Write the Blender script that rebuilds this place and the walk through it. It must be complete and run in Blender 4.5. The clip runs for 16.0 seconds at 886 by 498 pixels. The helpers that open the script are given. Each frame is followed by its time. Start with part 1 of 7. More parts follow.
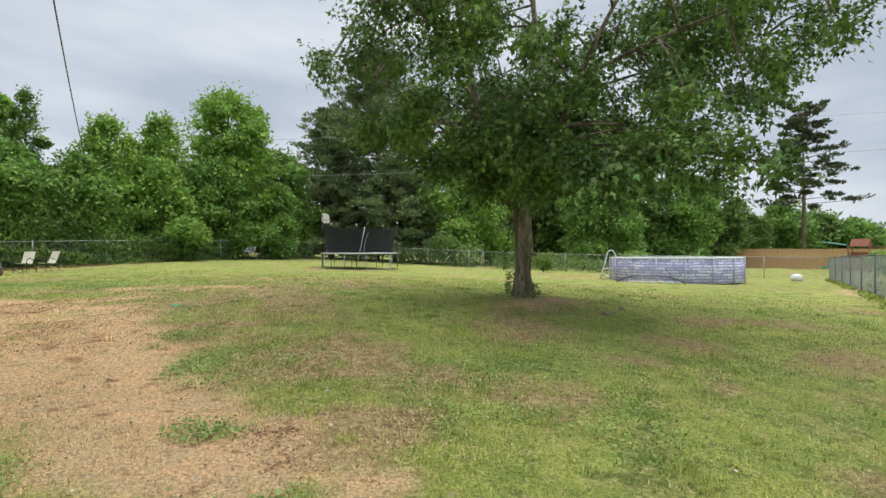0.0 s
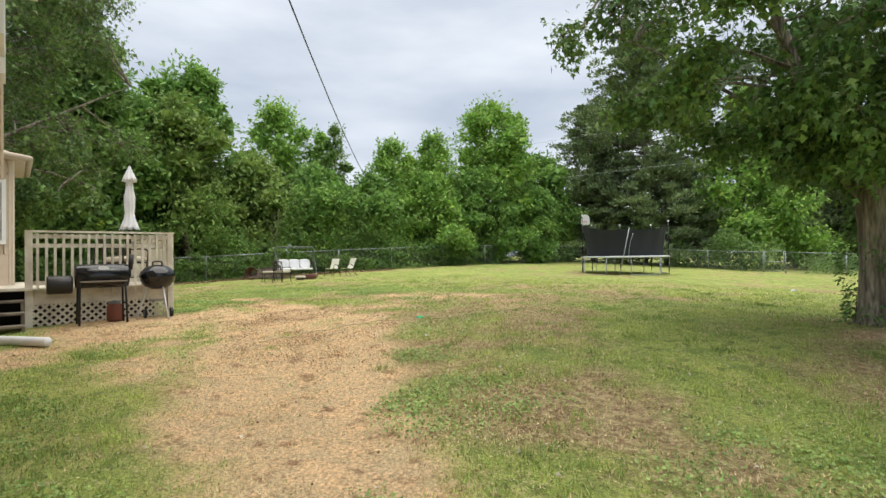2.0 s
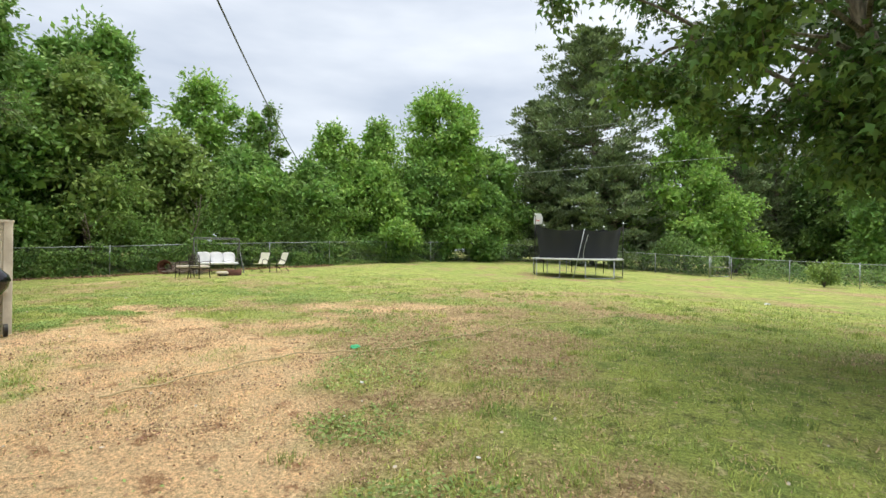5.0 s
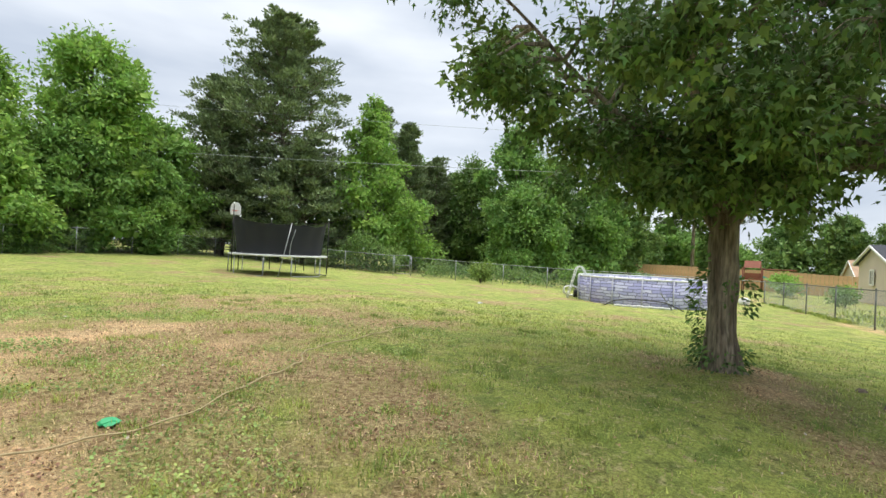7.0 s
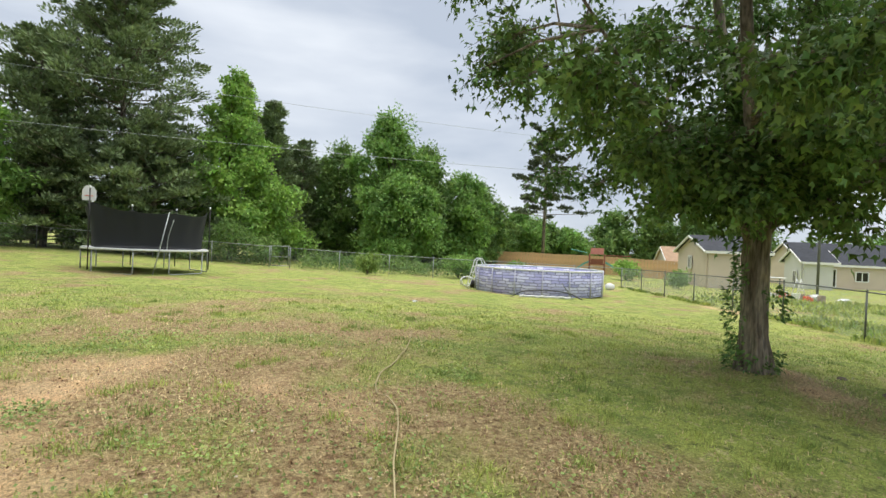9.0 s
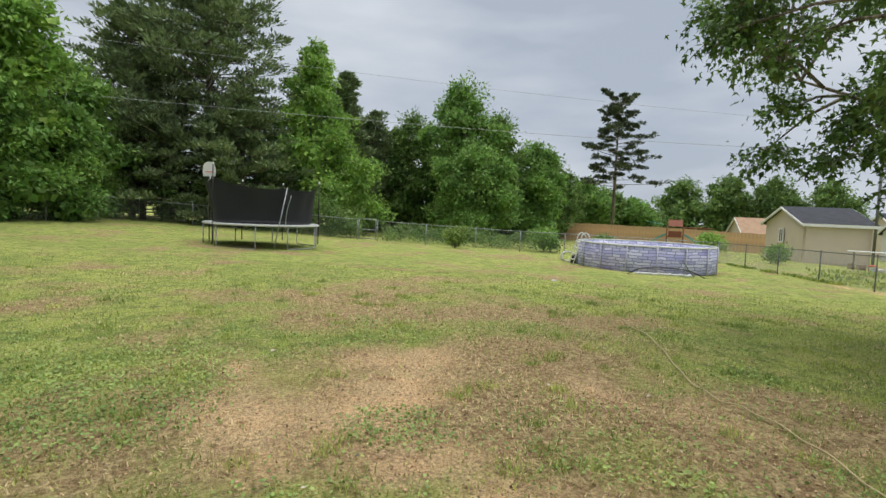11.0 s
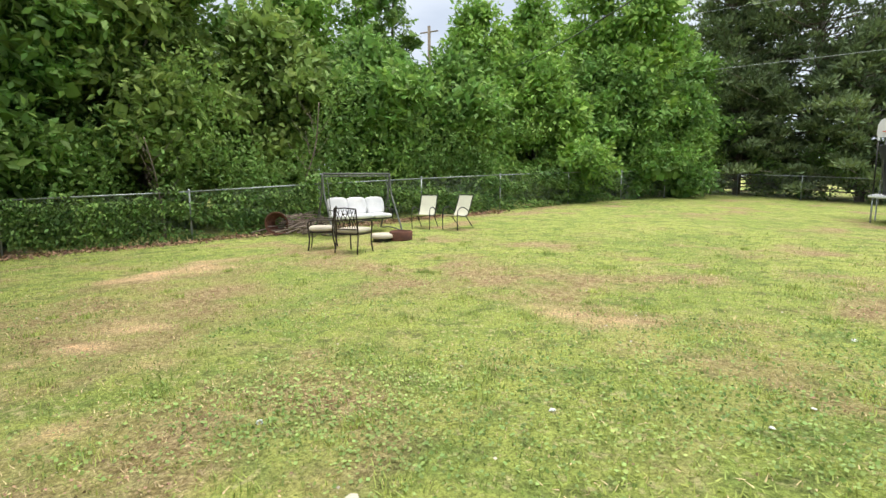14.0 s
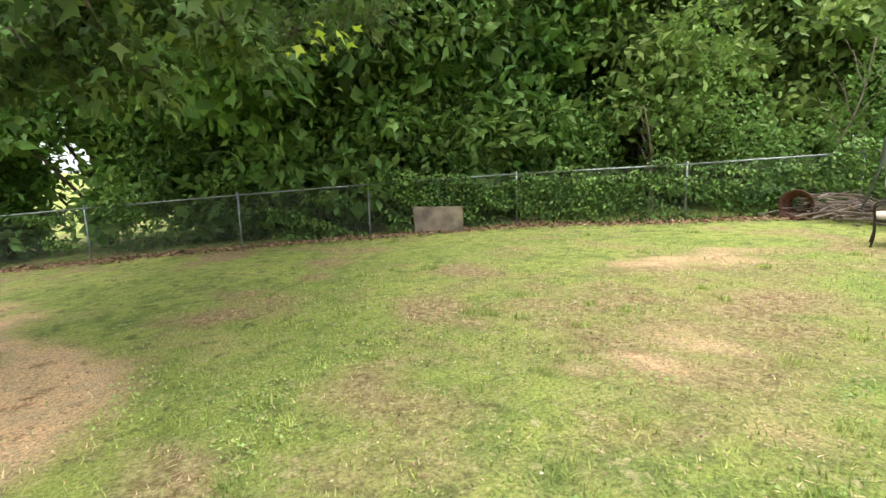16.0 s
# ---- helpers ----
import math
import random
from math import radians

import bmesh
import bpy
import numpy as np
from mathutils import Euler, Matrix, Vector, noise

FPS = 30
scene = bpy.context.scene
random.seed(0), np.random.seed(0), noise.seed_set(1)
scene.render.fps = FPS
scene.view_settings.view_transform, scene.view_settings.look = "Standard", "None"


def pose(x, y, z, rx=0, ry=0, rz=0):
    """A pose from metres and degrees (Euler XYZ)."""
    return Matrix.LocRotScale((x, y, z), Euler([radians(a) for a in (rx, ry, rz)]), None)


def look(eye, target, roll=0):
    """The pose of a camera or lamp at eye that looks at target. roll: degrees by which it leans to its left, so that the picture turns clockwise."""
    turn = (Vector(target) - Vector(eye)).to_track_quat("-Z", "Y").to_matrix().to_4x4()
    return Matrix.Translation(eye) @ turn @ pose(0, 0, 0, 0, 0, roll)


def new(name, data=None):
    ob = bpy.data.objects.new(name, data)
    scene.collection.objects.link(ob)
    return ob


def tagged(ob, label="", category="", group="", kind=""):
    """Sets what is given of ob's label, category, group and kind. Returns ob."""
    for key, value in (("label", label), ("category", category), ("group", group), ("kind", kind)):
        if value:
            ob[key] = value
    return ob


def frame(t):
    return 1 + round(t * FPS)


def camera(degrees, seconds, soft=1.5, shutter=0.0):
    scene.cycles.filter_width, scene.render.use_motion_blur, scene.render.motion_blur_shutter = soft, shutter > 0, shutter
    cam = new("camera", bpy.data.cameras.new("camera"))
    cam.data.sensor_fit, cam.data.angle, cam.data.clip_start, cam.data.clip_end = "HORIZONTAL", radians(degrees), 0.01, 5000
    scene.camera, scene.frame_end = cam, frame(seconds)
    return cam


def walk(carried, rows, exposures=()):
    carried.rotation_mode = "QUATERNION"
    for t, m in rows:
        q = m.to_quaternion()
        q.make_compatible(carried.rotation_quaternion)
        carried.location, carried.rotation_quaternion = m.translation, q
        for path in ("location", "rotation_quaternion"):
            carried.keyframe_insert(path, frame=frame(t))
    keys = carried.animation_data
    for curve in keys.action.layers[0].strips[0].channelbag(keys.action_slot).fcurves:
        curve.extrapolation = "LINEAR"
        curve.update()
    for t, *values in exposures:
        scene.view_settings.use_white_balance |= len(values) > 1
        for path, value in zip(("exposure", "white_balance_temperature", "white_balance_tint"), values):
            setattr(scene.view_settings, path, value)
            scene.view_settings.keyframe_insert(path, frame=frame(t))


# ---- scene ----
cam = camera(81.0, 16.0)
PATH = [
    (0, (-0.002, -0.001, 1.497), (-0.001, 1.999, 1.512), -0.20),
    (0.5, (-0.011, 0.450, 1.526), (-0.182, 2.442, 1.543), -0.29),
    (1, (-0.047, 0.861, 1.550), (-0.462, 2.817, 1.574), -0.48),
    (1.5, (-0.089, 1.188, 1.579), (-0.784, 3.063, 1.607), -0.76),
    (2, (-0.115, 1.464, 1.585), (-1.071, 3.220, 1.618), -0.90),
    (2.5, (-0.112, 1.730, 1.646), (-1.268, 3.363, 1.681), -0.84),
    (3, (-0.177, 1.985, 1.637), (-1.452, 3.525, 1.667), -0.78),
    (5.5, (-1.582, 3.571, 1.792), (-2.044, 5.517, 1.797), 1.21),
    (6, (-2.104, 3.892, 1.786), (-2.227, 5.888, 1.792), 1.69),
    (6.5, (-2.587, 4.232, 1.795), (-2.393, 6.222, 1.809), 2.20),
    (7, (-3.080, 4.598, 1.855), (-2.597, 6.539, 1.875), 2.61),
    (7.5, (-3.602, 4.974, 1.889), (-2.862, 6.832, 1.918), 2.93),
    (8, (-4.086, 5.383, 1.952), (-3.145, 7.148, 1.987), 3.08),
    (10.5, (-6.713, 7.207, 2.137), (-5.657, 8.904, 2.064), 2.63),
    (11, (-7.180, 7.651, 2.162), (-6.290, 9.437, 2.026), 2.43),
    (11.5, (-7.636, 8.085, 2.169), (-6.997, 9.970, 1.970), 2.09),
    (12, (-8.173, 8.466, 2.134), (-7.847, 10.424, 1.890), 1.50),
    (12.5, (-8.729, 8.822, 2.129), (-8.739, 10.804, 1.861), 0.83),
    (13, (-9.311, 9.145, 2.134), (-9.649, 11.097, 1.863), 0.30),
    (13.5, (-9.923, 9.341, 2.112), (-10.563, 11.216, 1.841), -0.09),
    (14, (-10.504, 9.476, 2.100), (-11.431, 11.228, 1.829), -0.40),
    (14.5, (-11.097, 9.578, 2.080), (-12.306, 11.146, 1.800), -0.60),
    (15, (-11.656, 9.648, 2.063), (-13.131, 10.965, 1.766), -0.96),
    (15.5, (-12.180, 9.668, 2.068), (-13.896, 10.646, 1.752), -1.34),
    (16, (-12.616, 9.608, 2.055), (-14.510, 10.156, 1.719), -1.80),
]
walk(cam, [(t, look(eye, target, roll)) for t, eye, target, roll in PATH], ((0, 0.32), (3, 0.62), (5.5, 0.65), (8, 0.58), (10.5, 0.24), (11.5, 0.08), (12.5, 0.34), (14, 0.80), (16, 1.16)))

# world, sun
SUN_DIR = Vector((0.10, 0.10, 1.0)).normalized()
world = bpy.data.worlds.new("world")
scene.world = world
world.use_nodes = True
wn, wl = world.node_tree.nodes, world.node_tree.links
wn.clear()
sky = wn.new("ShaderNodeTexSky")
sky.sky_type, sky.sun_disc = "NISHITA", False
sky.sun_elevation = math.asin(SUN_DIR.z)
sky.sun_rotation = math.atan2(SUN_DIR.x, SUN_DIR.y)
sky_dim = wn.new("ShaderNodeVectorMath")
sky_dim.operation = "SCALE"
sky_dim.inputs["Scale"].default_value = 0.07
coord = wn.new("ShaderNodeTexCoord")
stretch = wn.new("ShaderNodeMapping")
stretch.inputs["Scale"].default_value = (1.0, 1.0, 3.6)
cloud = wn.new("ShaderNodeTexNoise")
cloud.inputs["Scale"].default_value, cloud.inputs["Detail"].default_value = 2.0, 5.0
cloud.inputs["Roughness"].default_value = 0.48
ramp = wn.new("ShaderNodeValToRGB")
ramp.color_ramp.elements[0].position, ramp.color_ramp.elements[0].color = 0.36, (0.42, 0.47, 0.55, 1)
ramp.color_ramp.elements[1].position, ramp.color_ramp.elements[1].color = 0.66, (0.70, 0.735, 0.78, 1)
mixer = wn.new("ShaderNodeMix")
mixer.data_type = "RGBA"
mixer.inputs[0].default_value = 0.88
back = wn.new("ShaderNodeBackground")
back.inputs["Strength"].default_value = 1.0
wout = wn.new("ShaderNodeOutputWorld")
wl.new(coord.outputs["Generated"], stretch.inputs["Vector"])
wl.new(stretch.outputs["Vector"], cloud.inputs["Vector"])
wl.new(cloud.outputs["Fac"], ramp.inputs["Fac"])
wl.new(sky.outputs["Color"], sky_dim.inputs[0])
wl.new(sky_dim.outputs["Vector"], mixer.inputs[6])
wl.new(ramp.outputs["Color"], mixer.inputs[7])
wl.new(mixer.outputs[2], back.inputs["Color"])
wl.new(back.outputs["Background"], wout.inputs["Surface"])

sun = new("sun", bpy.data.lights.new("sun", "SUN"))
sun.data.energy, sun.data.angle, sun.data.color = 2.7, radians(75), (1.0, 0.95, 0.84)
sun.matrix_world = look(SUN_DIR * 50, (0, 0, 0))


# ---- materials ----
def material(name, color, rough=0.8, metal=0.0, vary=0.15, scale=6.0, fine=60.0, bump=0.1, other=None, island=0.0, through_light=0.0, spec=0.5, grain=1.0):
    """A surface with colour that varies at two scales, with fine relief; other: a second colour in broad stains."""
    m = bpy.data.materials.new(name)
    m.use_nodes = True
    n, l = m.node_tree.nodes, m.node_tree.links
    b = n["Principled BSDF"]
    b.inputs["Roughness"].default_value, b.inputs["Metallic"].default_value = rough, metal
    b.inputs["Specular IOR Level"].default_value = spec
    co = n.new("ShaderNodeTexCoord")
    big, small = n.new("ShaderNodeTexNoise"), n.new("ShaderNodeTexNoise")
    big.inputs["Scale"].default_value, big.inputs["Detail"].default_value = scale, 4
    small.inputs["Scale"].default_value, small.inputs["Detail"].default_value = fine, 3
    along_grain = n.new("ShaderNodeMapping")
    along_grain.inputs["Scale"].default_value = (1.0, 1.0, grain)
    l.new(co.outputs["Object"], along_grain.inputs["Vector"])
    for x in (big, small):
        l.new(along_grain.outputs["Vector"], x.inputs["Vector"])
    stain = n.new("ShaderNodeMix")
    stain.data_type = "RGBA"
    second = other or tuple(c * (1 - vary) for c in color)
    stain.inputs[6].default_value, stain.inputs[7].default_value = (*color, 1), (*second, 1)
    ms = n.new("ShaderNodeMapRange")
    ms.inputs["From Min"].default_value, ms.inputs["From Max"].default_value = 0.38, 0.64
    l.new(big.outputs["Fac"], ms.inputs["Value"])
    l.new(ms.outputs["Result"], stain.inputs[0])
    hsv = n.new("ShaderNodeHueSaturation")
    l.new(stain.outputs[2], hsv.inputs["Color"])
    val = n.new("ShaderNodeMapRange")
    val.inputs["To Min"].default_value, val.inputs["To Max"].default_value = 1 - vary, 1 + vary
    l.new(small.outputs["Fac"], val.inputs["Value"])
    last = val.outputs["Result"]
    if island:
        geo = n.new("ShaderNodeNewGeometry")
        isl = n.new("ShaderNodeMapRange")
        isl.inputs["To Min"].default_value, isl.inputs["To Max"].default_value = 1 - island, 1 + island
        l.new(geo.outputs["Random Per Island"], isl.inputs["Value"])
        mul = n.new("ShaderNodeMath")
        mul.operation = "MULTIPLY"
        l.new(last, mul.inputs[0])
        l.new(isl.outputs["Result"], mul.inputs[1])
        last = mul.outputs[0]
        hue = n.new("ShaderNodeMapRange")
        hue.inputs["To Min"].default_value, hue.inputs["To Max"].default_value = 0.5 - island * 0.05, 0.5 + island * 0.04
        wob = n.new("ShaderNodeMath")
        wob.operation = "MULTIPLY_ADD"
        wob.inputs[1].default_value, wob.inputs[2].default_value = 7.3, 0.1
        fr = n.new("ShaderNodeMath")
        fr.operation = "FRACT"
        l.new(geo.outputs["Random Per Island"], wob.inputs[0])
        l.new(wob.outputs[0], fr.inputs[0])
        l.new(fr.outputs[0], hue.inputs["Value"])
        l.new(hue.outputs["Result"], hsv.inputs["Hue"])
    l.new(last, hsv.inputs["Value"])
    l.new(hsv.outputs["Color"], b.inputs["Base Color"])
    if bump:
        bp = n.new("ShaderNodeBump")
        bp.inputs["Strength"].default_value, bp.inputs["Distance"].default_value = bump, 0.02
        l.new(small.outputs["Fac"], bp.inputs["Height"])
        l.new(bp.outputs["Normal"], b.inputs["Normal"])
    if through_light:
        tr = n.new("ShaderNodeBsdfTranslucent")
        mx = n.new("ShaderNodeMixShader")
        mx.inputs[0].default_value = through_light
        l.new(hsv.outputs["Color"], tr.inputs["Color"])
        l.new(b.outputs["BSDF"], mx.inputs[1])
        l.new(tr.outputs["BSDF"], mx.inputs[2])
        l.new(mx.outputs["Shader"], n["Material Output"].inputs["Surface"])
    return m


def leaf_material(name, color, other, spread=0.35, light=0.3, scale=0.6, vary=0.15, fine=9.0):
    return material(name, color, 0.55, 0, vary, scale, fine, 0.0, other, spread, light, 0.3)


M = {
    "leaf_fresh": leaf_material("leaf_fresh", (0.32, 0.51, 0.11), (0.19, 0.345, 0.08)),
    "leaf_mid": leaf_material("leaf_mid", (0.255, 0.43, 0.105), (0.15, 0.285, 0.075)),
    "leaf_deep": leaf_material("leaf_deep", (0.21, 0.33, 0.09), (0.12, 0.22, 0.065)),
    "leaf_olive": leaf_material("leaf_olive", (0.27, 0.38, 0.10), (0.17, 0.27, 0.07)),
    "leaf_maple": leaf_material("leaf_maple", (0.19, 0.32, 0.085), (0.09, 0.175, 0.05), 0.5, 0.14),
    "leaf_oak": leaf_material("leaf_oak", (0.20, 0.31, 0.085), (0.09, 0.165, 0.05), 0.45, 0.25, 1.2),
    "needle": leaf_material("needle", (0.25, 0.325, 0.16), (0.16, 0.22, 0.11), 0.35, 0.1),
    "needle_far": leaf_material("needle_far", (0.11, 0.14, 0.08), (0.07, 0.09, 0.055), 0.3, 0.1),
    "bark": material("bark", (0.30, 0.26, 0.21), 0.95, 0, 1.3, 7, 36, 1.0, (0.11, 0.085, 0.065), grain=0.16),
    "bark_grey": material("bark_grey", (0.2, 0.17, 0.14), 0.95, 0, 0.3, 4, 30, 0.6, (0.11, 0.09, 0.075)),
    "galv": material("galvanised_steel", (0.42, 0.45, 0.47), 0.5, 0.6, 0.12, 5, 50, 0.03, (0.3, 0.32, 0.33)),
    "galv_dark": material("weathered_steel", (0.16, 0.17, 0.16), 0.6, 0.4, 0.2, 5, 50, 0.05),
    "white_cloth": material("white_cloth", (0.78, 0.78, 0.80), 0.9, 0, 0.06, 3, 200, 0.15, (0.66, 0.67, 0.70)),
    "cream_mesh": material("cream_mesh", (0.72, 0.71, 0.58), 0.85, 0, 0.06, 6, 220, 0.2),
    "cream_cushion": material("cream_cushion", (0.62, 0.56, 0.46), 0.9, 0, 0.08, 5, 160, 0.2, (0.52, 0.46, 0.38)),
    "black_metal": material("black_metal", (0.022, 0.021, 0.02), 0.45, 0.2, 0.2, 8, 80, 0.05),
    "bronze_metal": material("bronze_metal", (0.035, 0.026, 0.02), 0.5, 0.3, 0.2, 8, 80, 0.05),
    "enamel": material("black_enamel", (0.008, 0.008, 0.01), 0.13, 0, 0.1, 5, 50, 0.0),
    "black_mesh": material("black_mesh", (0.018, 0.02, 0.026), 0.8, 0, 0.2, 3, 120, 0.1, (0.03, 0.033, 0.042)),
    "siding": material("siding_paint", (0.62, 0.51, 0.40), 0.7, 0, 0.05, 1.5, 60, 0.08, (0.57, 0.47, 0.365)),
    "soffit": material("soffit_paint", (0.50, 0.42, 0.34), 0.8, 0, 0.05, 1.5, 40, 0.05),
    "trim_tan": material("trim_paint", (0.68, 0.59, 0.48), 0.65, 0, 0.06, 2, 50, 0.08),
    "white_trim": material("white_vinyl", (0.8, 0.8, 0.8), 0.4, 0, 0.04, 3, 50, 0.02),
    "deck_wood": material("painted_deck_wood", (0.76, 0.72, 0.62), 0.8, 0, 0.12, 4, 60, 0.25, (0.54, 0.49, 0.40)),
    "old_wood": material("weathered_wood", (0.24, 0.20, 0.15), 0.9, 0, 0.2, 5, 60, 0.3, (0.15, 0.125, 0.1)),
    # near-black paint that stands in for the shade under the deck
    "deck_shade": material("under_deck_shade", (0.02, 0.018, 0.016), 0.95),
    "concrete": material("concrete", (0.42, 0.39, 0.35), 0.9, 0, 0.12, 3, 60, 0.3),
    "shingle": material("shingle", (0.05, 0.055, 0.07), 0.95, 0, 0.25, 2, 40, 0.3),
    "board": material("weathered_board", (0.46, 0.37, 0.30), 0.9, 0, 0.1, 3, 50, 0.2, (0.22, 0.18, 0.16)),
    "rust": material("rusted_steel", (0.17, 0.07, 0.045), 0.9, 0.1, 0.3, 6, 60, 0.4, (0.09, 0.04, 0.03)),
    "terracotta": material("terracotta", (0.22, 0.075, 0.05), 0.8, 0, 0.2, 6, 60, 0.2),
    "white_plastic": material("white_plastic", (0.78, 0.79, 0.8), 0.4, 0, 0.04, 4, 50, 0.02),
    "orange_plastic": material("orange_plastic", (0.75, 0.12, 0.05), 0.5, 0, 0.08, 4, 50, 0.02),
    "green_plastic": material("green_plastic", (0.03, 0.42, 0.17), 0.5, 0, 0.1, 4, 50, 0.02),
    "teal_plastic": material("teal_plastic", (0.14, 0.42, 0.38), 0.6, 0, 0.1, 4, 50, 0.02),
    "pool_frame": material("pool_frame", (0.58, 0.58, 0.72), 0.5, 0.1, 0.06, 4, 50, 0.02),
    "pool_wall": material("pool_stone", (0.33, 0.34, 0.60), 0.6, 0, 0.25, 3.5, 22, 0.15, (0.50, 0.51, 0.78)),
    "pool_joint": material("pool_joint", (0.17, 0.17, 0.28), 0.7),
    "cedar_fence": material("cedar_fence", (0.66, 0.42, 0.23), 0.85, 0, 0.14, 1.2, 20, 0.2, (0.52, 0.33, 0.19)),
    "pine_straw": material("dead_leaves", (0.42, 0.28, 0.17), 0.95, 0, 0.3, 4, 40, 0.3, (0.25, 0.16, 0.10), 0.6),
    "rope": material("rope", (0.52, 0.43, 0.25), 0.9, 0, 0.15, 8, 150, 0.2),
    "hose": material("rubber_hose", (0.018, 0.014, 0.016), 0.4, 0, 0.15, 8, 80, 0.05),
    "stick": material("dead_wood", (0.30, 0.24, 0.20), 0.95, 0, 0.25, 6, 60, 0.3, (0.17, 0.13, 0.11)),
    "red_wood": material("red_stained_wood", (0.24, 0.08, 0.05), 0.8, 0, 0.15, 3, 40, 0.2),
    "far_wall": material("far_house_wall", (0.62, 0.53, 0.44), 0.8, 0, 0.05, 1, 20, 0.03),
    "far_white": material("far_house_white", (0.62, 0.62, 0.60), 0.8, 0, 0.05, 1, 20, 0.03),
    "curtain": material("curtain", (0.17, 0.19, 0.21), 0.9, 0, 0.25, 9, 60, 0.1),
    "faded_pad": material("faded_pad", (0.70, 0.72, 0.74), 0.7, 0, 0.12, 3, 40, 0.1),
    "orange_shingle": material("tan_shingle", (0.45, 0.30, 0.20), 0.9, 0, 0.15, 2, 30, 0.2),
    "aluminium": material("bright_aluminium", (0.72, 0.73, 0.74), 0.4, 0.2, 0.05, 5, 50, 0.02),
    "water": material("water", (0.05, 0.16, 0.19), 0.08, 0, 0.05, 2, 20, 0.1),
}
glass = bpy.data.materials.new("window_glass")
glass.use_nodes = True
gb = glass.node_tree.nodes["Principled BSDF"]
gb.inputs["Base Color"].default_value = (0.75, 0.8, 0.82, 1)
gb.inputs["Roughness"].default_value = 0.03
gb.inputs["Transmission Weight"].default_value = 1.0
gb.inputs["IOR"].default_value = 1.45
M["glass"] = glass


# ---- ground ----
def ground_z(x, y):
    """Height of the ground, for numbers or arrays."""
    x, y = np.asarray(x, float), np.asarray(y, float)
    u, v = np.tanh((x + 5) / 15), np.tanh((y - 14) / 14)
    z = GROUND[0] + GROUND[1] * u + GROUND[2] * v + GROUND[3] * u * u + GROUND[4] * u * v + GROUND[5] * v * v
    z = z + GROUND[6] * u * v * v + GROUND[7] * u * u * v + GROUND[8] * v**3
    for cx, cy, r, a in ((-3.3, 4.7, 2.2, -0.14), (1.5, 9.4, 1.3, 0.2), (-9.2, 5.0, 2.2, 0.06), (-0.5, 8.0, 2.0, 0.05)):
        z = z + a * np.exp(-((x - cx) ** 2 + (y - cy) ** 2) / r**2)
    beyond = (x - 12.1) * 0.838 - (y - 14.6) * 0.546
    z = z - 0.35 * (1 + np.tanh((beyond - 9) / 6)) / 2
    z = z + 0.018 * np.sin(x * 1.3 + 0.7 * y) * np.cos(y * 1.1 - 0.4 * x) + 0.008 * np.sin(3.1 * x + 1) * np.sin(2.7 * y)
    return z


GROUND = (0.725, -0.142, -0.079, -0.6, -0.146, -0.467, -0.549, 0.586, 0.63)

# tan, brown and bare patches: centre, half lengths, turn in degrees, strength
TAN = ((-5.0, 6.6, 2.2, 1.2, 115, 1.2), (-7.2, 7.6, 3.2, 1.2, 150, 0.72), (-2.3, 4.0, 1.8, 0.75, 130, 1.25), (-3.7, 5.1, 2.3, 0.95, 128, 1.25), (-10.0, 9.4, 2.4, 0.9, 165, 0.62),
       (-6.2, 9.6, 1.5, 0.8, 120, 0.55), (-17.6, 7.0, 1.9, 0.8, 30, 1.0), (-19.6, 4.9, 2.8, 1.5, 20, 1.0), (-6.1, 11.7, 1.5, 0.7, 40, 0.56), (-9.0, 8.2, 2.2, 1.0, 140, 0.4),
       (-3.6, 10.7, 0.9, 0.5, 100, 0.3), (-11.7, 14.4, 1.2, 0.4, 150, 0.55), (-15.9, 12.6, 0.4, 0.3, 0, 0.35), (-18.6, 15.0, 1.5, 0.4, 60, 0.35), (-14.6, 12.0, 0.3, 0.25, 0, 0.42),
       (1.7, 9.3, 1.0, 0.7, 0, 0.3), (12.6, 15.6, 0.6, 3.5, -33, 0.5),
       (-11.47, 14.25, 0.48, 0.64, 96, 0.6),
       (-18.71, 15.38, 0.8, 1.6, 142, 0.2),
       (-15.62, 12.07, 0.2, 0.2, 150, 0.4),
       (-15.73, 11.41, 0.27, 0.21, 157, 0.45),
       (-13.91, 11.09, 0.16, 0.18, 150, 0.6),
       (-12.85, 14.42, 0.28, 0.21, 110, 0.45),
       (-6.76, 11.51, 1.05, 0.36, 66, 0.66),
       (-5.81, 11.3, 0.47, 0.3, 52, 0.55),
       (-6.65, 12.43, 0.56, 0.29, 70, 0.55),
       (-7.62, 6.63, 2.14, 1.54, 148, 1.0), (-7.28, 4.34, 0.72, 0.49, 162, 0.8), (-5.56, 4.8, 0.68, 0.59, 152, 0.75),
       (-0.4, 2.96, 0.25, 0.35, 98, 0.85),
       (-1.15, 3.72, 0.22, 0.24, 107, 0.6),)
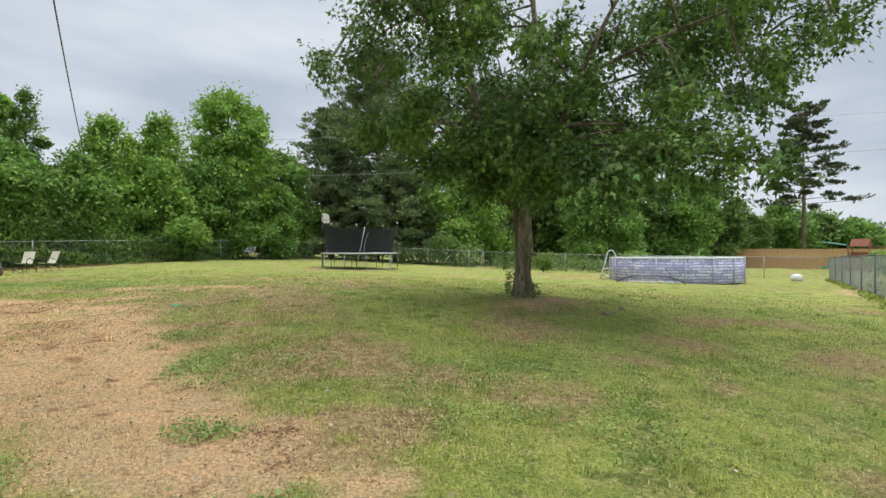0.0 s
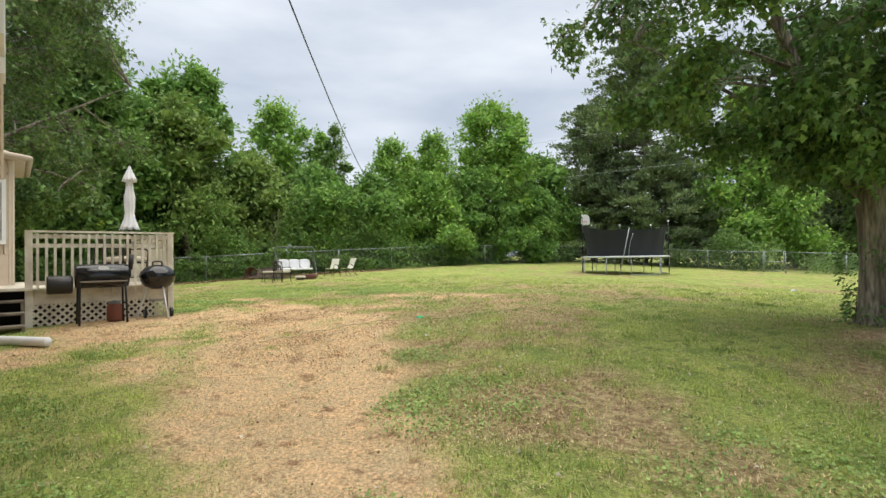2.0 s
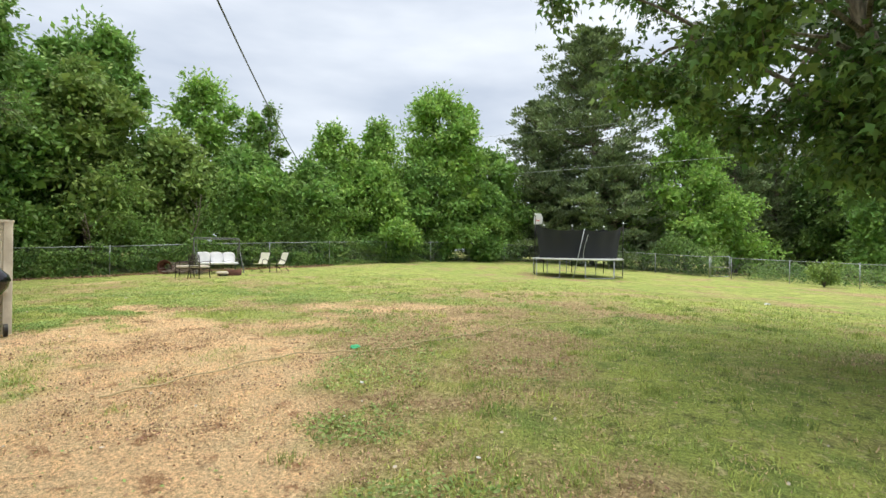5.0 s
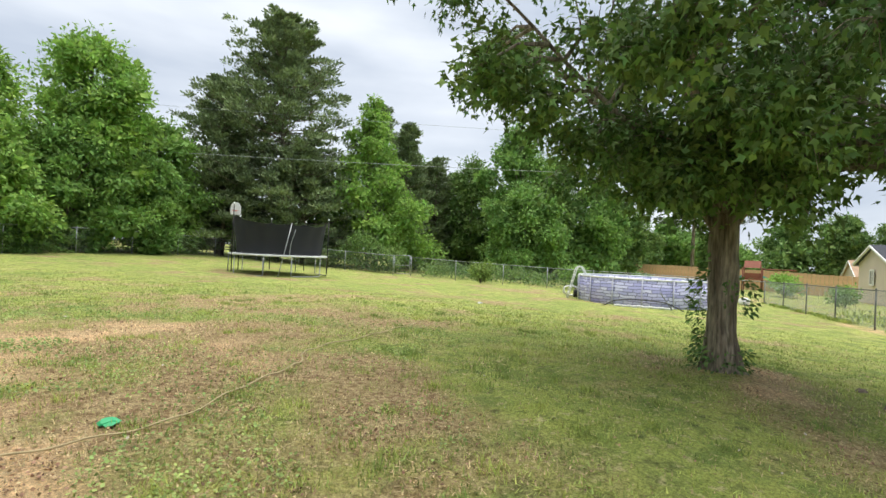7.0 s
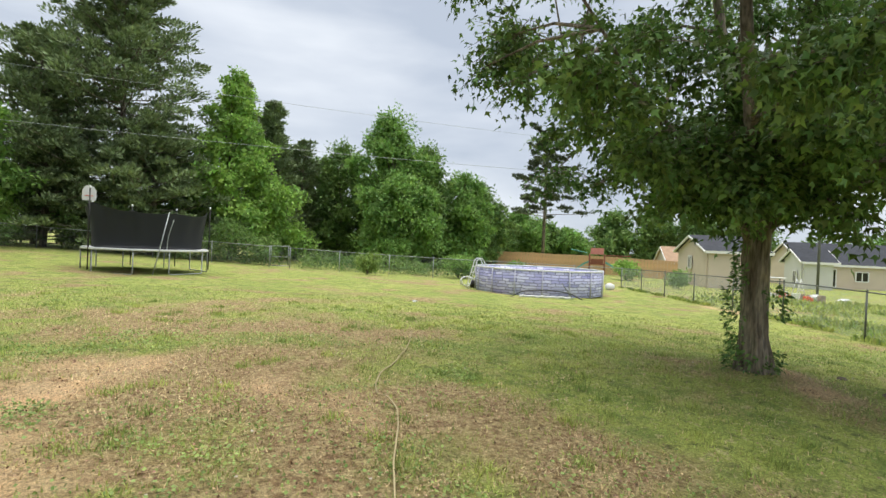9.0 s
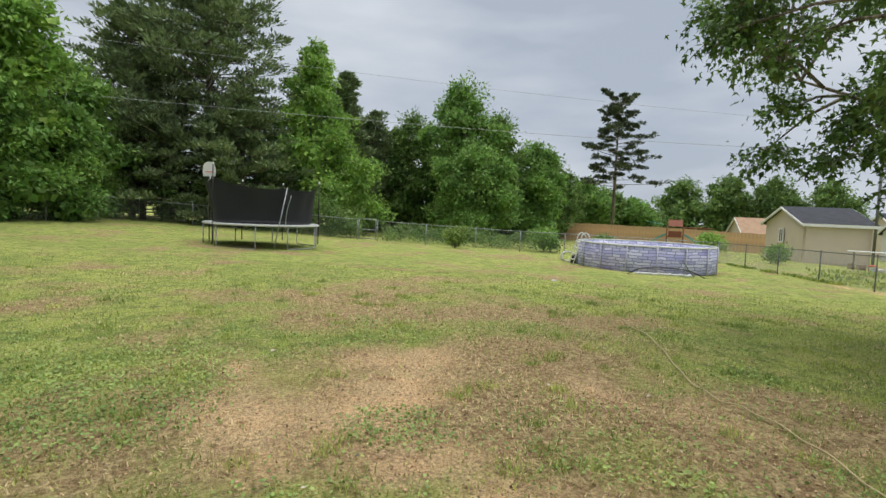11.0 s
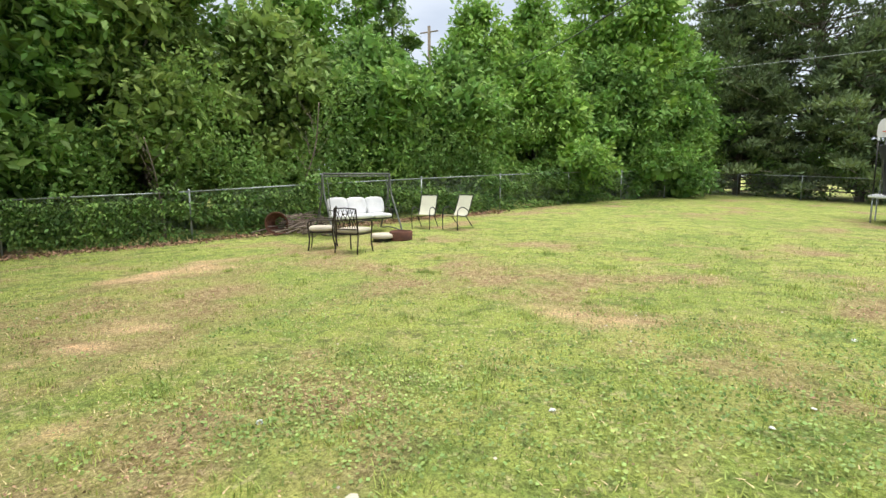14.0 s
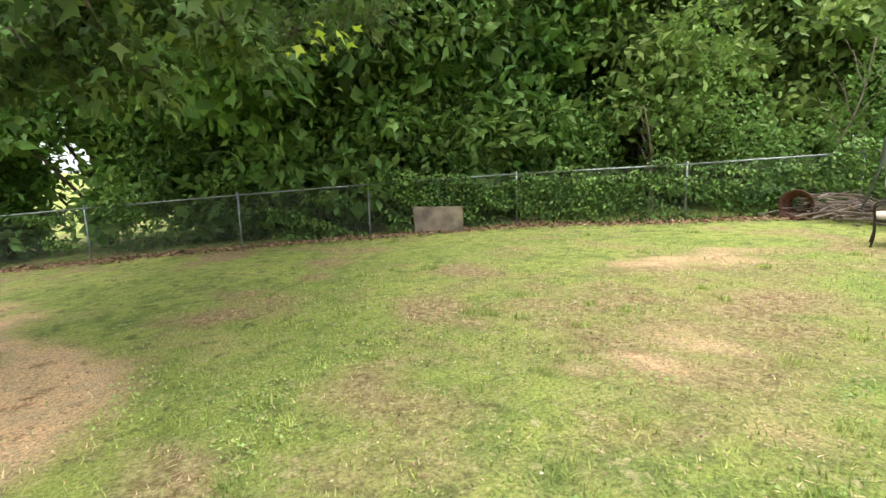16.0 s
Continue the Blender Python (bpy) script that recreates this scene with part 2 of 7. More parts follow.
BROWN = ((-9.2, 6.5, 1.9, 0.45, 158, 1.0), (-4.1, 9.9, 2.6, 1.6, 100, 0.75), (-5.9, 11.5, 2.2, 1.0, 20, 0.8), (-3.6, 12.3, 1.6, 1.0, 30, 0.6), (-8.3, 10.8, 1.9, 0.8, 5, 0.8), (-3.1, 7.4, 1.6, 0.8, 110, 0.7), (-1.9, 7.6, 2.2, 0.7, 115, 0.5),
         (-1.6, 5.8, 1.6, 0.7, 130, 0.6), (-5.2, 14.0, 1.4, 1.2, 0, 0.4), (-3.0, 17.5, 2.8, 1.3, 25, 0.45), (0.2, 20.3, 2.5, 0.9, 20, 0.35), (-18.6, 15.0, 2.8, 0.9, 60, 0.3),
         (-12.0, 14.5, 2.4, 0.8, 160, 0.3), (-2.8, 10.3, 0.9, 1.3, 0, 0.6), (1.8, 9.2, 1.6, 1.0, 0, 0.3), (-15.3, 11.9, 3.0, 1.8, 150, 0.3), (-17.4, 14.2, 2.8, 1.5, 60, 0.32),
       (-8.38, 11.08, 0.39, 0.82, 94, 0.95),
       (-5.6, 11.82, 1.08, 1.46, 54, 0.85),
       (-6.72, 10.71, 0.32, 1.02, 59, 0.9),
       (-1.32, 5.39, 0.88, 0.69, 104, 0.85),
       (-4.54, 7.84, 1.88, 2.47, 125, 0.75),
       (-3.68, 13.28, 3.31, 2.28, 102, 0.6),
       (1.06, 7.15, 0.7, 1.07, 82, 0.6),
       (-0.66, 3.68, 0.49, 0.59, 100, 0.6),)
# beds of clover
CLOVER = (
       (-12.9, 11.87, 0.68, 1.43, 128, 1.0),
       (-18.3, 12.09, 2.08, 1.48, 160, 0.5),
       (-7.61, 12.38, 1.26, 0.76, 82, 1.0),
       (-8.21, 11.49, 0.37, 0.27, 91, 0.9),
       (-5.91, 10.82, 0.32, 0.35, 48, 0.9),
       (-9.83, 11.42, 0.57, 0.66, 118, 0.7),
       (-2.17, 5.2, 0.61, 0.51, 113, 1.0),
       (-1.95, 5.52, 0.61, 0.7, 116, 1.0),
       (-4.93, 13.7, 0.72, 0.61, 59, 0.7),
       (-1.6, 3.73, 0.33, 0.35, 113, 0.8),
       (-3.14, 6.61, 0.34, 0.39, 118, 0.8),
       (-2.28, 8.31, 0.52, 0.64, 99, 0.6),
       (-11.89, 12.38, 1.13, 1.28, 127, 0.6),)


def patch(x, y, spots):
    out = np.zeros_like(x)
    for cx, cy, a, b, turn, s in spots:
        c, d = math.cos(radians(turn)), math.sin(radians(turn))
        p, q = ((x - cx) * c + (y - cy) * d) / a, (-(x - cx) * d + (y - cy) * c) / b
        out = np.maximum(out, s * np.clip(1.35 - (p * p + q * q) * 0.75, 0, 1))
    return out


def wave_noise(x, y, seed, size):
    """Smooth noise from 0 to 1 out of a random lattice."""
    r = np.random.RandomState(seed)
    lat = r.rand(64, 64)
    u, v = x / size, y / size
    i, j = np.floor(u).astype(int), np.floor(v).astype(int)
    f, g = u - i, v - j
    f, g = f * f * (3 - 2 * f), g * g * (3 - 2 * g)
    at = lambda a, b: lat[a % 64, b % 64]
    return (at(i, j) * (1 - f) + at(i + 1, j) * f) * (1 - g) + (at(i, j + 1) * (1 - f) + at(i + 1, j + 1) * f) * g


def cover(x, y):
    """Bare tan soil, brown thatch, and how broken the turf is, from 0 to 1."""
    n = 0.5 * wave_noise(x, y, 3, 1.1) + 0.3 * wave_noise(x, y, 4, 0.4) + 0.2 * wave_noise(x, y, 5, 0.15)
    n = np.clip((n - 0.5) * 1.7 + 0.5, 0, 1)
    t = patch(x, y, TAN)
    b = patch(x, y, BROWN)
    b = np.maximum(b, np.clip((0.6 * wave_noise(x, y, 6, 1.0) + 0.4 * wave_noise(x, y, 7, 0.45) - 0.52) * 2.4, 0, 0.40))
    tan = np.clip((t - 1.05 * (1 - n) + 0.22) * 2.0, 0, 1) * (t > 0.02)
    brown = np.clip((b - 1.15 * (1 - n) + 0.45) * 1.6, 0, 1) * (b > 0.02)
    return tan, brown


def from_arrays(name, verts, faces, mat, smooth=False, tints=None):
    """A mesh out of arrays: faces is one array of equal polygons, or a list of them."""
    me = bpy.data.meshes.new(name)
    sets = faces if isinstance(faces, list) else [faces]
    me.vertices.add(len(verts))
    me.vertices.foreach_set("co", np.ascontiguousarray(verts, np.float32).ravel())
    loops = np.concatenate([f.ravel() for f in sets])
    sizes = np.concatenate([np.full(len(f), f.shape[1]) for f in sets])
    me.loops.add(len(loops))
    me.loops.foreach_set("vertex_index", loops.astype(np.int32))
    me.polygons.add(len(sizes))
    me.polygons.foreach_set("loop_start", np.r_[0, np.cumsum(sizes)[:-1]].astype(np.int32))
    if smooth:
        me.polygons.foreach_set("use_smooth", np.ones(len(sizes), bool))
    me.materials.append(mat)
    me.update(calc_edges=True)
    me.validate()
    return me


axis_pos = np.concatenate([np.arange(0, 20, 0.25), 20 + 0.25 * (1.1 ** np.arange(1, 90) - 1) / 0.1])
axis_pos = axis_pos[axis_pos < 2500]
gx = np.concatenate([-axis_pos[::-1][:-1], axis_pos]) - 5
gy = np.concatenate([-axis_pos[::-1][:-1], axis_pos]) + 12
X, Y = np.meshgrid(gx, gy)
Z = ground_z(X, Y) + 0.02 * (wave_noise(X, Y, 9, 0.5) - 0.5) * (np.abs(X + 5) < 25)
nx, ny = len(gx), len(gy)
idx = np.arange(nx * ny).reshape(ny, nx)
quads = np.stack([idx[:-1, :-1], idx[:-1, 1:], idx[1:, 1:], idx[1:, :-1]], -1).reshape(-1, 4)

gm = bpy.data.materials.new("lawn_soil")
gm.use_nodes = True
n, l = gm.node_tree.nodes, gm.node_tree.links
gb = n["Principled BSDF"]
gb.inputs["Roughness"].default_value = 0.95
gb.inputs["Specular IOR Level"].default_value = 0.15
co = n.new("ShaderNodeTexCoord")


def noise_node(scale, detail=5, rough=0.6):
    x = n.new("ShaderNodeTexNoise")
    x.inputs["Scale"].default_value, x.inputs["Detail"].default_value, x.inputs["Roughness"].default_value = scale, detail, rough
    l.new(co.outputs["Object"], x.inputs["Vector"])
    return x.outputs["Fac"]


def mix_node(fac, a, b):
    x = n.new("ShaderNodeMix")
    x.data_type = "RGBA"
    for k, v in ((6, a), (7, b)):
        if isinstance(v, tuple):
            x.inputs[k].default_value = (*v, 1)
        else:
            l.new(v, x.inputs[k])
    l.new(fac, x.inputs[0])
    return x.outputs[2]


def span(fac, lo, hi):
    x = n.new("ShaderNodeMapRange")
    x.inputs["From Min"].default_value, x.inputs["From Max"].default_value = lo, hi
    l.new(fac, x.inputs["Value"])
    return x.outputs["Result"]


at_tan, at_brown = n.new("ShaderNodeAttribute"), n.new("ShaderNodeAttribute")
at_tan.attribute_name, at_brown.attribute_name = "bare", "thatch"
turf = mix_node(span(noise_node(0.35, 5), 0.4, 0.62), (0.33, 0.40, 0.10), (0.44, 0.48, 0.13))
turf = mix_node(span(noise_node(2.3, 6), 0.45, 0.66), turf, (0.21, 0.29, 0.075))
turf = mix_node(span(noise_node(1.1, 6), 0.54, 0.70), turf, (0.44, 0.42, 0.16))
# dark clumps: the small shade between grass tufts, put into the turf colour
turf = mix_node(span(noise_node(5.0, 6), 0.53, 0.66), turf, (0.17, 0.21, 0.065))
turf = mix_node(span(noise_node(11.0, 6), 0.56, 0.66), turf, (0.50, 0.47, 0.22))
thatch = mix_node(span(noise_node(14, 6), 0.4, 0.6), (0.29, 0.195, 0.105), (0.52, 0.41, 0.22))
soil = mix_node(span(noise_node(3.2, 7), 0.38, 0.62), (0.80, 0.55, 0.31), (0.68, 0.51, 0.30))
soil = mix_node(span(noise_node(4, 6, 0.7), 0.56, 0.64), soil, (0.40, 0.235, 0.13))
soil = mix_node(span(noise_node(24, 5), 0.58, 0.70), soil, (0.36, 0.21, 0.125))
surface = mix_node(at_brown.outputs["Fac"], turf, thatch)
surface = mix_node(at_tan.outputs["Fac"], surface, soil)
speck = span(noise_node(38, 7, 0.85), 0.34, 0.66)
hs = n.new("ShaderNodeHueSaturation")
l.new(surface, hs.inputs["Color"])
mr = n.new("ShaderNodeMapRange")
mr.inputs["To Min"].default_value, mr.inputs["To Max"].default_value = 0.30, 1.70
l.new(speck, mr.inputs["Value"])
l.new(mr.outputs["Result"], hs.inputs["Value"])
l.new(hs.outputs["Color"], gb.inputs["Base Color"])
bp = n.new("ShaderNodeBump")
bp.inputs["Strength"].default_value, bp.inputs["Distance"].default_value = 0.7, 0.03
l.new(speck, bp.inputs["Height"])
l.new(bp.outputs["Normal"], gb.inputs["Normal"])

gme = from_arrays("ground", np.stack([X, Y, Z], -1).reshape(-1, 3), quads, gm, True)
tan, brown = cover(X.ravel(), Y.ravel())
for key, values in (("bare", tan), ("thatch", brown)):
    a = gme.attributes.new(key, "FLOAT", "POINT")
    a.data.foreach_set("value", values.astype(np.float32))
ground = tagged(new("ground", gme), "patchy green lawn with bare tan soil and brown thatch", "lawn", "", "structure")


# ---- small builders ----
def gz(x, y):
    return float(ground_z(x, y))


def part(name, bm, mat, parent=None, label="", smooth=False, kind=""):
    me = bpy.data.meshes.new(name)
    bmesh.ops.recalc_face_normals(bm, faces=bm.faces[:])
    if smooth:
        for f in bm.faces:
            f.smooth = True
    bm.to_mesh(me)
    bm.free()
    me.materials.append(mat)
    ob = new(name, me)
    if parent:
        ob.parent = parent
    return tagged(ob, label, "", "", kind)


def part_mesh(name, me, parent=None, label="", kind=""):
    ob = new(name, me)
    if parent:
        ob.parent = parent
    return tagged(ob, label, "", "", kind)


def empty(name, m, label, category, group=""):
    ob = new(name)
    ob.empty_display_size = 0.1
    ob.matrix_world = m
    return tagged(ob, label, category, group)


def box(bm, c, s, m=None, bevel=0.0):
    """A box with centre c and sides s."""
    made = bmesh.ops.create_cube(bm, size=1.0, matrix=(m or Matrix()) @ Matrix.Translation(c) @ Matrix.Diagonal((*s, 1)))["verts"]
    if bevel:
        edges = list({e for v in made for e in v.link_edges})
        bmesh.ops.bevel(bm, geom=edges, offset=bevel, segments=2, affect="EDGES", profile=0.6)


def tube(bm, pts, radii, sides=8, closed=False, caps=True):
    """A round bar along the points; radii: one or one a point."""
    pts = [Vector(p) for p in pts]
    radii = [float(r) for r in radii] if hasattr(radii, "__len__") else [float(radii)] * len(pts)
    rings, normal = [], None
    count = len(pts)
    for k, p in enumerate(pts):
        a = pts[(k - 1) % count] if (k or closed) else p
        b = pts[(k + 1) % count] if (k < count - 1 or closed) else p
        d = (b - a).normalized()
        if normal is None:
            normal = d.orthogonal().normalized()
        normal = (normal - d * normal.dot(d)).normalized()
        side = d.cross(normal)
        rings.append([bm.verts.new(p + radii[k] * (math.cos(q) * normal + math.sin(q) * side)) for q in [2 * math.pi * j / sides for j in range(sides)]])
    for k in range(count if closed else count - 1):
        a, b = rings[k], rings[(k + 1) % count]
        for j in range(sides):
            bm.faces.new((a[j], a[(j + 1) % sides], b[(j + 1) % sides], b[j]))
    if caps and not closed:
        bm.faces.new(rings[0][::-1])
        bm.faces.new(rings[-1])


def bar(name, pts, r, mat, parent, sides=8, label="", closed=False):
    bm = bmesh.new()
    tube(bm, pts, r, sides, closed)
    return part(name, bm, mat, parent, label, True)


def lathe(bm, profile, sides=24, m=None):
    """Turns a profile of (radius, z) about the z axis."""
    rings = []
    for r, z in profile:
        rings.append([bm.verts.new((m or Matrix()) @ Vector((r * math.cos(2 * math.pi * j / sides), r * math.sin(2 * math.pi * j / sides), z))) for j in range(sides)])
    for a, b in zip(rings, rings[1:]):
        for j in range(sides):
            bm.faces.new((a[j], a[(j + 1) % sides], b[(j + 1) % sides], b[j]))


def arc(c, r, a0, a1, count, up=(0, 0, 1), side=(1, 0, 0)):
    c, up, side = Vector(c), Vector(up), Vector(side)
    return [c + r * (math.cos(radians(a0 + (a1 - a0) * k / count)) * side + math.sin(radians(a0 + (a1 - a0) * k / count)) * up) for k in range(count + 1)]


def smooth_line(pts, steps=6):
    """A rounded line through the points."""
    p = [Vector(q) for q in pts]
    p = [2 * p[0] - p[1]] + p + [2 * p[-1] - p[-2]]
    out = []
    for k in range(1, len(p) - 2):
        for s in range(steps):
            t = s / steps
            out.append(0.5 * ((2 * p[k]) + (p[k + 1] - p[k - 1]) * t + (2 * p[k - 1] - 5 * p[k] + 4 * p[k + 1] - p[k + 2]) * t * t + (3 * p[k] - p[k - 1] - 3 * p[k + 1] + p[k + 2]) * t**3))
    return out + [p[-2]]


# ---- foliage ----
def leaf_shape(kind):
    """Corners of one leaf of length 1 that lies along x, and its faces."""
    if kind == "maple":
        v = np.array([(0, 0, 0), (0.38, -0.42, -0.04), (0.45, -0.13, 0.03), (1, 0, -0.12), (0.45, 0.13, 0.03), (0.38, 0.42, -0.04)], float)
        return v, [np.array([(0, 1, 2), (0, 4, 5)]), np.array([(0, 2, 3, 4)])]
    if kind == "spray":
        v = np.array([(0, 0, 0), (0.45, -0.2, 0.06), (1, 0, 0.02), (0.5, 0.2, 0.06)], float)
        return v, [np.array([(0, 1, 2), (0, 2, 3)])]
    if kind == "needles":
        v, f = [], []
        for k, (a, b) in enumerate(((-0.75, 0.2), (-0.25, -0.15), (0.25, 0.3), (0.75, -0.05))):
            tip = (math.cos(a), math.sin(a), b)
            v += [(0, 0, 0), (tip[0] * 0.6 - 0.15 * math.sin(a), tip[1] * 0.6 + 0.15 * math.cos(a), tip[2] * 0.4 + 0.03), tip]
            f.append((3 * k, 3 * k + 1, 3 * k + 2))
        return np.array(v, float), [np.array(f)]
    if kind == "wide":
        v = np.array([(0, 0, 0), (0.5, -0.45, 0.05), (1, 0, -0.05), (0.5, 0.45, 0.05)], float)
        return v, [np.array([(0, 1, 2), (0, 2, 3)])]
    v = np.array([(0, 0, 0), (0.45, -0.24, 0.07), (1, 0, -0.08), (0.45, 0.24, 0.07)], float)
    return v, [np.array([(0, 1, 2), (0, 2, 3)])]


def leaves(name, centres, outward, size, kind, mat, rnd, droop=0.25, loose=0.9):
    """One mesh of many leaves at the centres, that lean outward and down."""
    v, faces = leaf_shape(kind)
    k = len(centres)
    d = outward + rnd.normal(0, loose, (k, 3))
    d[:, 2] -= droop
    d /= np.linalg.norm(d, axis=1, keepdims=True) + 1e-9
    nrm = rnd.normal(0, 0.55, (k, 3)) + outward * 0.45 + (0, 0, 0.75)
    nrm -= (nrm * d).sum(1, keepdims=True) * d
    nrm /= np.linalg.norm(nrm, axis=1, keepdims=True) + 1e-9
    side = np.cross(nrm, d)
    s = size * rnd.uniform(0.6, 1.3, (k, 1, 1))
    verts = centres[:, None] + s * (v[None, :, :1] * d[:, None] + v[None, :, 1:2] * side[:, None] + v[None, :, 2:] * nrm[:, None])
    off = (np.arange(k) * len(v))[:, None, None]
    out = [(f[None] + off).reshape(-1, f.shape[1]) for f in faces]
    return from_arrays(name, verts.reshape(-1, 3), out, mat)


def blob_points(blobs, count, rnd, shell=0.6, fuzz=0.09):
    """Points in ragged ellipsoids (centre, radii), most of them near the skin, with the way out."""
    vol = np.array([r[0] * r[1] * r[2] for _, r in blobs]) ** 0.67
    pick = rnd.choice(len(blobs), count, p=vol / vol.sum())
    c, r = np.array([b[0] for b in blobs], float)[pick], np.array([b[1] for b in blobs], float)[pick]
    d = rnd.normal(0, 1, (count, 3))
    d /= np.linalg.norm(d, axis=1, keepdims=True)
    ragged = 1 + 0.16 * np.sin(d[:, :1] * 7 + pick[:, None]) * np.cos(d[:, 1:2] * 6 + pick[:, None] * 2) + 0.1 * np.sin(d[:, 2:] * 13 + pick[:, None])
    far = np.where(rnd.rand(count, 1) < shell, rnd.normal(0.93, fuzz, (count, 1)), rnd.rand(count, 1) ** 0.5)
    return c + d * r * far * ragged, d


def crown_blobs(base, height, width, start, count, rnd, taper=0.5, lobe=0.34):
    """Lobes round an axis for a crown of the given width from start up to height."""
    out = []
    for k in range(count):
        t = (k + 0.5) / count
        z = start + (height - start) * (0.06 + 0.86 * t)
        wide = width * (math.sin(math.pi * (0.14 + 0.76 * t)) ** (0.35 + taper)) * rnd.uniform(0.3, 1.2)
        a = k * 2.4 + rnd.uniform(-0.5, 0.5)
        r = width * lobe * rnd.uniform(0.6, 1.3) * (1.2 - 0.55 * t)
        out.append(((base[0] + math.cos(a) * wide * 0.68, base[1] + math.sin(a) * wide * 0.68, base[2] + z - 0.15 * r), (r, r, r * rnd.uniform(0.6, 0.95))))
    out.append(((base[0], base[1], base[2] + height - width * lobe * 0.6), (width * lobe * 0.7,) * 3))
    return out


def leafy_tree(name, x, y, height, width, start, mat, label, seed, count=9000, size=0.3, lobes=22, taper=0.4, trunk=0.16, bark="bark_grey", kind="plain", cone=False):
    """A broad-leaved tree: boughs of leaves with light tops over a dense, shaded heart."""
    rnd = np.random.RandomState(seed)
    z = gz(x, y)
    width *= 1.25
    tree = empty(name, pose(x, y, z - 0.1, 0, 0, 0), label, "tree")
    lean = rnd.uniform(-0.04, 0.04, 2) * height
    big = crown_blobs((0, 0, 0), height * 0.97, width, start, lobes, rnd, taper)
    if cone:
        big = []
        for k in range(lobes):
            t = (k + 0.5) / lobes
            a, r = k * 2.4, width * 0.36 * (1.15 - 0.8 * t)
            reach = width * 0.75 * (1 - t) ** 0.85 * rnd.uniform(0.7, 1.1)
            big.append(((math.cos(a) * reach, math.sin(a) * reach, start + (height - start) * (0.08 + 0.84 * t)), (r, r, r)))
    boughs = [((lean[0], lean[1], start + (height - start) * q), (width * f, width * f, (height - start) * 0.17)) for q, f in ((0.84, 0.42), (0.66, 0.62), (0.45, 0.75))]
    if cone:
        boughs = []
    for c, r in big:
        boughs.append((c, (r[0] * 0.95, r[1] * 0.95, r[2] * 0.85)))
        for _ in range(4):
            d = rnd.normal(0, 1, 3)
            d[2] = abs(d[2]) - 0.45
            d /= np.linalg.norm(d)
            q = r[0] * rnd.uniform(0.3, 0.6)
            boughs.append((tuple(np.array(c) + d * np.array(r) * rnd.uniform(0.7, 1.0)), (q, q, q * rnd.uniform(0.45, 0.7))))
    pts, out = blob_points(boughs, int(count * 1.3), rnd, 0.75, 0.12)
    keep = (out[:, 2] > -0.45) | (rnd.rand(len(out)) < 0.35)
    pts, out = pts[keep], out[keep]
    pts[:, 2] = np.maximum(pts[:, 2], 0.05)
    core, core_out = blob_points([(c, (r[0] * 0.72, r[1] * 0.72, r[2] * 0.72)) for c, r in big], int(count * 0.4), rnd, 0.0)
    core[:, 2] = np.maximum(core[:, 2], 0.1)
    bm = bmesh.new()
    tube(bm, [(0, 0, 0), (lean[0] * 0.3, lean[1] * 0.3, height * 0.3), (lean[0], lean[1], height * 0.9)], [trunk, trunk * 0.75, trunk * 0.15], 8)
    part("trunk", bm, M[bark], tree, smooth=True)
    bm = bmesh.new()
    for c, r in big:
        zs = max(0.2, c[2] - width * 0.55)
        s = Vector((lean[0] * zs / height, lean[1] * zs / height, zs))
        mid = s.lerp(Vector(c), 0.5) + Vector((0, 0, 0.12 * width))
        tube(bm, [s, mid, c], [trunk * 0.4, trunk * 0.25, trunk * 0.1], 5, caps=False)
    part("branchwork", bm, M[bark], tree, smooth=True)
    part_mesh("crown", leaves(name + "_crown", pts, out, size * 1.18, kind, M[mat], rnd), tree)
    part_mesh("inner_foliage", leaves(name + "_heart", core, core_out, size * 1.7, "wide", M[mat], rnd, 0.0, 0.9), tree)
    return tree


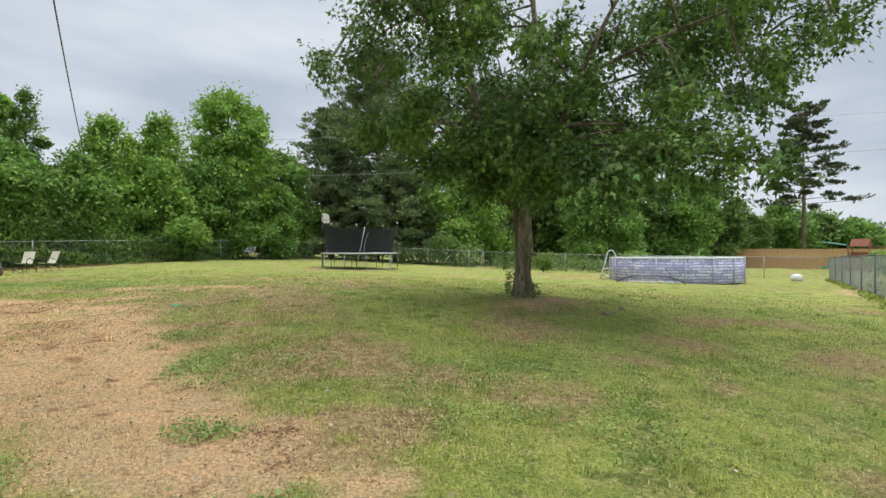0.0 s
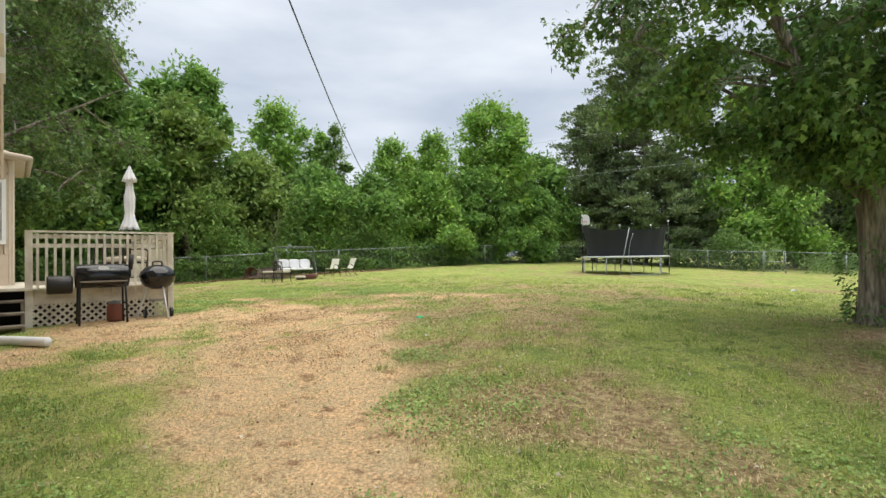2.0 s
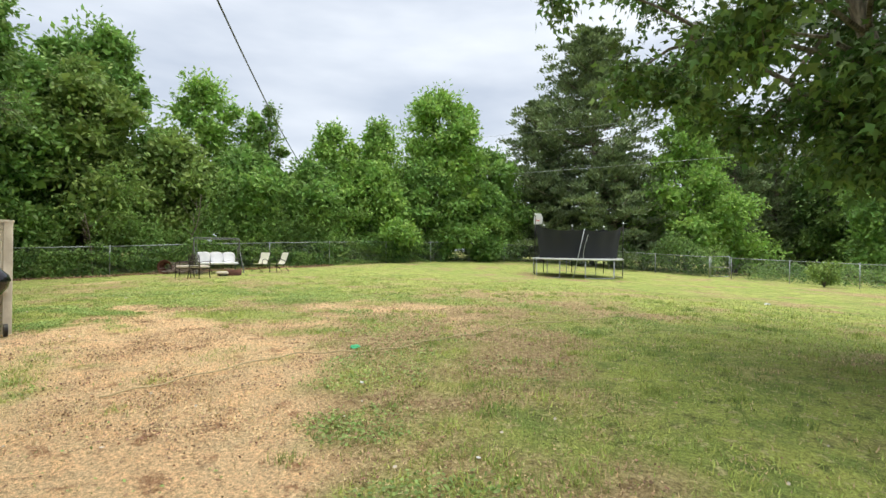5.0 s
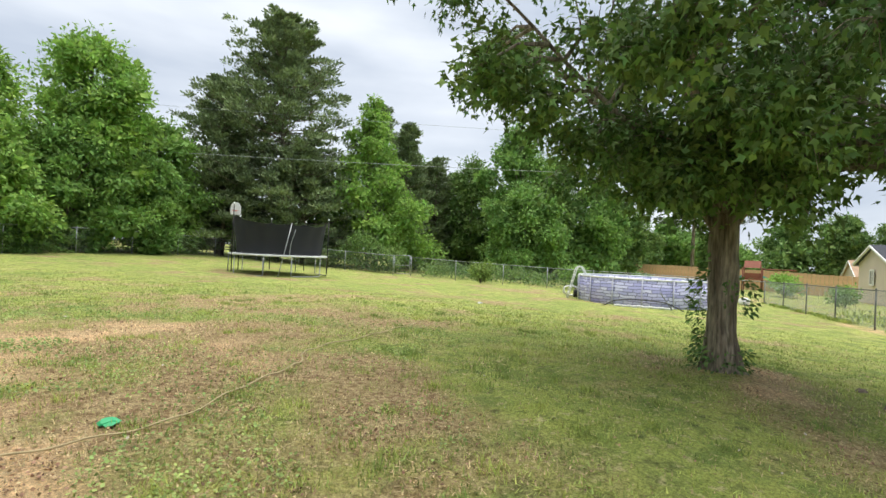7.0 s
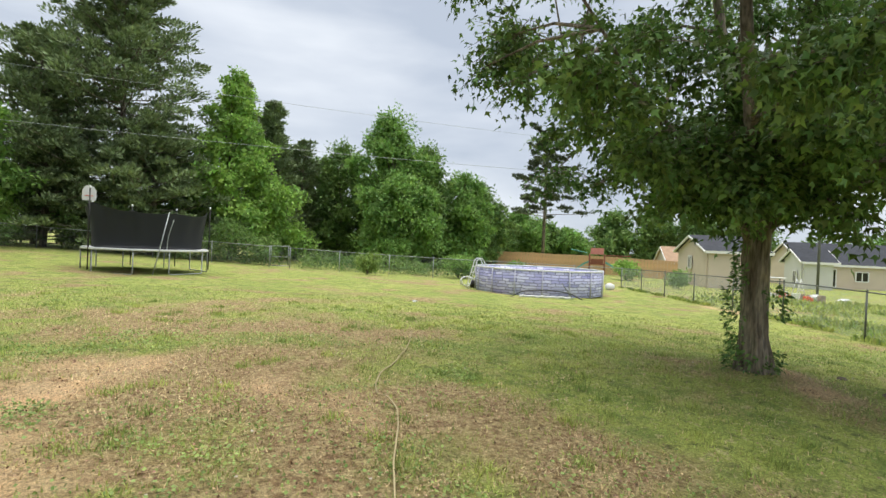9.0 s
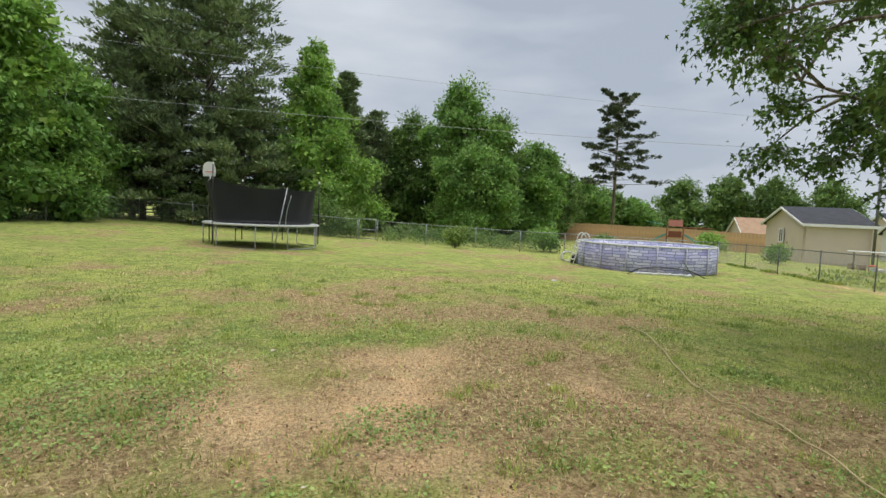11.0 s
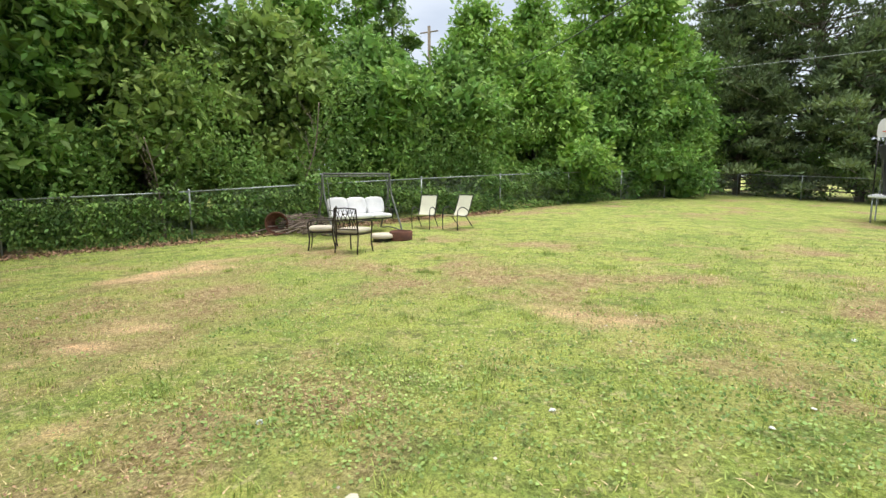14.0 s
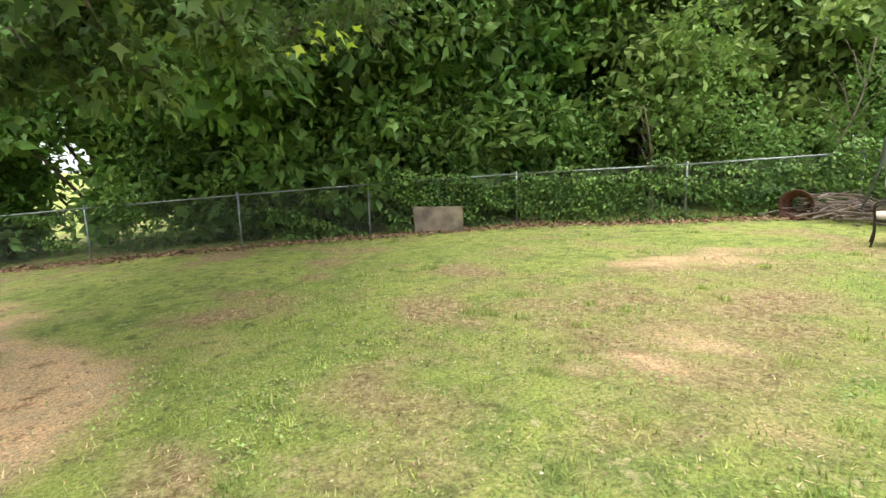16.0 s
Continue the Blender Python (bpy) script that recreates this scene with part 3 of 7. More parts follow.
def pine_tree(name, x, y, height, width, start, mat, label, seed, count=9000, size=0.5, taper=0.9, sparse=0.0, trunk=0.22):
    """A pine: rising limbs that end in flat plates of needles."""
    rnd = np.random.RandomState(seed)
    z = gz(x, y)
    tree = empty(name, pose(x, y, z - 0.1), label, "tree")
    bm = bmesh.new()
    tube(bm, [(0, 0, 0), (0.1, 0.05, height * 0.5), (0, 0, height * 0.98)], [trunk, trunk * 0.7, trunk * 0.12], 9)
    part("trunk", bm, M["bark"], tree, smooth=True)
    bm = bmesh.new()
    cs, os = [], []
    branches = int((height - start) / 0.75 * (10 - 5.2 * sparse))
    steps = 5
    per = count / branches / steps
    for w in range(branches):
        t = (w + rnd.rand()) / branches
        zz = start + (height - start) * t
        reach = width * (1 - t**2.4) ** taper * 0.95 + width * 0.07
        if sparse:
            reach = width * (1.55 - 1.15 * t) * rnd.choice((0.5, 0.8, 1.15))
        a = w * 2.4 + rnd.uniform(-0.7, 0.7)
        length = reach * rnd.uniform(0.45, 1.15)
        rise = length * (0.10 + 0.55 * t) * rnd.uniform(0.3, 1.3) - 0.05 * length
        d = np.array([math.cos(a), math.sin(a), 0])
        root = np.array([0, 0, zz])
        end = root + d * length + (0, 0, rise)
        tube(bm, [root, root + d * length * 0.5 + (0, 0, rise * 0.3), end], [0.055, 0.035, 0.012], 4, caps=False)
        for k in range(steps):
            s = (1.0, 0.88, 0.74, 0.58, 0.42)[k] if not sparse else (1.0, 0.9, 0.8, 0.7, 0.55)[k]
            c = root + d * length * s + np.array([0, 0, 1]) * (rise * s**1.6 + 0.1) + rnd.normal(0, 0.13, 3) * length * (0.5, 0.5, 0.2)
            r = (0.30 + 0.09 * length) * rnd.uniform(0.55, 1.25) * (0.75 if sparse else 1)
            m = max(3, int(per * rnd.uniform(0.6, 1.4)))
            o = rnd.normal(0, 1, (m, 3))
            o /= np.linalg.norm(o, axis=1, keepdims=True)
            cs.append(c + o * r * (1, 1, 0.34) * rnd.uniform(0.3, 1.0, (m, 1)))
            os.append(o * (0.8, 0.8, 0.3) + d * 0.5 + (0, 0, 0.45))
    part("branchwork", bm, M["bark"], tree, smooth=True)
    part_mesh("crown", leaves(name + "_crown", np.concatenate(cs), np.concatenate(os), size, "spray", M[mat], rnd, -0.1, 0.35), tree)
    return tree


TREES = (
    # kind, x, y, height, width, start, material, label, leaves, leaf size, lobes
    # left belt, from the house towards the far corner
    ("d", -29.5, 4.5, 11, 3.4, 0.4, "leaf_mid", "tall green leafy tree behind the ivy fence", 8000, 0.26, 20),
    ("d", -29.0, 8.0, 10.5, 3.4, 0.5, "leaf_mid", "tall green leafy tree behind the ivy fence", 10000, 0.28, 22),
    ("d", -28.4, 12.5, 11.5, 3.4, 0.3, "leaf_mid", "tall dark green leafy tree behind the ivy fence", 12000, 0.26, 24),
    ("d", -27.3, 16.0, 12.8, 3.0, 0.3, "leaf_mid", "tall green leafy tree behind the ivy fence", 12000, 0.26, 24),
    ("d", -26.0, 19.5, 10.2, 2.8, 0.2, "leaf_olive", "small olive green leafy tree behind the ivy fence", 10000, 0.24, 20),
    ("d", -27.5, 21.5, 12.9, 2.8, 1.0, "leaf_mid", "tall green leafy tree behind the ivy fence", 10000, 0.28, 22),
    ("d", -24.2, 22.8, 7.2, 2.6, 0.2, "leaf_olive", "small olive green leafy tree behind the ivy fence", 10000, 0.24, 20),
    ("d", -26.6, 26.8, 11.6, 2.9, 2.0, "leaf_fresh", "tall fresh green leafy tree behind the fence", 8000, 0.26, 20),
    ("d", -24.8, 29.2, 9.6, 1.2, 2.0, "leaf_fresh", "slender fresh green leafy tree behind the fence", 3500, 0.22, 14),
    ("d", -22.6, 28.0, 9.6, 1.0, 0.6, "leaf_deep", "dark pointed cedar behind the fence", 5200, 0.18, 22),
    ("d", -22.2, 25.6, 6.6, 2.5, 0.2, "leaf_mid", "small green leafy tree behind the fence", 10000, 0.24, 20),
    ("d", -20.3, 31.4, 8.8, 2.2, 0.4, "leaf_fresh", "fresh green leafy tree behind the fence", 8000, 0.24, 18),
    ("d", -20.2, 28.6, 6.2, 2.4, 0.2, "leaf_mid", "small green leafy tree behind the fence", 9000, 0.24, 20),
    ("d", -18.7, 34.4, 9.6, 2.1, 0.6, "leaf_fresh", "fresh green leafy tree behind the fence", 8000, 0.24, 18),
    ("d", -17.8, 32.0, 6.6, 2.5, 0.2, "leaf_fresh", "broad fresh green leafy tree behind the fence", 12000, 0.22, 22),
    ("d", -15.6, 38.0, 12.6, 3.6, 2.0, "leaf_fresh", "large fresh green leafy tree behind the fence", 14000, 0.26, 26),
    ("d", -15.4, 35.4, 6.8, 2.6, 0.2, "leaf_mid", "broad green leafy tree behind the fence", 12000, 0.22, 22),
    ("d", -12.8, 38.6, 5.8, 2.2, 0.2, "leaf_mid", "broad green leafy tree behind the fence", 9000, 0.22, 20),
    # pines at the far corner
    ("p", -5.9, 46.8, 18.8, 6.0, 1.2, "needle", "tall dark green pine tree behind the fence", 42000, 0.40, 0),
    ("p", -10.4, 48.0, 13.4, 4.6, 1.0, "needle", "dark green pine tree behind the fence", 20000, 0.40, 0),
    ("p", -4.0, 43.6, 8.0, 4.2, 0.4, "needle", "low dark green pine tree behind the fence", 18000, 0.38, 0),
    ("p", -9.6, 45.0, 7.0, 3.6, 0.3, "needle", "low dark green pine tree behind the fence", 15000, 0.38, 0),
    ("c", 1.0, 45.6, 14.4, 3.9, 0.4, "leaf_fresh", "tall fresh green sweetgum tree beside the pines", 13000, 0.24, 24),
    ("p", 4.8, 51.0, 13.0, 2.3, 1.5, "needle", "slim dark green pine tree behind the fence", 11000, 0.42, 0),
    ("p", 2.6, 54.0, 15.2, 2.6, 2.0, "needle", "slim dark green pine tree behind the fence", 11000, 0.42, 0),
    ("p", 8.0, 53.0, 10.6, 2.6, 1.0, "needle", "dark green pine tree behind the fence", 7000, 0.42, 0),
    ("d", 11.5, 52.0, 11.2, 2.6, 0.5, "leaf_deep", "dark green leafy tree behind the fence", 8000, 0.28, 20),
    ("d", 14.6, 48.5, 14.0, 3.6, 0.6, "leaf_mid", "tall green leafy tree behind the fence", 16000, 0.26, 26),
    ("d", 13.2, 43.6, 7.8, 3.2, 0.5, "leaf_mid", "layered green leafy tree overhanging the fence", 14000, 0.24, 22),
    ("d", 18.4, 48.8, 11.6, 2.8, 0.5, "leaf_deep", "dark green leafy tree behind the fence", 10000, 0.28, 22),
    ("d", 22.4, 48.0, 9.4, 2.8, 0.3, "leaf_mid", "green leafy tree behind the fence", 9000, 0.28, 20),
    ("d", 27.0, 52.0, 9.2, 3.2, 0.3, "leaf_deep", "dark green leafy tree behind the board fence", 7000, 0.32, 18),
    ("d", 31.5, 56.0, 6.4, 3.0, 0.3, "leaf_deep", "dark green leafy tree behind the board fence", 7000, 0.32, 18),
    ("p", 36.2, 52.0, 15.9, 3.6, 6.0, "needle_far", "lone tall pine tree with sparse flat limbs", 9000, 0.45, 1),
    ("d", 39.5, 60.0, 7.6, 3.2, 0.3, "leaf_mid", "green leafy tree beyond the board fence", 6000, 0.36, 18),
    ("d", -29.6, 1.2, 8.0, 3.0, 0.2, "leaf_mid", "green leafy tree overhanging the fence end", 9000, 0.24, 20),
    ("d", 44.5, 62.0, 6.6, 3.4, 0.3, "leaf_deep", "dark green leafy tree beyond the board fence", 7000, 0.34, 18),
    ("d", 47.5, 60.0, 5.6, 3.0, 0.3, "leaf_mid", "green leafy tree beyond the board fence", 6000, 0.34, 18),
    ("d", 60.0, 62.0, 9.4, 3.6, 0.5, "leaf_deep", "dark green leafy tree beyond the houses", 8000, 0.36, 22),
    ("d", 63.0, 57.0, 9.8, 3.4, 0.5, "leaf_deep", "dark green leafy tree beyond the houses", 8000, 0.36, 22),
    ("d", 66.0, 52.0, 9.6, 3.6, 0.5, "leaf_deep", "dark green leafy tree beyond the houses", 8000, 0.36, 22),
    ("d", 68.0, 46.0, 9.0, 4.0, 0.5, "leaf_deep", "dark green leafy tree beyond the houses", 8000, 0.38, 22),
    ("d", -27.8, 10.6, 15.0, 3.8, 0.5, "leaf_deep", "tall dark green leafy tree behind the ivy fence", 15000, 0.28, 26),
    ("d", -27.4, 14.4, 13.5, 3.2, 0.5, "leaf_deep", "tall dark green leafy tree behind the ivy fence", 13000, 0.28, 24),
    ("d", 54.0, 66.0, 5.4, 4.5, 0.3, "leaf_mid", "low green leafy tree beyond the board fence", 6000, 0.4, 18),
    ("d", 74.0, 30.0, 7.0, 5.0, 0.5, "leaf_mid", "green leafy tree beyond the houses", 6000, 0.5, 20),
    ("d", 7.0, 57.0, 11.5, 3.4, 0.5, "leaf_deep", "dark green leafy tree far behind the fence", 7000, 0.34, 20),
    ("d", 11.0, 57.0, 10.2, 3.2, 0.5, "leaf_deep", "dark green leafy tree far behind the fence", 7000, 0.34, 20),
    ("d", 18.0, 56.0, 12.4, 3.0, 0.5, "leaf_mid", "tall green leafy tree far behind the fence", 7000, 0.34, 20),
    ("d", -13.5, 42.5, 9.0, 3.0, 0.5, "leaf_mid", "green leafy tree behind the fence corner", 9000, 0.26, 22),
    ("d", -31.5, 10.0, 12.5, 3.6, 0.5, "leaf_mid", "tall green leafy tree behind the ivy fence", 9000, 0.36, 22),
    ("d", -30.5, 16.0, 13.0, 3.4, 0.5, "leaf_mid", "tall dark green leafy tree behind the ivy fence", 9000, 0.36, 22),
    ("d", -29.0, 20.0, 12.0, 2.6, 0.5, "leaf_mid", "tall green leafy tree behind the ivy fence", 8000, 0.34, 22),
)
for k, (kind, x, y, h, w, s, mat, label, count, size, lobes) in enumerate(TREES):
    if kind in "dc":
        leafy_tree("leafy_tree", x, y, h, w, s, mat, label, 100 + k, count, size, lobes, cone=kind == "c")
    else:
        pine_tree("pine_tree", x, y, h, w, s, mat, label, 100 + k, int(count * (1.5 if lobes else 1.7)), size * (0.8 if lobes else 0.76), 0.75, 1.0 * lobes)


def near_tree(name, x, y, label, seed, limbs, blobs, count, size, trunk_pts, trunk_r, mat="leaf_maple", kind="maple"):
    """A tree with a shaped trunk, forked limbs and clusters of lobed leaves."""
    rnd = np.random.RandomState(seed)
    tree = empty(name, pose(x, y, gz(x, y) - 0.05), label, "tree")
    bm = bmesh.new()
    sides = 44
    pts = smooth_line(trunk_pts, 12)
    rs = np.interp(np.linspace(0, len(trunk_pts) - 1, len(pts)), range(len(trunk_pts)), trunk_r)
    tube(bm, pts, list(rs), sides)
    for v in bm.verts:
        a = math.atan2(v.co.y, v.co.x)
        v.co.xy *= 1 + 0.10 * math.sin(5 * a + v.co.z * 1.5) * max(0.3, 1 - v.co.z) + 0.05 * noise.noise(v.co * 5) + 0.16 * (noise.noise(Vector((math.cos(a) * 4.5, math.sin(a) * 4.5, v.co.z * 1.1))) - 0.1)
    part("trunk", bm, M["bark"], tree, smooth=True)
    for pts, r0 in limbs:
        bm = bmesh.new()
        line = smooth_line(pts, 5)
        tube(bm, line, [r0 * (1 - 0.85 * k / (len(line) - 1)) for k in range(len(line))], 9)
        part("limb", bm, M["bark"], tree, smooth=True)
    tips = [Vector(p) for pts, _ in limbs for p in smooth_line(pts, 5)[3:]]
    bm = bmesh.new()
    cs, os = [], []
    for c, r in blobs:
        c = Vector(c)
        near = min(tips, key=lambda t: (t - c).length + 0.6 * max(0, t.z - c.z))
        mid = near.lerp(c, 0.5) + Vector((0, 0, 0.1))
        tube(bm, [near, mid, c], [0.03, 0.02, 0.01], 5, caps=False)
        twigs = max(6, int(26 * r[0] * r[1]))
        for _ in range(twigs):
            d = Vector(rnd.normal(0, 1, 3)).normalized()
            end = c + Vector((d.x * r[0], d.y * r[1], d.z * r[2])) * rnd.uniform(0.65, 1.0)
            sag = Vector((0, 0, -0.12 * (end - c).length))
            tube(bm, [c, c.lerp(end, 0.55) - sag * 0.5, end + sag], [0.009, 0.006, 0.003], 3, caps=False)
            m = max(1, int(count / (len(blobs) * twigs)))
            s = rnd.uniform(0.15, 1.05, (m, 1))
            a, b = np.array(c), np.array(end + sag)
            cs.append(a + (b - a) * s + rnd.normal(0, 0.11, (m, 3)))
            o = np.tile(np.array(d), (m, 1))
            os.append(o)
    part("twigwork", bm, M["bark"], tree, "", False, "stuff")
    part_mesh("crown", leaves(name + "_crown", np.concatenate(cs), np.concatenate(os) * 0.8, size, kind, M[mat], rnd, 0.7, 0.7), tree)
    return tree


rnd = np.random.RandomState(5)
MAPLE = (1.47, 9.58)
maple_limbs = (
    (((0, 0, 1.7), (0.25, 0.3, 2.6), (0.5, 0.8, 4.2), (0.4, 1.1, 6.4), (0.6, 1.4, 8.6)), 0.13),
    (((0, 0, 1.8), (-0.55, -0.2, 2.7), (-1.0, -0.3, 4.2), (-1.3, -0.4, 6.0), (-1.6, -0.2, 7.8)), 0.11),
    (((0.05, 0, 1.7), (0.5, -0.5, 2.8), (1.0, -1.0, 4.2), (1.8, -1.5, 5.8)), 0.1),
    (((-0.1, 0, 1.6), (-0.7, 0.4, 2.6), (-1.6, 0.6, 3.4), (-2.6, 0.6, 4.2), (-3.6, 0.5, 4.7)), 0.045),
    (((0.4, 0.6, 3.6), (1.6, 1.0, 4.2), (3.0, 1.2, 4.7), (5.0, 0.8, 5.2)), 0.05),
    (((0.8, -0.8, 3.8), (2.2, -1.6, 4.3), (3.6, -2.4, 4.6)), 0.045),
    (((-1.0, -0.3, 4.2), (-2.0, -1.6, 4.8), (-2.7, -2.8, 5.0)), 0.04),
    (((0, 0.1, 2.4), (0.2, 1.8, 3.2), (0.3, 3.6, 4.1)), 0.07),
)
maple_blobs = []
for k in range(120):
    a, r0 = rnd.uniform(0, 2 * math.pi), 4.3 * rnd.rand() ** 0.6
    east = 1 + 0.22 * math.cos(a)
    low, high = 2.3 + 0.46 * r0, 9.4 - 0.16 * r0 * r0
    zc = low + (high - low) * rnd.rand() ** 1.25
    r = rnd.uniform(0.5, 0.85)
    maple_blobs.append(((math.cos(a) * r0 * east, math.sin(a) * r0, zc), (r, r, r * 0.7)))
maple_blobs += [((rnd.uniform(-1.5, 1.3), rnd.uniform(-1.3, 1.2), rnd.uniform(2.3, 3.9)), (0.62, 0.62, 0.5)) for _ in range(16)]
maple_blobs += [((0.55 * math.cos(k * 2.4) * (0.5 + 0.1 * k), 0.6 * math.sin(k * 2.4) * (0.5 + 0.1 * k), 2.0 + 0.07 * k), (0.5, 0.5, 0.42)) for k in range(12)]
maple_blobs += [((0.1, 1.6, 2.2), (0.6, 0.6, 0.4)), ((-0.2, 2.4, 2.5), (0.7, 0.7, 0.4)), ((0.2, 1.2, 2.7), (0.7, 0.7, 0.5)), ((-0.3, 3.3, 2.8), (0.7, 0.7, 0.45))]
maple_blobs += [((1.5, -0.9, 2.6), (0.6, 0.6, 0.4)), ((2.4, -1.5, 2.8), (0.7, 0.7, 0.45)), ((3.1, -1.8, 3.2), (0.7, 0.7, 0.5)), ((2.8, -0.3, 2.9), (0.7, 0.7, 0.45)), ((1.9, -2.4, 3.1), (0.6, 0.6, 0.4)), ((-0.4, -0.3, 2.35), (0.6, 0.6, 0.5)), ((0.5, -0.3, 2.4), (0.6, 0.6, 0.5)), ((0.0, 0.5, 2.4), (0.8, 0.8, 0.6)), ((-0.2, -0.6, 2.9), (0.9, 0.8, 0.6)),
                ((0.6, 0.1, 3.1), (0.9, 0.8, 0.6)), ((-0.8, 0.2, 2.7), (0.8, 0.8, 0.5)), ((4.9, 0.6, 4.6), (0.8, 0.8, 0.5)), ((5.2, 0.8, 4.1), (0.6, 0.6, 0.4)), ((-3.9, 0.4, 4.6), (0.7, 0.7, 0.5))]
for k in range(40):
    a, r0 = rnd.uniform(0, 2 * math.pi), 0.5 + 2.6 * rnd.rand()
    maple_blobs.append(((math.cos(a) * r0, math.sin(a) * r0, 1.75 + 0.46 * r0 + 0.5 * rnd.rand()), (0.42, 0.42, 0.3)))
for k in range(34):
    a, r0 = rnd.uniform(-0.75, 0.55), rnd.uniform(2.2, 5.2)
    maple_blobs.append(((math.cos(a) * r0, math.sin(a) * r0, rnd.uniform(3.6, 7.6)), (0.75, 0.75, 0.5)))
for k in range(14):
    r0, side = rnd.uniform(0.6, 4.2), rnd.uniform(-1.0, 1.0)
    maple_blobs.append(((0.66 * r0 + 0.75 * side, -0.75 * r0 + 0.66 * side, 1.9 + 0.6 * rnd.rand()), (0.5, 0.5, 0.4)))
near_tree("maple_tree", *MAPLE, "large dark green maple with a thick knotted trunk in the lawn", 11, maple_limbs, maple_blobs, 84000, 0.12,
          [(0.05, 0, -0.15), (0.02, 0, 0.1), (0, 0, 0.5), (0.03, 0.02, 1.0), (0, 0, 1.6), (0.05, 0, 2.1)], [0.34, 0.215, 0.148, 0.158, 0.15, 0.135])

big_limbs = (
    (((0, 0, 3), (0.5, 0.6, 5), (1.0, 1.5, 8), (1.0, 2.0, 10.5)), 0.18),
    (((0, 0, 2.8), (0.8, 1.6, 4.4), (1.8, 3.2, 5.6), (2.4, 4.6, 6.6)), 0.08),
    (((0, 0, 3.2), (-1.2, 0.8, 5.2), (-2.4, 1.4, 7.4)), 0.09),
    (((0, 0, 3.0), (0.9, 1.0, 3.9), (1.7, 2.4, 3.9), (2.4, 3.6, 3.5)), 0.035),
)
big_blobs = []
for k in range(80):
    a, t = rnd.uniform(0, 2 * math.pi), rnd.rand()
    zc = 3.8 + 8.2 * t
    reach = 4.6 * math.sin(math.pi * (0.2 + 0.7 * t)) ** 0.7 * rnd.uniform(0.3, 1.0) ** 0.5
    r = rnd.uniform(0.8, 1.3)
    big_blobs.append(((math.cos(a) * reach - 1.3, math.sin(a) * reach + 1.9, zc), (r, r, r * 0.75)))
for k in range(70):
    a, t = rnd.uniform(0, 2 * math.pi), rnd.rand()
    zc = 4.0 + 7.5 * t
    reach = 4.4 * math.sin(math.pi * (0.22 + 0.66 * t)) ** 0.6 * rnd.uniform(0.1, 1.0) ** 0.5
    big_blobs.append(((math.cos(a) * reach - 3.2, math.sin(a) * reach + 2.4, zc), (1.1, 1.1, 0.85)))
big_blobs += [((x, y, z), (0.45, 0.45, 0.22)) for x, y, z in ((0.55, 1.95, 2.75), (0.4, 2.5, 2.65), (0.45, 2.3, 3.0), (0.3, 3.3, 2.95), (0.6, 1.6, 2.6), (0.0, 2.8, 3.2))]
big_blobs += [((2.0, 2.8, 3.2), (0.5, 0.5, 0.3)), ((2.4, 3.5, 3.0), (0.4, 0.4, 0.28)), ((1.5, 2.2, 3.4), (0.5, 0.5, 0.3)), ((1.6, 3.6, 3.5), (0.5, 0.5, 0.3)), ((0.9, 2.9, 3.6), (0.6, 0.6, 0.35))]
near_tree("oak_tree", -17.9, 5.9, "large dark green leafy tree behind the wooden deck", 12, big_limbs, big_blobs, 48000, 0.155,
          [(0, 0, -0.1), (0, 0, 0.5), (0.05, 0, 2.0), (0, 0, 3.4)], [0.5, 0.36, 0.3, 0.26], "leaf_oak", "maple")


# ---- fences ----
def chain_link(bm, a, b, height, low=0.04):
    """Crossing wires between two posts at a and b on sloping ground."""
    a, b = Vector(a), Vector(b)
    length = (b - a).length
    step = 0.075
    count = int((length + height) / step)
    along = (b - a) / length
    for s in (1, -1):
        for k in range(count):
            x0 = k * step - (height if s > 0 else 0)
            x1 = x0 + height * s
            pts = []
            lo, hi = (x0, x1)
            z0, z1 = low, height
            def cut(x, z, xo, zo):
                c = min(max(x, 0), length)
                return c, (z if x == c else z + (zo - z) * (c - x) / (xo - x))
            if max(lo, hi) < 0 or min(lo, hi) > length:
                continue
            p, q = cut(lo, z0, hi, z1), cut(hi, z1, lo, z0)
            if abs(p[0] - q[0]) < 0.02:
                continue
            P, Q = a + along * p[0] + Vector((0, 0, p[1])), a + along * q[0] + Vector((0, 0, q[1]))
            w = 0.0022
            n2 = Vector((along.y, -along.x, 0)) * w
            vs = [bm.verts.new(v) for v in (P + n2, P - n2, P + Vector((0, 0, w * 1.6)), Q + n2, Q - n2, Q + Vector((0, 0, w * 1.6)))]
            bm.faces.new((vs[0], vs[1], vs[4], vs[3]))
            bm.faces.new((vs[1], vs[2], vs[5], vs[4]))
            bm.faces.new((vs[2], vs[0], vs[3], vs[5]))


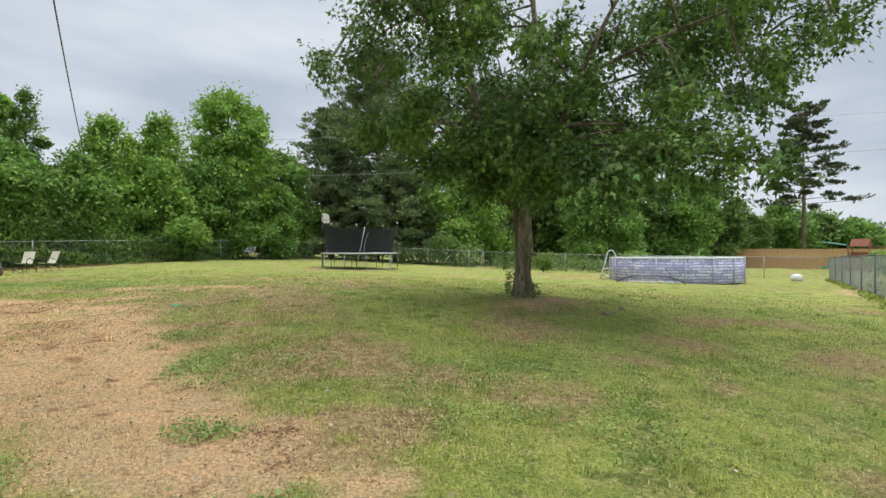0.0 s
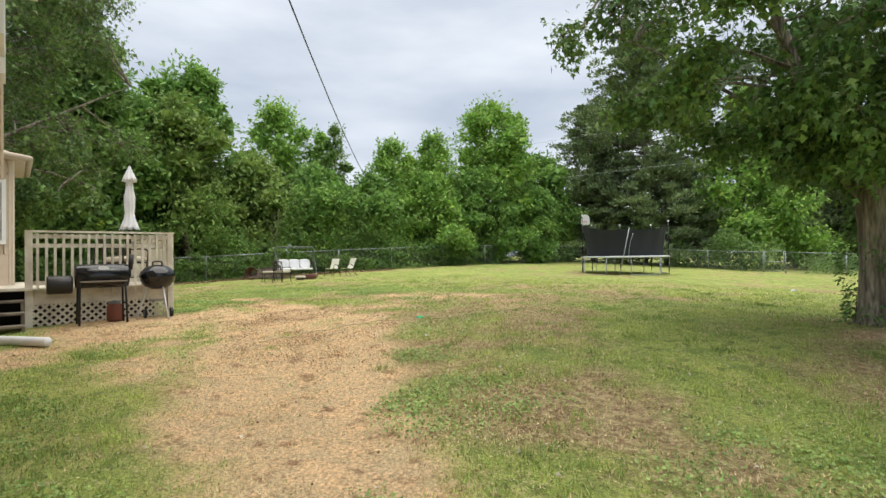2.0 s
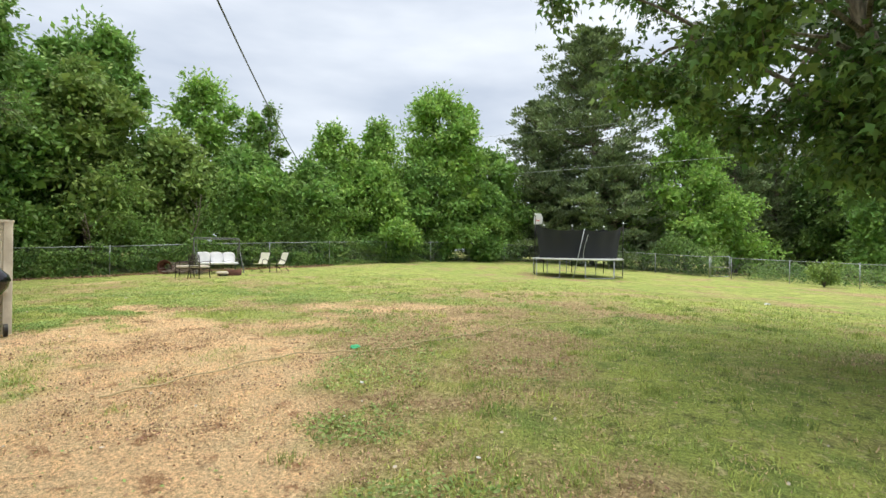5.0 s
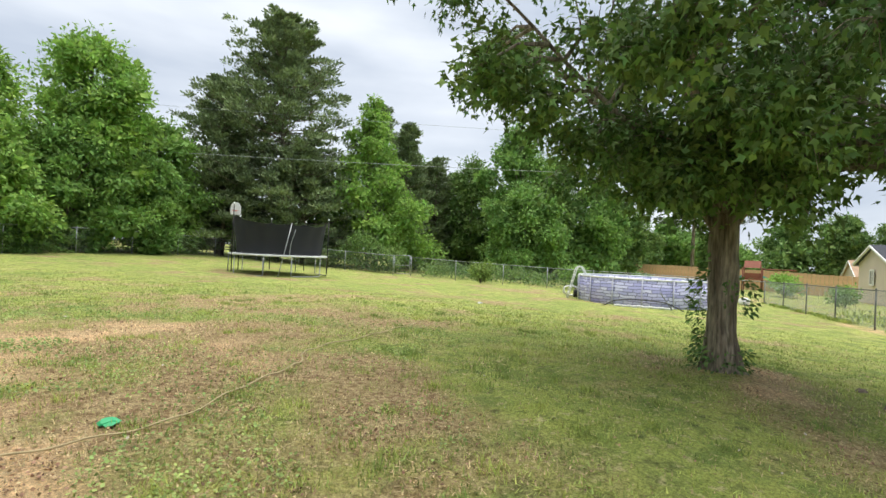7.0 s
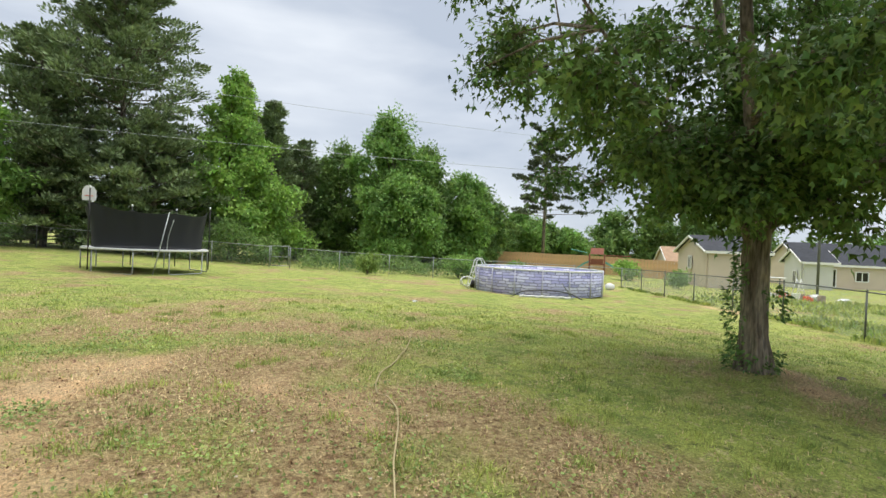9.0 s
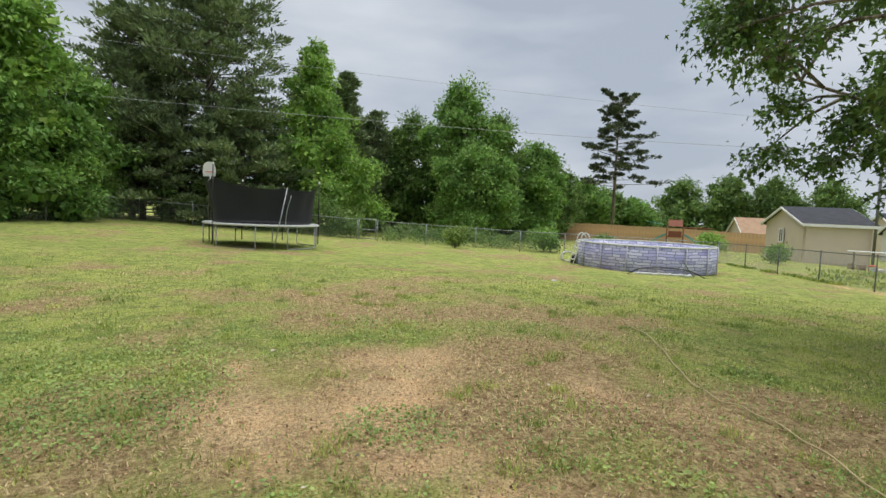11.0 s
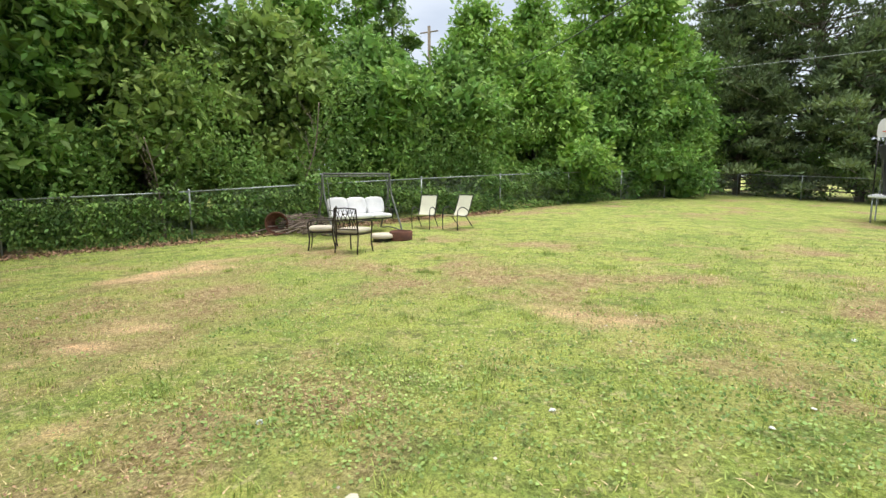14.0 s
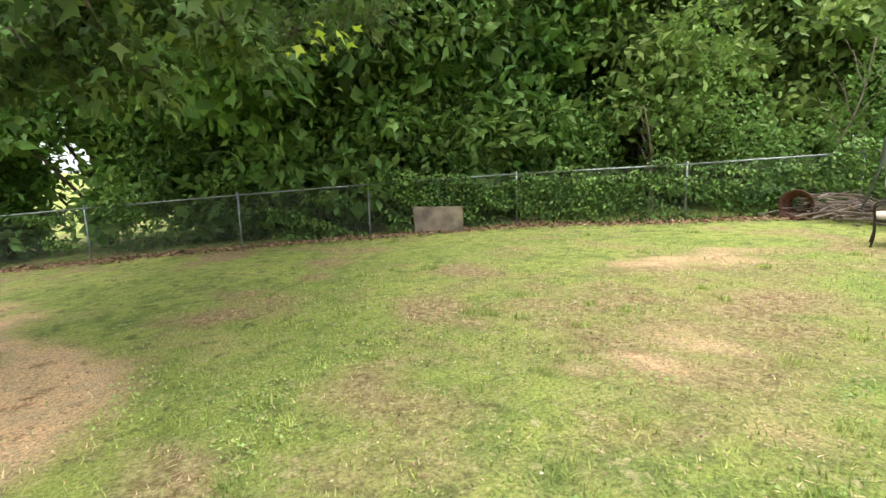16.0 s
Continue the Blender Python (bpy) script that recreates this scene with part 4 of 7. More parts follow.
def fence_run(label, pts, height, mat, wire, tops=None):
    """A chain-link fence along the points: posts, top rail, mesh."""
    fence = empty("chain_link_fence", pose(pts[0][0], pts[0][1], gz(*pts[0])), label, "fence")
    inv = fence.matrix_world.inverted()
    ends = [Vector((x, y, gz(x, y))) for x, y in pts]
    for p in ends:
        bm = bmesh.new()
        tube(bm, [p + Vector((0, 0, -0.1)), p + Vector((0, 0, height + 0.02))], 0.024, 8)
        lathe(bm, [(0.03, height + 0.0), (0.032, height + 0.03), (0.018, height + 0.06), (0.001, height + 0.07)], 8, Matrix.Translation(p))
        bm.transform(inv)
        part("post", bm, M[mat], fence, smooth=True)
    for a, b in zip(ends, ends[1:]):
        bm = bmesh.new()
        up = Vector((0, 0, height))
        tube(bm, [a + up, b + up], 0.018, 7)
        bm.transform(inv)
        part("top_rail", bm, M[mat], fence, smooth=True)
        bm = bmesh.new()
        chain_link(bm, a, b, height)
        bm.transform(inv)
        part("wire_mesh", bm, M[wire], fence, kind="stuff")
    return fence


RIGHT = [(12.1 + 0.546 * s, 14.6 + 0.838 * s) for s in (-13.0, -10.1, -7.0, -3.7, -0.5, 2.4, 5.5, 8.6, 11.8, 15.3)]
BACK = [(20.45, 27.4), (17.8, 28.75), (15.1, 30.15), (12.6, 31.5), (10.3, 32.7), (8.0, 33.9), (5.4, 35.2), (2.86, 36.47)]
BACK2 = [(1.81, 37.0), (-1.1, 38.4), (-4.0, 39.9), (-6.8, 41.3), (-9.6, 42.7)]
LEFT = [(-9.6, 42.7), (-11.2, 39.6), (-12.8, 36.5), (-14.3, 33.4), (-15.84, 30.35), (-17.36, 26.8), (-18.9, 23.9), (-20.5, 20.9), (-22.15, 18.0), (-24.3, 14.9), (-25.1, 11.4), (-25.9, 8.4), (-26.5, 5.0), (-27.0, 1.5), (-27.4, -2.5)]
fence_run("dark weathered chain-link fence between the lawn and the houses", RIGHT, 1.2, "galv_dark", "galv")
fence_run("galvanised chain-link fence at the back of the lawn", BACK, 1.2, "galv", "galv_dark")
fence_run("galvanised chain-link fence beside the gate and the pines", BACK2, 1.2, "galv", "galv_dark")
fence_run("old chain-link fence overgrown with ivy beside the trees", LEFT, 1.25, "galv", "galv_dark")

gate = empty("gate", pose(1.81, 37.0, gz(1.81, 37.0), 0, 0, math.degrees(math.atan2(-0.53, 1.05))), "closed galvanised chain-link garden gate in the back fence", "gate")
for x in (0.08, 1.08):
    bar("upright", [(x, 0, 0.08), (x, 0, 1.25)], 0.022, M["galv"], gate)
for z in (0.1, 0.62, 1.24):
    bar("crossbar", [(0.08, 0, z), (1.08, 0, z)], 0.02, M["galv"], gate)
bm = bmesh.new()
chain_link(bm, (0.1, 0, 0.1), (1.06, 0, 0.1), 1.12)
part("wire_mesh", bm, M["galv_dark"], gate, kind="stuff")
bm = bmesh.new()
box(bm, (1.14, 0, 0.75), (0.07, 0.05, 0.1), bevel=0.01)
part("latch", bm, M["galv"], gate)

# cedar board fence beyond the corner
cedar = empty("board_fence", pose(0, 0, 0), "new orange-brown cedar board privacy fence beyond the pool", "fence")
cedar_line = [(27.4, 52.4), (40.3, 36.2)]
board = bpy.data.meshes.new("board")
bm = bmesh.new()
box(bm, (0, 0, 0.9), (0.28, 0.025, 1.8))
bm.to_mesh(board)
bm.free()
board.materials.append(M["cedar_fence"])
rnd = np.random.RandomState(21)
for (x0, y0), (x1, y1) in zip([(22.5, 46.5)] + cedar_line, cedar_line):
    L = math.hypot(x1 - x0, y1 - y0)
    turn = math.atan2(y1 - y0, x1 - x0)
    for k in range(int(L / 0.3)):
        f = (k + 0.5) * 0.3 / L
        x, y = x0 + (x1 - x0) * f, y0 + (y1 - y0) * f
        b = new("board", board)
        b.parent = cedar
        b.matrix_basis = Matrix.Translation((x, y, gz(x, y) + rnd.uniform(-0.02, 0.02))) @ Matrix.Rotation(turn, 4, "Z")
    for z in (0.4, 1.4):
        bm = bmesh.new()
        n0 = Vector((-(y1 - y0), x1 - x0, 0)).normalized() * 0.04
        tube(bm, [Vector((x0, y0, gz(x0, y0) + z)) + n0, Vector((x1, y1, gz(x1, y1) + z)) + n0], 0.03, 4)
        part("rail", bm, M["cedar_fence"], cedar)

# ---- pool ----
PX, PY, PR, PH = 10.65, 23.85, 2.78, 1.04
pz = gz(PX - 1, PY - 1.5) + 0.0
pool = empty("above_ground_pool", pose(PX, PY, pz), "round above-ground pool with a blue-grey stone print wall", "pool")
pm = bpy.data.materials.new("printed_stone_liner")
pm.use_nodes = True
n, l = pm.node_tree.nodes, pm.node_tree.links
pb = n["Principled BSDF"]
pb.inputs["Roughness"].default_value = 0.55
co = n.new("ShaderNodeTexCoord")
sep = n.new("ShaderNodeSeparateXYZ")
ang = n.new("ShaderNodeMath")
ang.operation = "ARCTAN2"
arcl = n.new("ShaderNodeMath")
arcl.operation = "MULTIPLY"
arcl.inputs[1].default_value = PR
comb = n.new("ShaderNodeCombineXYZ")
l.new(co.outputs["Object"], sep.inputs[0])
l.new(sep.outputs["Y"], ang.inputs[0])
l.new(sep.outputs["X"], ang.inputs[1])
l.new(ang.outputs[0], arcl.inputs[0])
l.new(arcl.outputs[0], comb.inputs["X"])
l.new(sep.outputs["Z"], comb.inputs["Y"])
brick = n.new("ShaderNodeTexBrick")
brick.inputs["Color1"].default_value, brick.inputs["Color2"].default_value = (0.36, 0.36, 0.72, 1), (0.76, 0.76, 1.0, 1)
brick.inputs["Mortar"].default_value = (0.20, 0.20, 0.38, 1)
brick.inputs["Scale"].default_value, brick.inputs["Mortar Size"].default_value = 1.0, 0.014
brick.inputs["Brick Width"].default_value, brick.inputs["Row Height"].default_value = 0.34, 0.12
brick.inputs["Bias"].default_value = 0.1
brick.squash, brick.squash_frequency, brick.offset_frequency = 1.7, 3, 2
wob = n.new("ShaderNodeTexNoise")
wob.inputs["Scale"].default_value, wob.inputs["Detail"].default_value = 3.0, 3
l.new(comb.outputs[0], wob.inputs["Vector"])
mixv = n.new("ShaderNodeVectorMath")
mixv.operation = "MULTIPLY_ADD"
mixv.inputs[1].default_value = (0.2, 0.12, 0)
l.new(wob.outputs["Color"], mixv.inputs[0])
l.new(comb.outputs[0], mixv.inputs[2])
l.new(mixv.outputs[0], brick.inputs["Vector"])
l.new(brick.outputs["Color"], pb.inputs["Base Color"])
M["liner"] = pm
bm = bmesh.new()
lathe(bm, [(PR - 0.01, 0), (PR, 0.02), (PR + 0.015, PH * 0.5), (PR, PH - 0.04), (PR - 0.03, PH - 0.03), (PR - 0.03, 0.1), (0.01, 0.1)], 64)
part("wall", bm, M["liner"], pool, smooth=True)
bm = bmesh.new()
lathe(bm, [(0.001, 0.86), (PR - 0.032, 0.86)], 48)
part("water", bm, M["water"], pool)
ring = [(math.cos(2 * math.pi * k / 64) * PR, math.sin(2 * math.pi * k / 64) * PR, PH) for k in range(64)]
bar("top_rim", ring, 0.032, M["white_plastic"], pool, closed=True)
for k in range(16):
    a = 2 * math.pi * (k + 0.3) / 16
    c, s = math.cos(a), math.sin(a)
    bm = bmesh.new()
    tube(bm, [((PR + 0.05) * c, (PR + 0.05) * s, -0.05), ((PR + 0.05) * c, (PR + 0.05) * s, PH)], 0.025, 8)
    part("frame_leg", bm, M["pool_frame"], pool, smooth=True)
    bm = bmesh.new()
    box(bm, (0, 0, 0), (0.09, 0.2, 0.07), Matrix.Translation((PR * c, PR * s, PH)) @ Matrix.Rotation(a, 4, "Z"), 0.015)
    part("rim_joint", bm, M["white_plastic"], pool)

a = math.radians(160)
ladder = empty("pool_ladder", pose(PX + PR * math.cos(a), PY + PR * math.sin(a), gz(PX + PR * math.cos(a), PY + PR * math.sin(a)), 0, 0, 160), "white A-frame pool ladder over the pool wall", "ladder")
for y in (-0.22, 0.22):
    line = [(0.5, y, 0), (0.22, y, 1.0), (0.16, y, 1.25), (0.05, y, 1.37), (-0.06, y, 1.37), (-0.16, y, 1.25), (-0.25, y, 1.0), (-0.4, y, 0.2)]
    bar("side_rail", smooth_line(line, 4), 0.022, M["white_plastic"], ladder)
for z in (0.25, 0.5, 0.75, 1.0):
    bm = bmesh.new()
    box(bm, (0.5 - 0.28 * z, 0, z), (0.08, 0.44, 0.03), bevel=0.008)
    part("step", bm, M["white_plastic"], ladder)

# ---- trampoline ----
TX, TY, TR = -4.55, 28.5, 2.06
tz = gz(TX, TY)
tramp = empty("trampoline", pose(TX, TY, tz), "round trampoline with a sagging black safety net and steel legs", "trampoline")
TH = 1.5 - tz + 0.0
bm = bmesh.new()
lathe(bm, [(0.001, TH - 0.04), (TR * 0.5, TH - 0.035), (TR * 0.86, TH)], 48)
part("jumping_mat", bm, M["black_mesh"], tramp)
bm = bmesh.new()
lathe(bm, [(TR * 0.86, TH), (TR * 0.88, TH + 0.02), (TR - 0.02, TH + 0.03), (TR + 0.035, TH + 0.01), (TR + 0.04, TH - 0.045), (TR + 0.01, TH - 0.05)], 48)
part("spring_cover", bm, M["faded_pad"], tramp, smooth=True)
ring = [(math.cos(2 * math.pi * k / 48) * TR, math.sin(2 * math.pi * k / 48) * TR, TH) for k in range(48)]
bar("frame_ring", ring, 0.028, M["galv"], tramp, closed=True)
for k in range(5):
    a = 2 * math.pi * k / 5 + 0.35
    da = 0.36
    pts = []
    for q, z in ((-da, TH), (-da, 0.03), (-da * 0.9, 0.0), (da * 0.9, 0.0), (da, 0.03), (da, TH)):
        pts.append((math.cos(a + q) * TR, math.sin(a + q) * TR, z))
    bm = bmesh.new()
    tube(bm, pts, 0.021, 7)
    part("leg", bm, M["galv"], tramp, smooth=True)
tops = []
for deg, zt, net_top in ((150, 1.62, 1.5), (211, 2.02, 1.55), (352, 1.60, 1.46), (60, 1.55, 1.42), (105, 1.62, 1.45)):
    a = radians(deg)
    r = TR + 0.03
    top = Vector((math.cos(a) * r, math.sin(a) * r, TH + zt))
    bar("net_pole", [(math.cos(a) * r, math.sin(a) * r, 0.1), top], 0.02, M["black_metal"], tramp)
    bm = bmesh.new()
    lathe(bm, [(0.03, 0), (0.04, 0.05), (0.02, 0.09), (0.001, 0.1)], 8, Matrix.Translation(top))
    part("pole_cap", bm, M["white_plastic"], tramp, smooth=True)
    tops.append((deg, net_top))
nv, nf = [], []
angs = sorted(tops + [(287, 1.26)])
cols = 96
for i in range(cols):
    deg = 360 * i / cols
    ks = [(d, z) for d, z in angs]
    ks = [(ks[-1][0] - 360, ks[-1][1])] + ks + [(ks[0][0] + 360, ks[0][1])]
    for (d0, z0), (d1, z1) in zip(ks, ks[1:]):
        if d0 <= deg <= d1:
            f = (deg - d0) / (d1 - d0)
            z = z0 + (z1 - z0) * f - 0.14 * 4 * f * (1 - f)
            dip = 0.10 * 4 * f * (1 - f)
            break
    for j in range(9):
        t = j / 8
        r = TR - 0.24 + 0.16 * t - dip * math.sin(math.pi * (0.2 + 0.8 * t)) - 0.03 * math.sin(i * 0.9) * t
        nv.append((math.cos(radians(deg)) * r, math.sin(radians(deg)) * r, TH + 0.03 + z * t))
for i in range(cols):
    for j in range(8):
        a0, b0 = i * 9 + j, ((i + 1) % cols) * 9 + j
        nf.append((a0, b0, b0 + 1, a0 + 1))
netm = bpy.data.materials.new("safety_net")
netm.use_nodes = True
n, l = netm.node_tree.nodes, netm.node_tree.links
tp = n.new("ShaderNodeBsdfTransparent")
mx = n.new("ShaderNodeMixShader")
mx.inputs[0].default_value = 0.9
n["Principled BSDF"].inputs["Base Color"].default_value = (0.02, 0.022, 0.028, 1)
n["Principled BSDF"].inputs["Roughness"].default_value = 0.9
l.new(tp.outputs[0], mx.inputs[1])
l.new(n["Principled BSDF"].outputs[0], mx.inputs[2])
l.new(mx.outputs[0], n["Material Output"].inputs["Surface"])
part_mesh("safety_net", from_arrays("safety_net", np.array(nv), np.array(nf), netm, True), tramp, "sagging black see-through mesh net")
bar("leaning_pole", [(0.12, -2.12, 0.0), (0.30, -2.06, TH), (0.57, -1.98, TH + 1.33)], 0.02, M["galv"], tramp)
bar("zip_edge", smooth_line([(0.52, -2.02, TH - 0.2), (0.56, -1.98, TH + 0.45), (0.72, -1.9, TH + 1.07)], 4), 0.013, M["galv"], tramp)

hoop = empty("basketball_hoop", pose(-6.42, 28.45, tz, 0, 0, 0), "small white basketball backboard clipped on the trampoline pole", "hoop")
bm = bmesh.new()
prof = [(-0.24, 0), (0.24, 0), (0.27, 0.1), (0.26, 0.3), (0.18, 0.42), (0.08, 0.46), (-0.08, 0.46), (-0.18, 0.42), (-0.26, 0.3), (-0.27, 0.1)]
f1 = [bm.verts.new((x * 0.8, -0.015, 2.5 + z * 1.15)) for x, z in prof]
f2 = [bm.verts.new((x * 0.8, 0.015, 2.5 + z * 1.15)) for x, z in prof]
bm.faces.new(f1)
bm.faces.new(f2[::-1])
for k in range(len(prof)):
    q = (k + 1) % len(prof)
    bm.faces.new((f1[k], f2[k], f2[q], f1[q]))
part("backboard", bm, M["white_plastic"], hoop)
bar("bracket", [(0, 0.02, 0.9), (0, 0.02, 2.8)], 0.018, M["galv_dark"], hoop)
bar("rim", arc((0, -0.14, 2.66), 0.12, 0, 345, 16, (0, 1, 0)), 0.008, M["orange_plastic"], hoop, closed=True)

# ---- house ----
HX = pose(-6.2, 3.2, 0, 0, 0, -21.7)
house = empty("house", HX, "two-storey house with tan lap siding and white windows", "house")


def hb(name, x0, x1, y0, y1, z0, z1, mat, parent=house, label="", bevel=0.0):
    """A box between two corners in the house's own directions: x towards the street, y out of the wall."""
    bm = bmesh.new()
    box(bm, ((x0 + x1) / 2, (y0 + y1) / 2, (z0 + z1) / 2), (abs(x1 - x0), abs(y1 - y0), abs(z1 - z0)), bevel=bevel)
    return part(name, bm, M[mat], parent, label)


board_meshes = {}


def clapboards(x0, x1, z0, z1, y, parent, holes=(), m=None, step=0.19):
    """Lap siding boards from x0 to x1 on the wall plane y, left out where there are openings."""
    rows = int(math.ceil((z1 - z0) / step))
    for k in range(rows):
        zb = z0 + k * step
        zt = min(zb + step, z1)
        spans = [(x0, x1)]
        for hx0, hx1, hz0, hz1 in holes:
            if zt > hz0 and zb < hz1:
                out = []
                for a, b in spans:
                    if hx0 > a:
                        out.append((a, min(b, hx0)))
                    if hx1 < b:
                        out.append((max(a, hx1), b))
                spans = [(a, b) for a, b in out if b - a > 0.01]
        for a, b in spans:
            bm = bmesh.new()
            v = [bm.verts.new(p) for p in ((a, y, zb), (b, y, zb), (b, y + 0.026, zb), (a, y + 0.026, zb), (a, y, zt), (b, y, zt), (b, y + 0.006, zt), (a, y + 0.006, zt))]
            for f in ((3, 2, 1, 0), (4, 5, 6, 7), (0, 1, 5, 4), (1, 2, 6, 5), (2, 3, 7, 6), (3, 0, 4, 7)):
                bm.faces.new([v[i] for i in f])
            if m:
                bm.transform(m)
            part("siding_board", bm, M["siding"], parent)


def sash_window(x0, x1, z0, z1, y, parent, m=None):
    """A white double-hung window: frame, sill, two panes, a dim room behind."""
    w = empty("window", HX, "", "")
    w.parent = parent
    w.matrix_world = HX @ (m or Matrix())
    t = 0.07
    for nm, a in (("frame_side", (x0, x0 + t, z0, z1)), ("frame_side", (x1 - t, x1, z0, z1)), ("frame_head", (x0 + t, x1 - t, z1 - t, z1)), ("window_sill", (x0 + t, x1 - t, z0, z0 + t))):
        hb(nm, a[0], a[1], y - 0.06, y + 0.045, a[2], a[3], "white_trim", w, bevel=0.004)
    zm = (z0 + z1) / 2
    hb("meeting_rail", x0 + t, x1 - t, y - 0.03, y + 0.025, zm - 0.025, zm + 0.025, "white_trim", w)
    hb("pane", x0 + t, x1 - t, y - 0.012, y - 0.006, z0 + t, zm - 0.025, "glass", w)
    hb("pane", x0 + t, x1 - t, y + 0.0, y + 0.006, zm + 0.025, z1 - t, "glass", w)
    hb("curtain", x0 + t, x1 - t, y - 0.10, y - 0.085, z0 + t, z1 - t, "curtain", w)
    return w


Z1 = 2.76
E0 = 3.4
# ground floor wall, in solid pieces round the window
low = (-1.80, -0.88, 0.92, 2.13)
up = (-3.92, -3.15, 2.40, 3.10)
for a in ((-2.98, -1.80, 0.25, Z1), (-0.88, E0, 0.25, Z1), (-1.80, -0.88, 0.25, 0.92), (-1.80, -0.88, 2.13, Z1)):
    hb("wall", a[0], a[1], -0.2, -0.002, a[2], a[3], "siding")
clapboards(-2.98, E0, 0.6, Z1, 0.0, house, (low,))
hb("foundation", -2.98, E0, -0.2, -0.03, -0.2, 0.6, "concrete")
sash_window(*low, 0.02, house)
hb("corner_board", -3.06, -2.98, -0.2, 0.03, 0.4, Z1, "trim_tan")
# recessed wall between downspout and bay
for a in ((-3.15, -3.06, 0.4, 3.55), (-5.75, -3.92, 0.4, 3.55), (-3.92, -3.15, 0.4, 2.40), (-3.92, -3.15, 3.10, 3.55)):
    hb("wall", a[0], a[1], -0.2, -0.002, a[2], a[3], "siding")
clapboards(-5.7, -3.06, 0.6, 3.55, 0.0, house, (up,))
sash_window(*up, 0.02, house)
# overhanging upper floor
hb("soffit", -3.04, E0 + 0.1, -0.2, 0.52, Z1, Z1 + 0.03, "soffit", house, "plain tan painted soffit")
wins2 = ((-1.9, -1.05, 4.1, 5.3), (0.9, 1.9, 4.1, 5.3), (-2.75, -2.25, 4.0, 5.2))
hb("upper_wall", -3.0, E0, 0.3, 0.50, Z1 + 0.03, 5.6, "siding")
hb("upper_end_wall", -3.0, -2.9, -6.0, 0.3, Z1 + 0.03, 5.6, "siding")
clapboards(-3.0, E0, Z1 + 0.0, 5.6, 0.502, house, (wins2[0], wins2[1], wins2[2]))
clapboards(-6.0, 0.52, Z1 + 0.0, 5.6, 0.0, house, (), Matrix.Translation((-3.0, 0, 0)) @ Matrix(((0, -1, 0, 0), (1, 0, 0, 0), (0, 0, 1, 0), (0, 0, 0, 1))))
for wz in wins2:
    sash_window(*wz, 0.53, house)
hb("corner_board", -3.05, -2.98, 0.44, 0.55, Z1 - 0.01, 5.6, "trim_tan")
hb("gable_wall", E0 - 0.1, E0, -6.0, -0.2, 0.2, 5.6, "siding")
hb("far_wall", -9.0, -8.9, -6.0, 0.0, 0.4, 5.6, "siding")
hb("back_wall", -9.0, E0, -6.1, -6.0, 0.2, 5.6, "siding")
hb("eave", -3.7, E0 + 0.4, -6.4, 0.95, 5.6, 5.72, "trim_tan")
bm = bmesh.new()
rv = [bm.verts.new(p) for p in ((-3.7, -6.4, 5.72), (E0 + 0.4, -6.4, 5.72), (E0 + 0.4, 0.95, 5.72), (-3.7, 0.95, 5.72), (-3.7, -2.7, 7.4), (E0 + 0.4, -2.7, 7.4))]
for f in ((0, 1, 5, 4), (2, 3, 4, 5), (3, 0, 4), (1, 2, 5), (3, 2, 1, 0)):
    bm.faces.new([rv[i] for i in f])
part("roof", bm, M["shingle"], house)
# bay with canted side
by = 0.62
bay = [(-5.7, 0.0), (-6.1, by), (-8.4, by), (-8.8, 0.0)]
for (xa, ya), (xb, yb) in zip(bay, bay[1:]):
    L = math.hypot(xb - xa, yb - ya)
    ex = Vector(((xa - xb) / L, (ya - yb) / L, 0))
    ey = Vector((ex.y * -1, ex.x, 0))
    m = Matrix(((ex.x, ey.x, 0, xb), (ex.y, ey.y, 0, yb), (0, 0, 1, 0), (0, 0, 0, 1)))
    hole = ((L * 0.16, L * 0.80, 1.95, 3.13),)
    if L < 1.2:
        for z0, z1, a, b in ((1.2, 1.95, 0, L), (3.13, 3.5, 0, L), (1.95, 3.13, 0, L * 0.16), (1.95, 3.13, L * 0.80, L)):
            bm = bmesh.new()
            box(bm, ((a + b) / 2, -0.06, (z0 + z1) / 2), (b - a, 0.1, z1 - z0))
            bm.transform(m)
            part("bay_wall", bm, M["siding"], house)
        clapboards(0, L, 1.2, 3.46, 0.0, house, hole, m)
        sash_window(*hole[0], 0.02, house, m)
    else:
        bm = bmesh.new()
        box(bm, (L / 2, -0.06, 2.35), (L, 0.1, 2.3))
        bm.transform(m)
        part("bay_wall", bm, M["siding"], house)
    bm = bmesh.new()
    box(bm, (L, 0.0, 2.35), (0.09, 0.07, 2.3))
    bm.transform(m)
    part("corner_board", bm, M["trim_tan"], house)
    bm = bmesh.new()
    box(bm, (0, 0.0, 2.35), (0.09, 0.07, 2.3))
    bm.transform(m)
    part("corner_board", bm, M["trim_tan"], house)
bm = bmesh.new()
low_r = [(-5.35, 0.0, 3.50), (-6.05, 0.84, 3.50), (-8.5, 0.84, 3.50), (-9.0, 0.0, 3.50)]
lo = [bm.verts.new(p) for p in low_r]
lo2 = [bm.verts.new((x, y, z + 0.07)) for x, y, z in low_r]
hi = [bm.verts.new(p) for p in ((-5.85, 0.0, 3.82), (-8.6, 0.0, 3.82))]
bm.faces.new(lo[::-1])
for a, b in ((0, 1), (1, 2), (2, 3)):
    bm.faces.new((lo[a], lo[b], lo2[b], lo2[a]))
bm.faces.new((lo2[0], lo2[1], hi[0]))
bm.faces.new((lo2[1], lo2[2], hi[1], hi[0]))
bm.faces.new((lo2[2], lo2[3], hi[1]))
part("bay_roof", bm, M["soffit"], house)
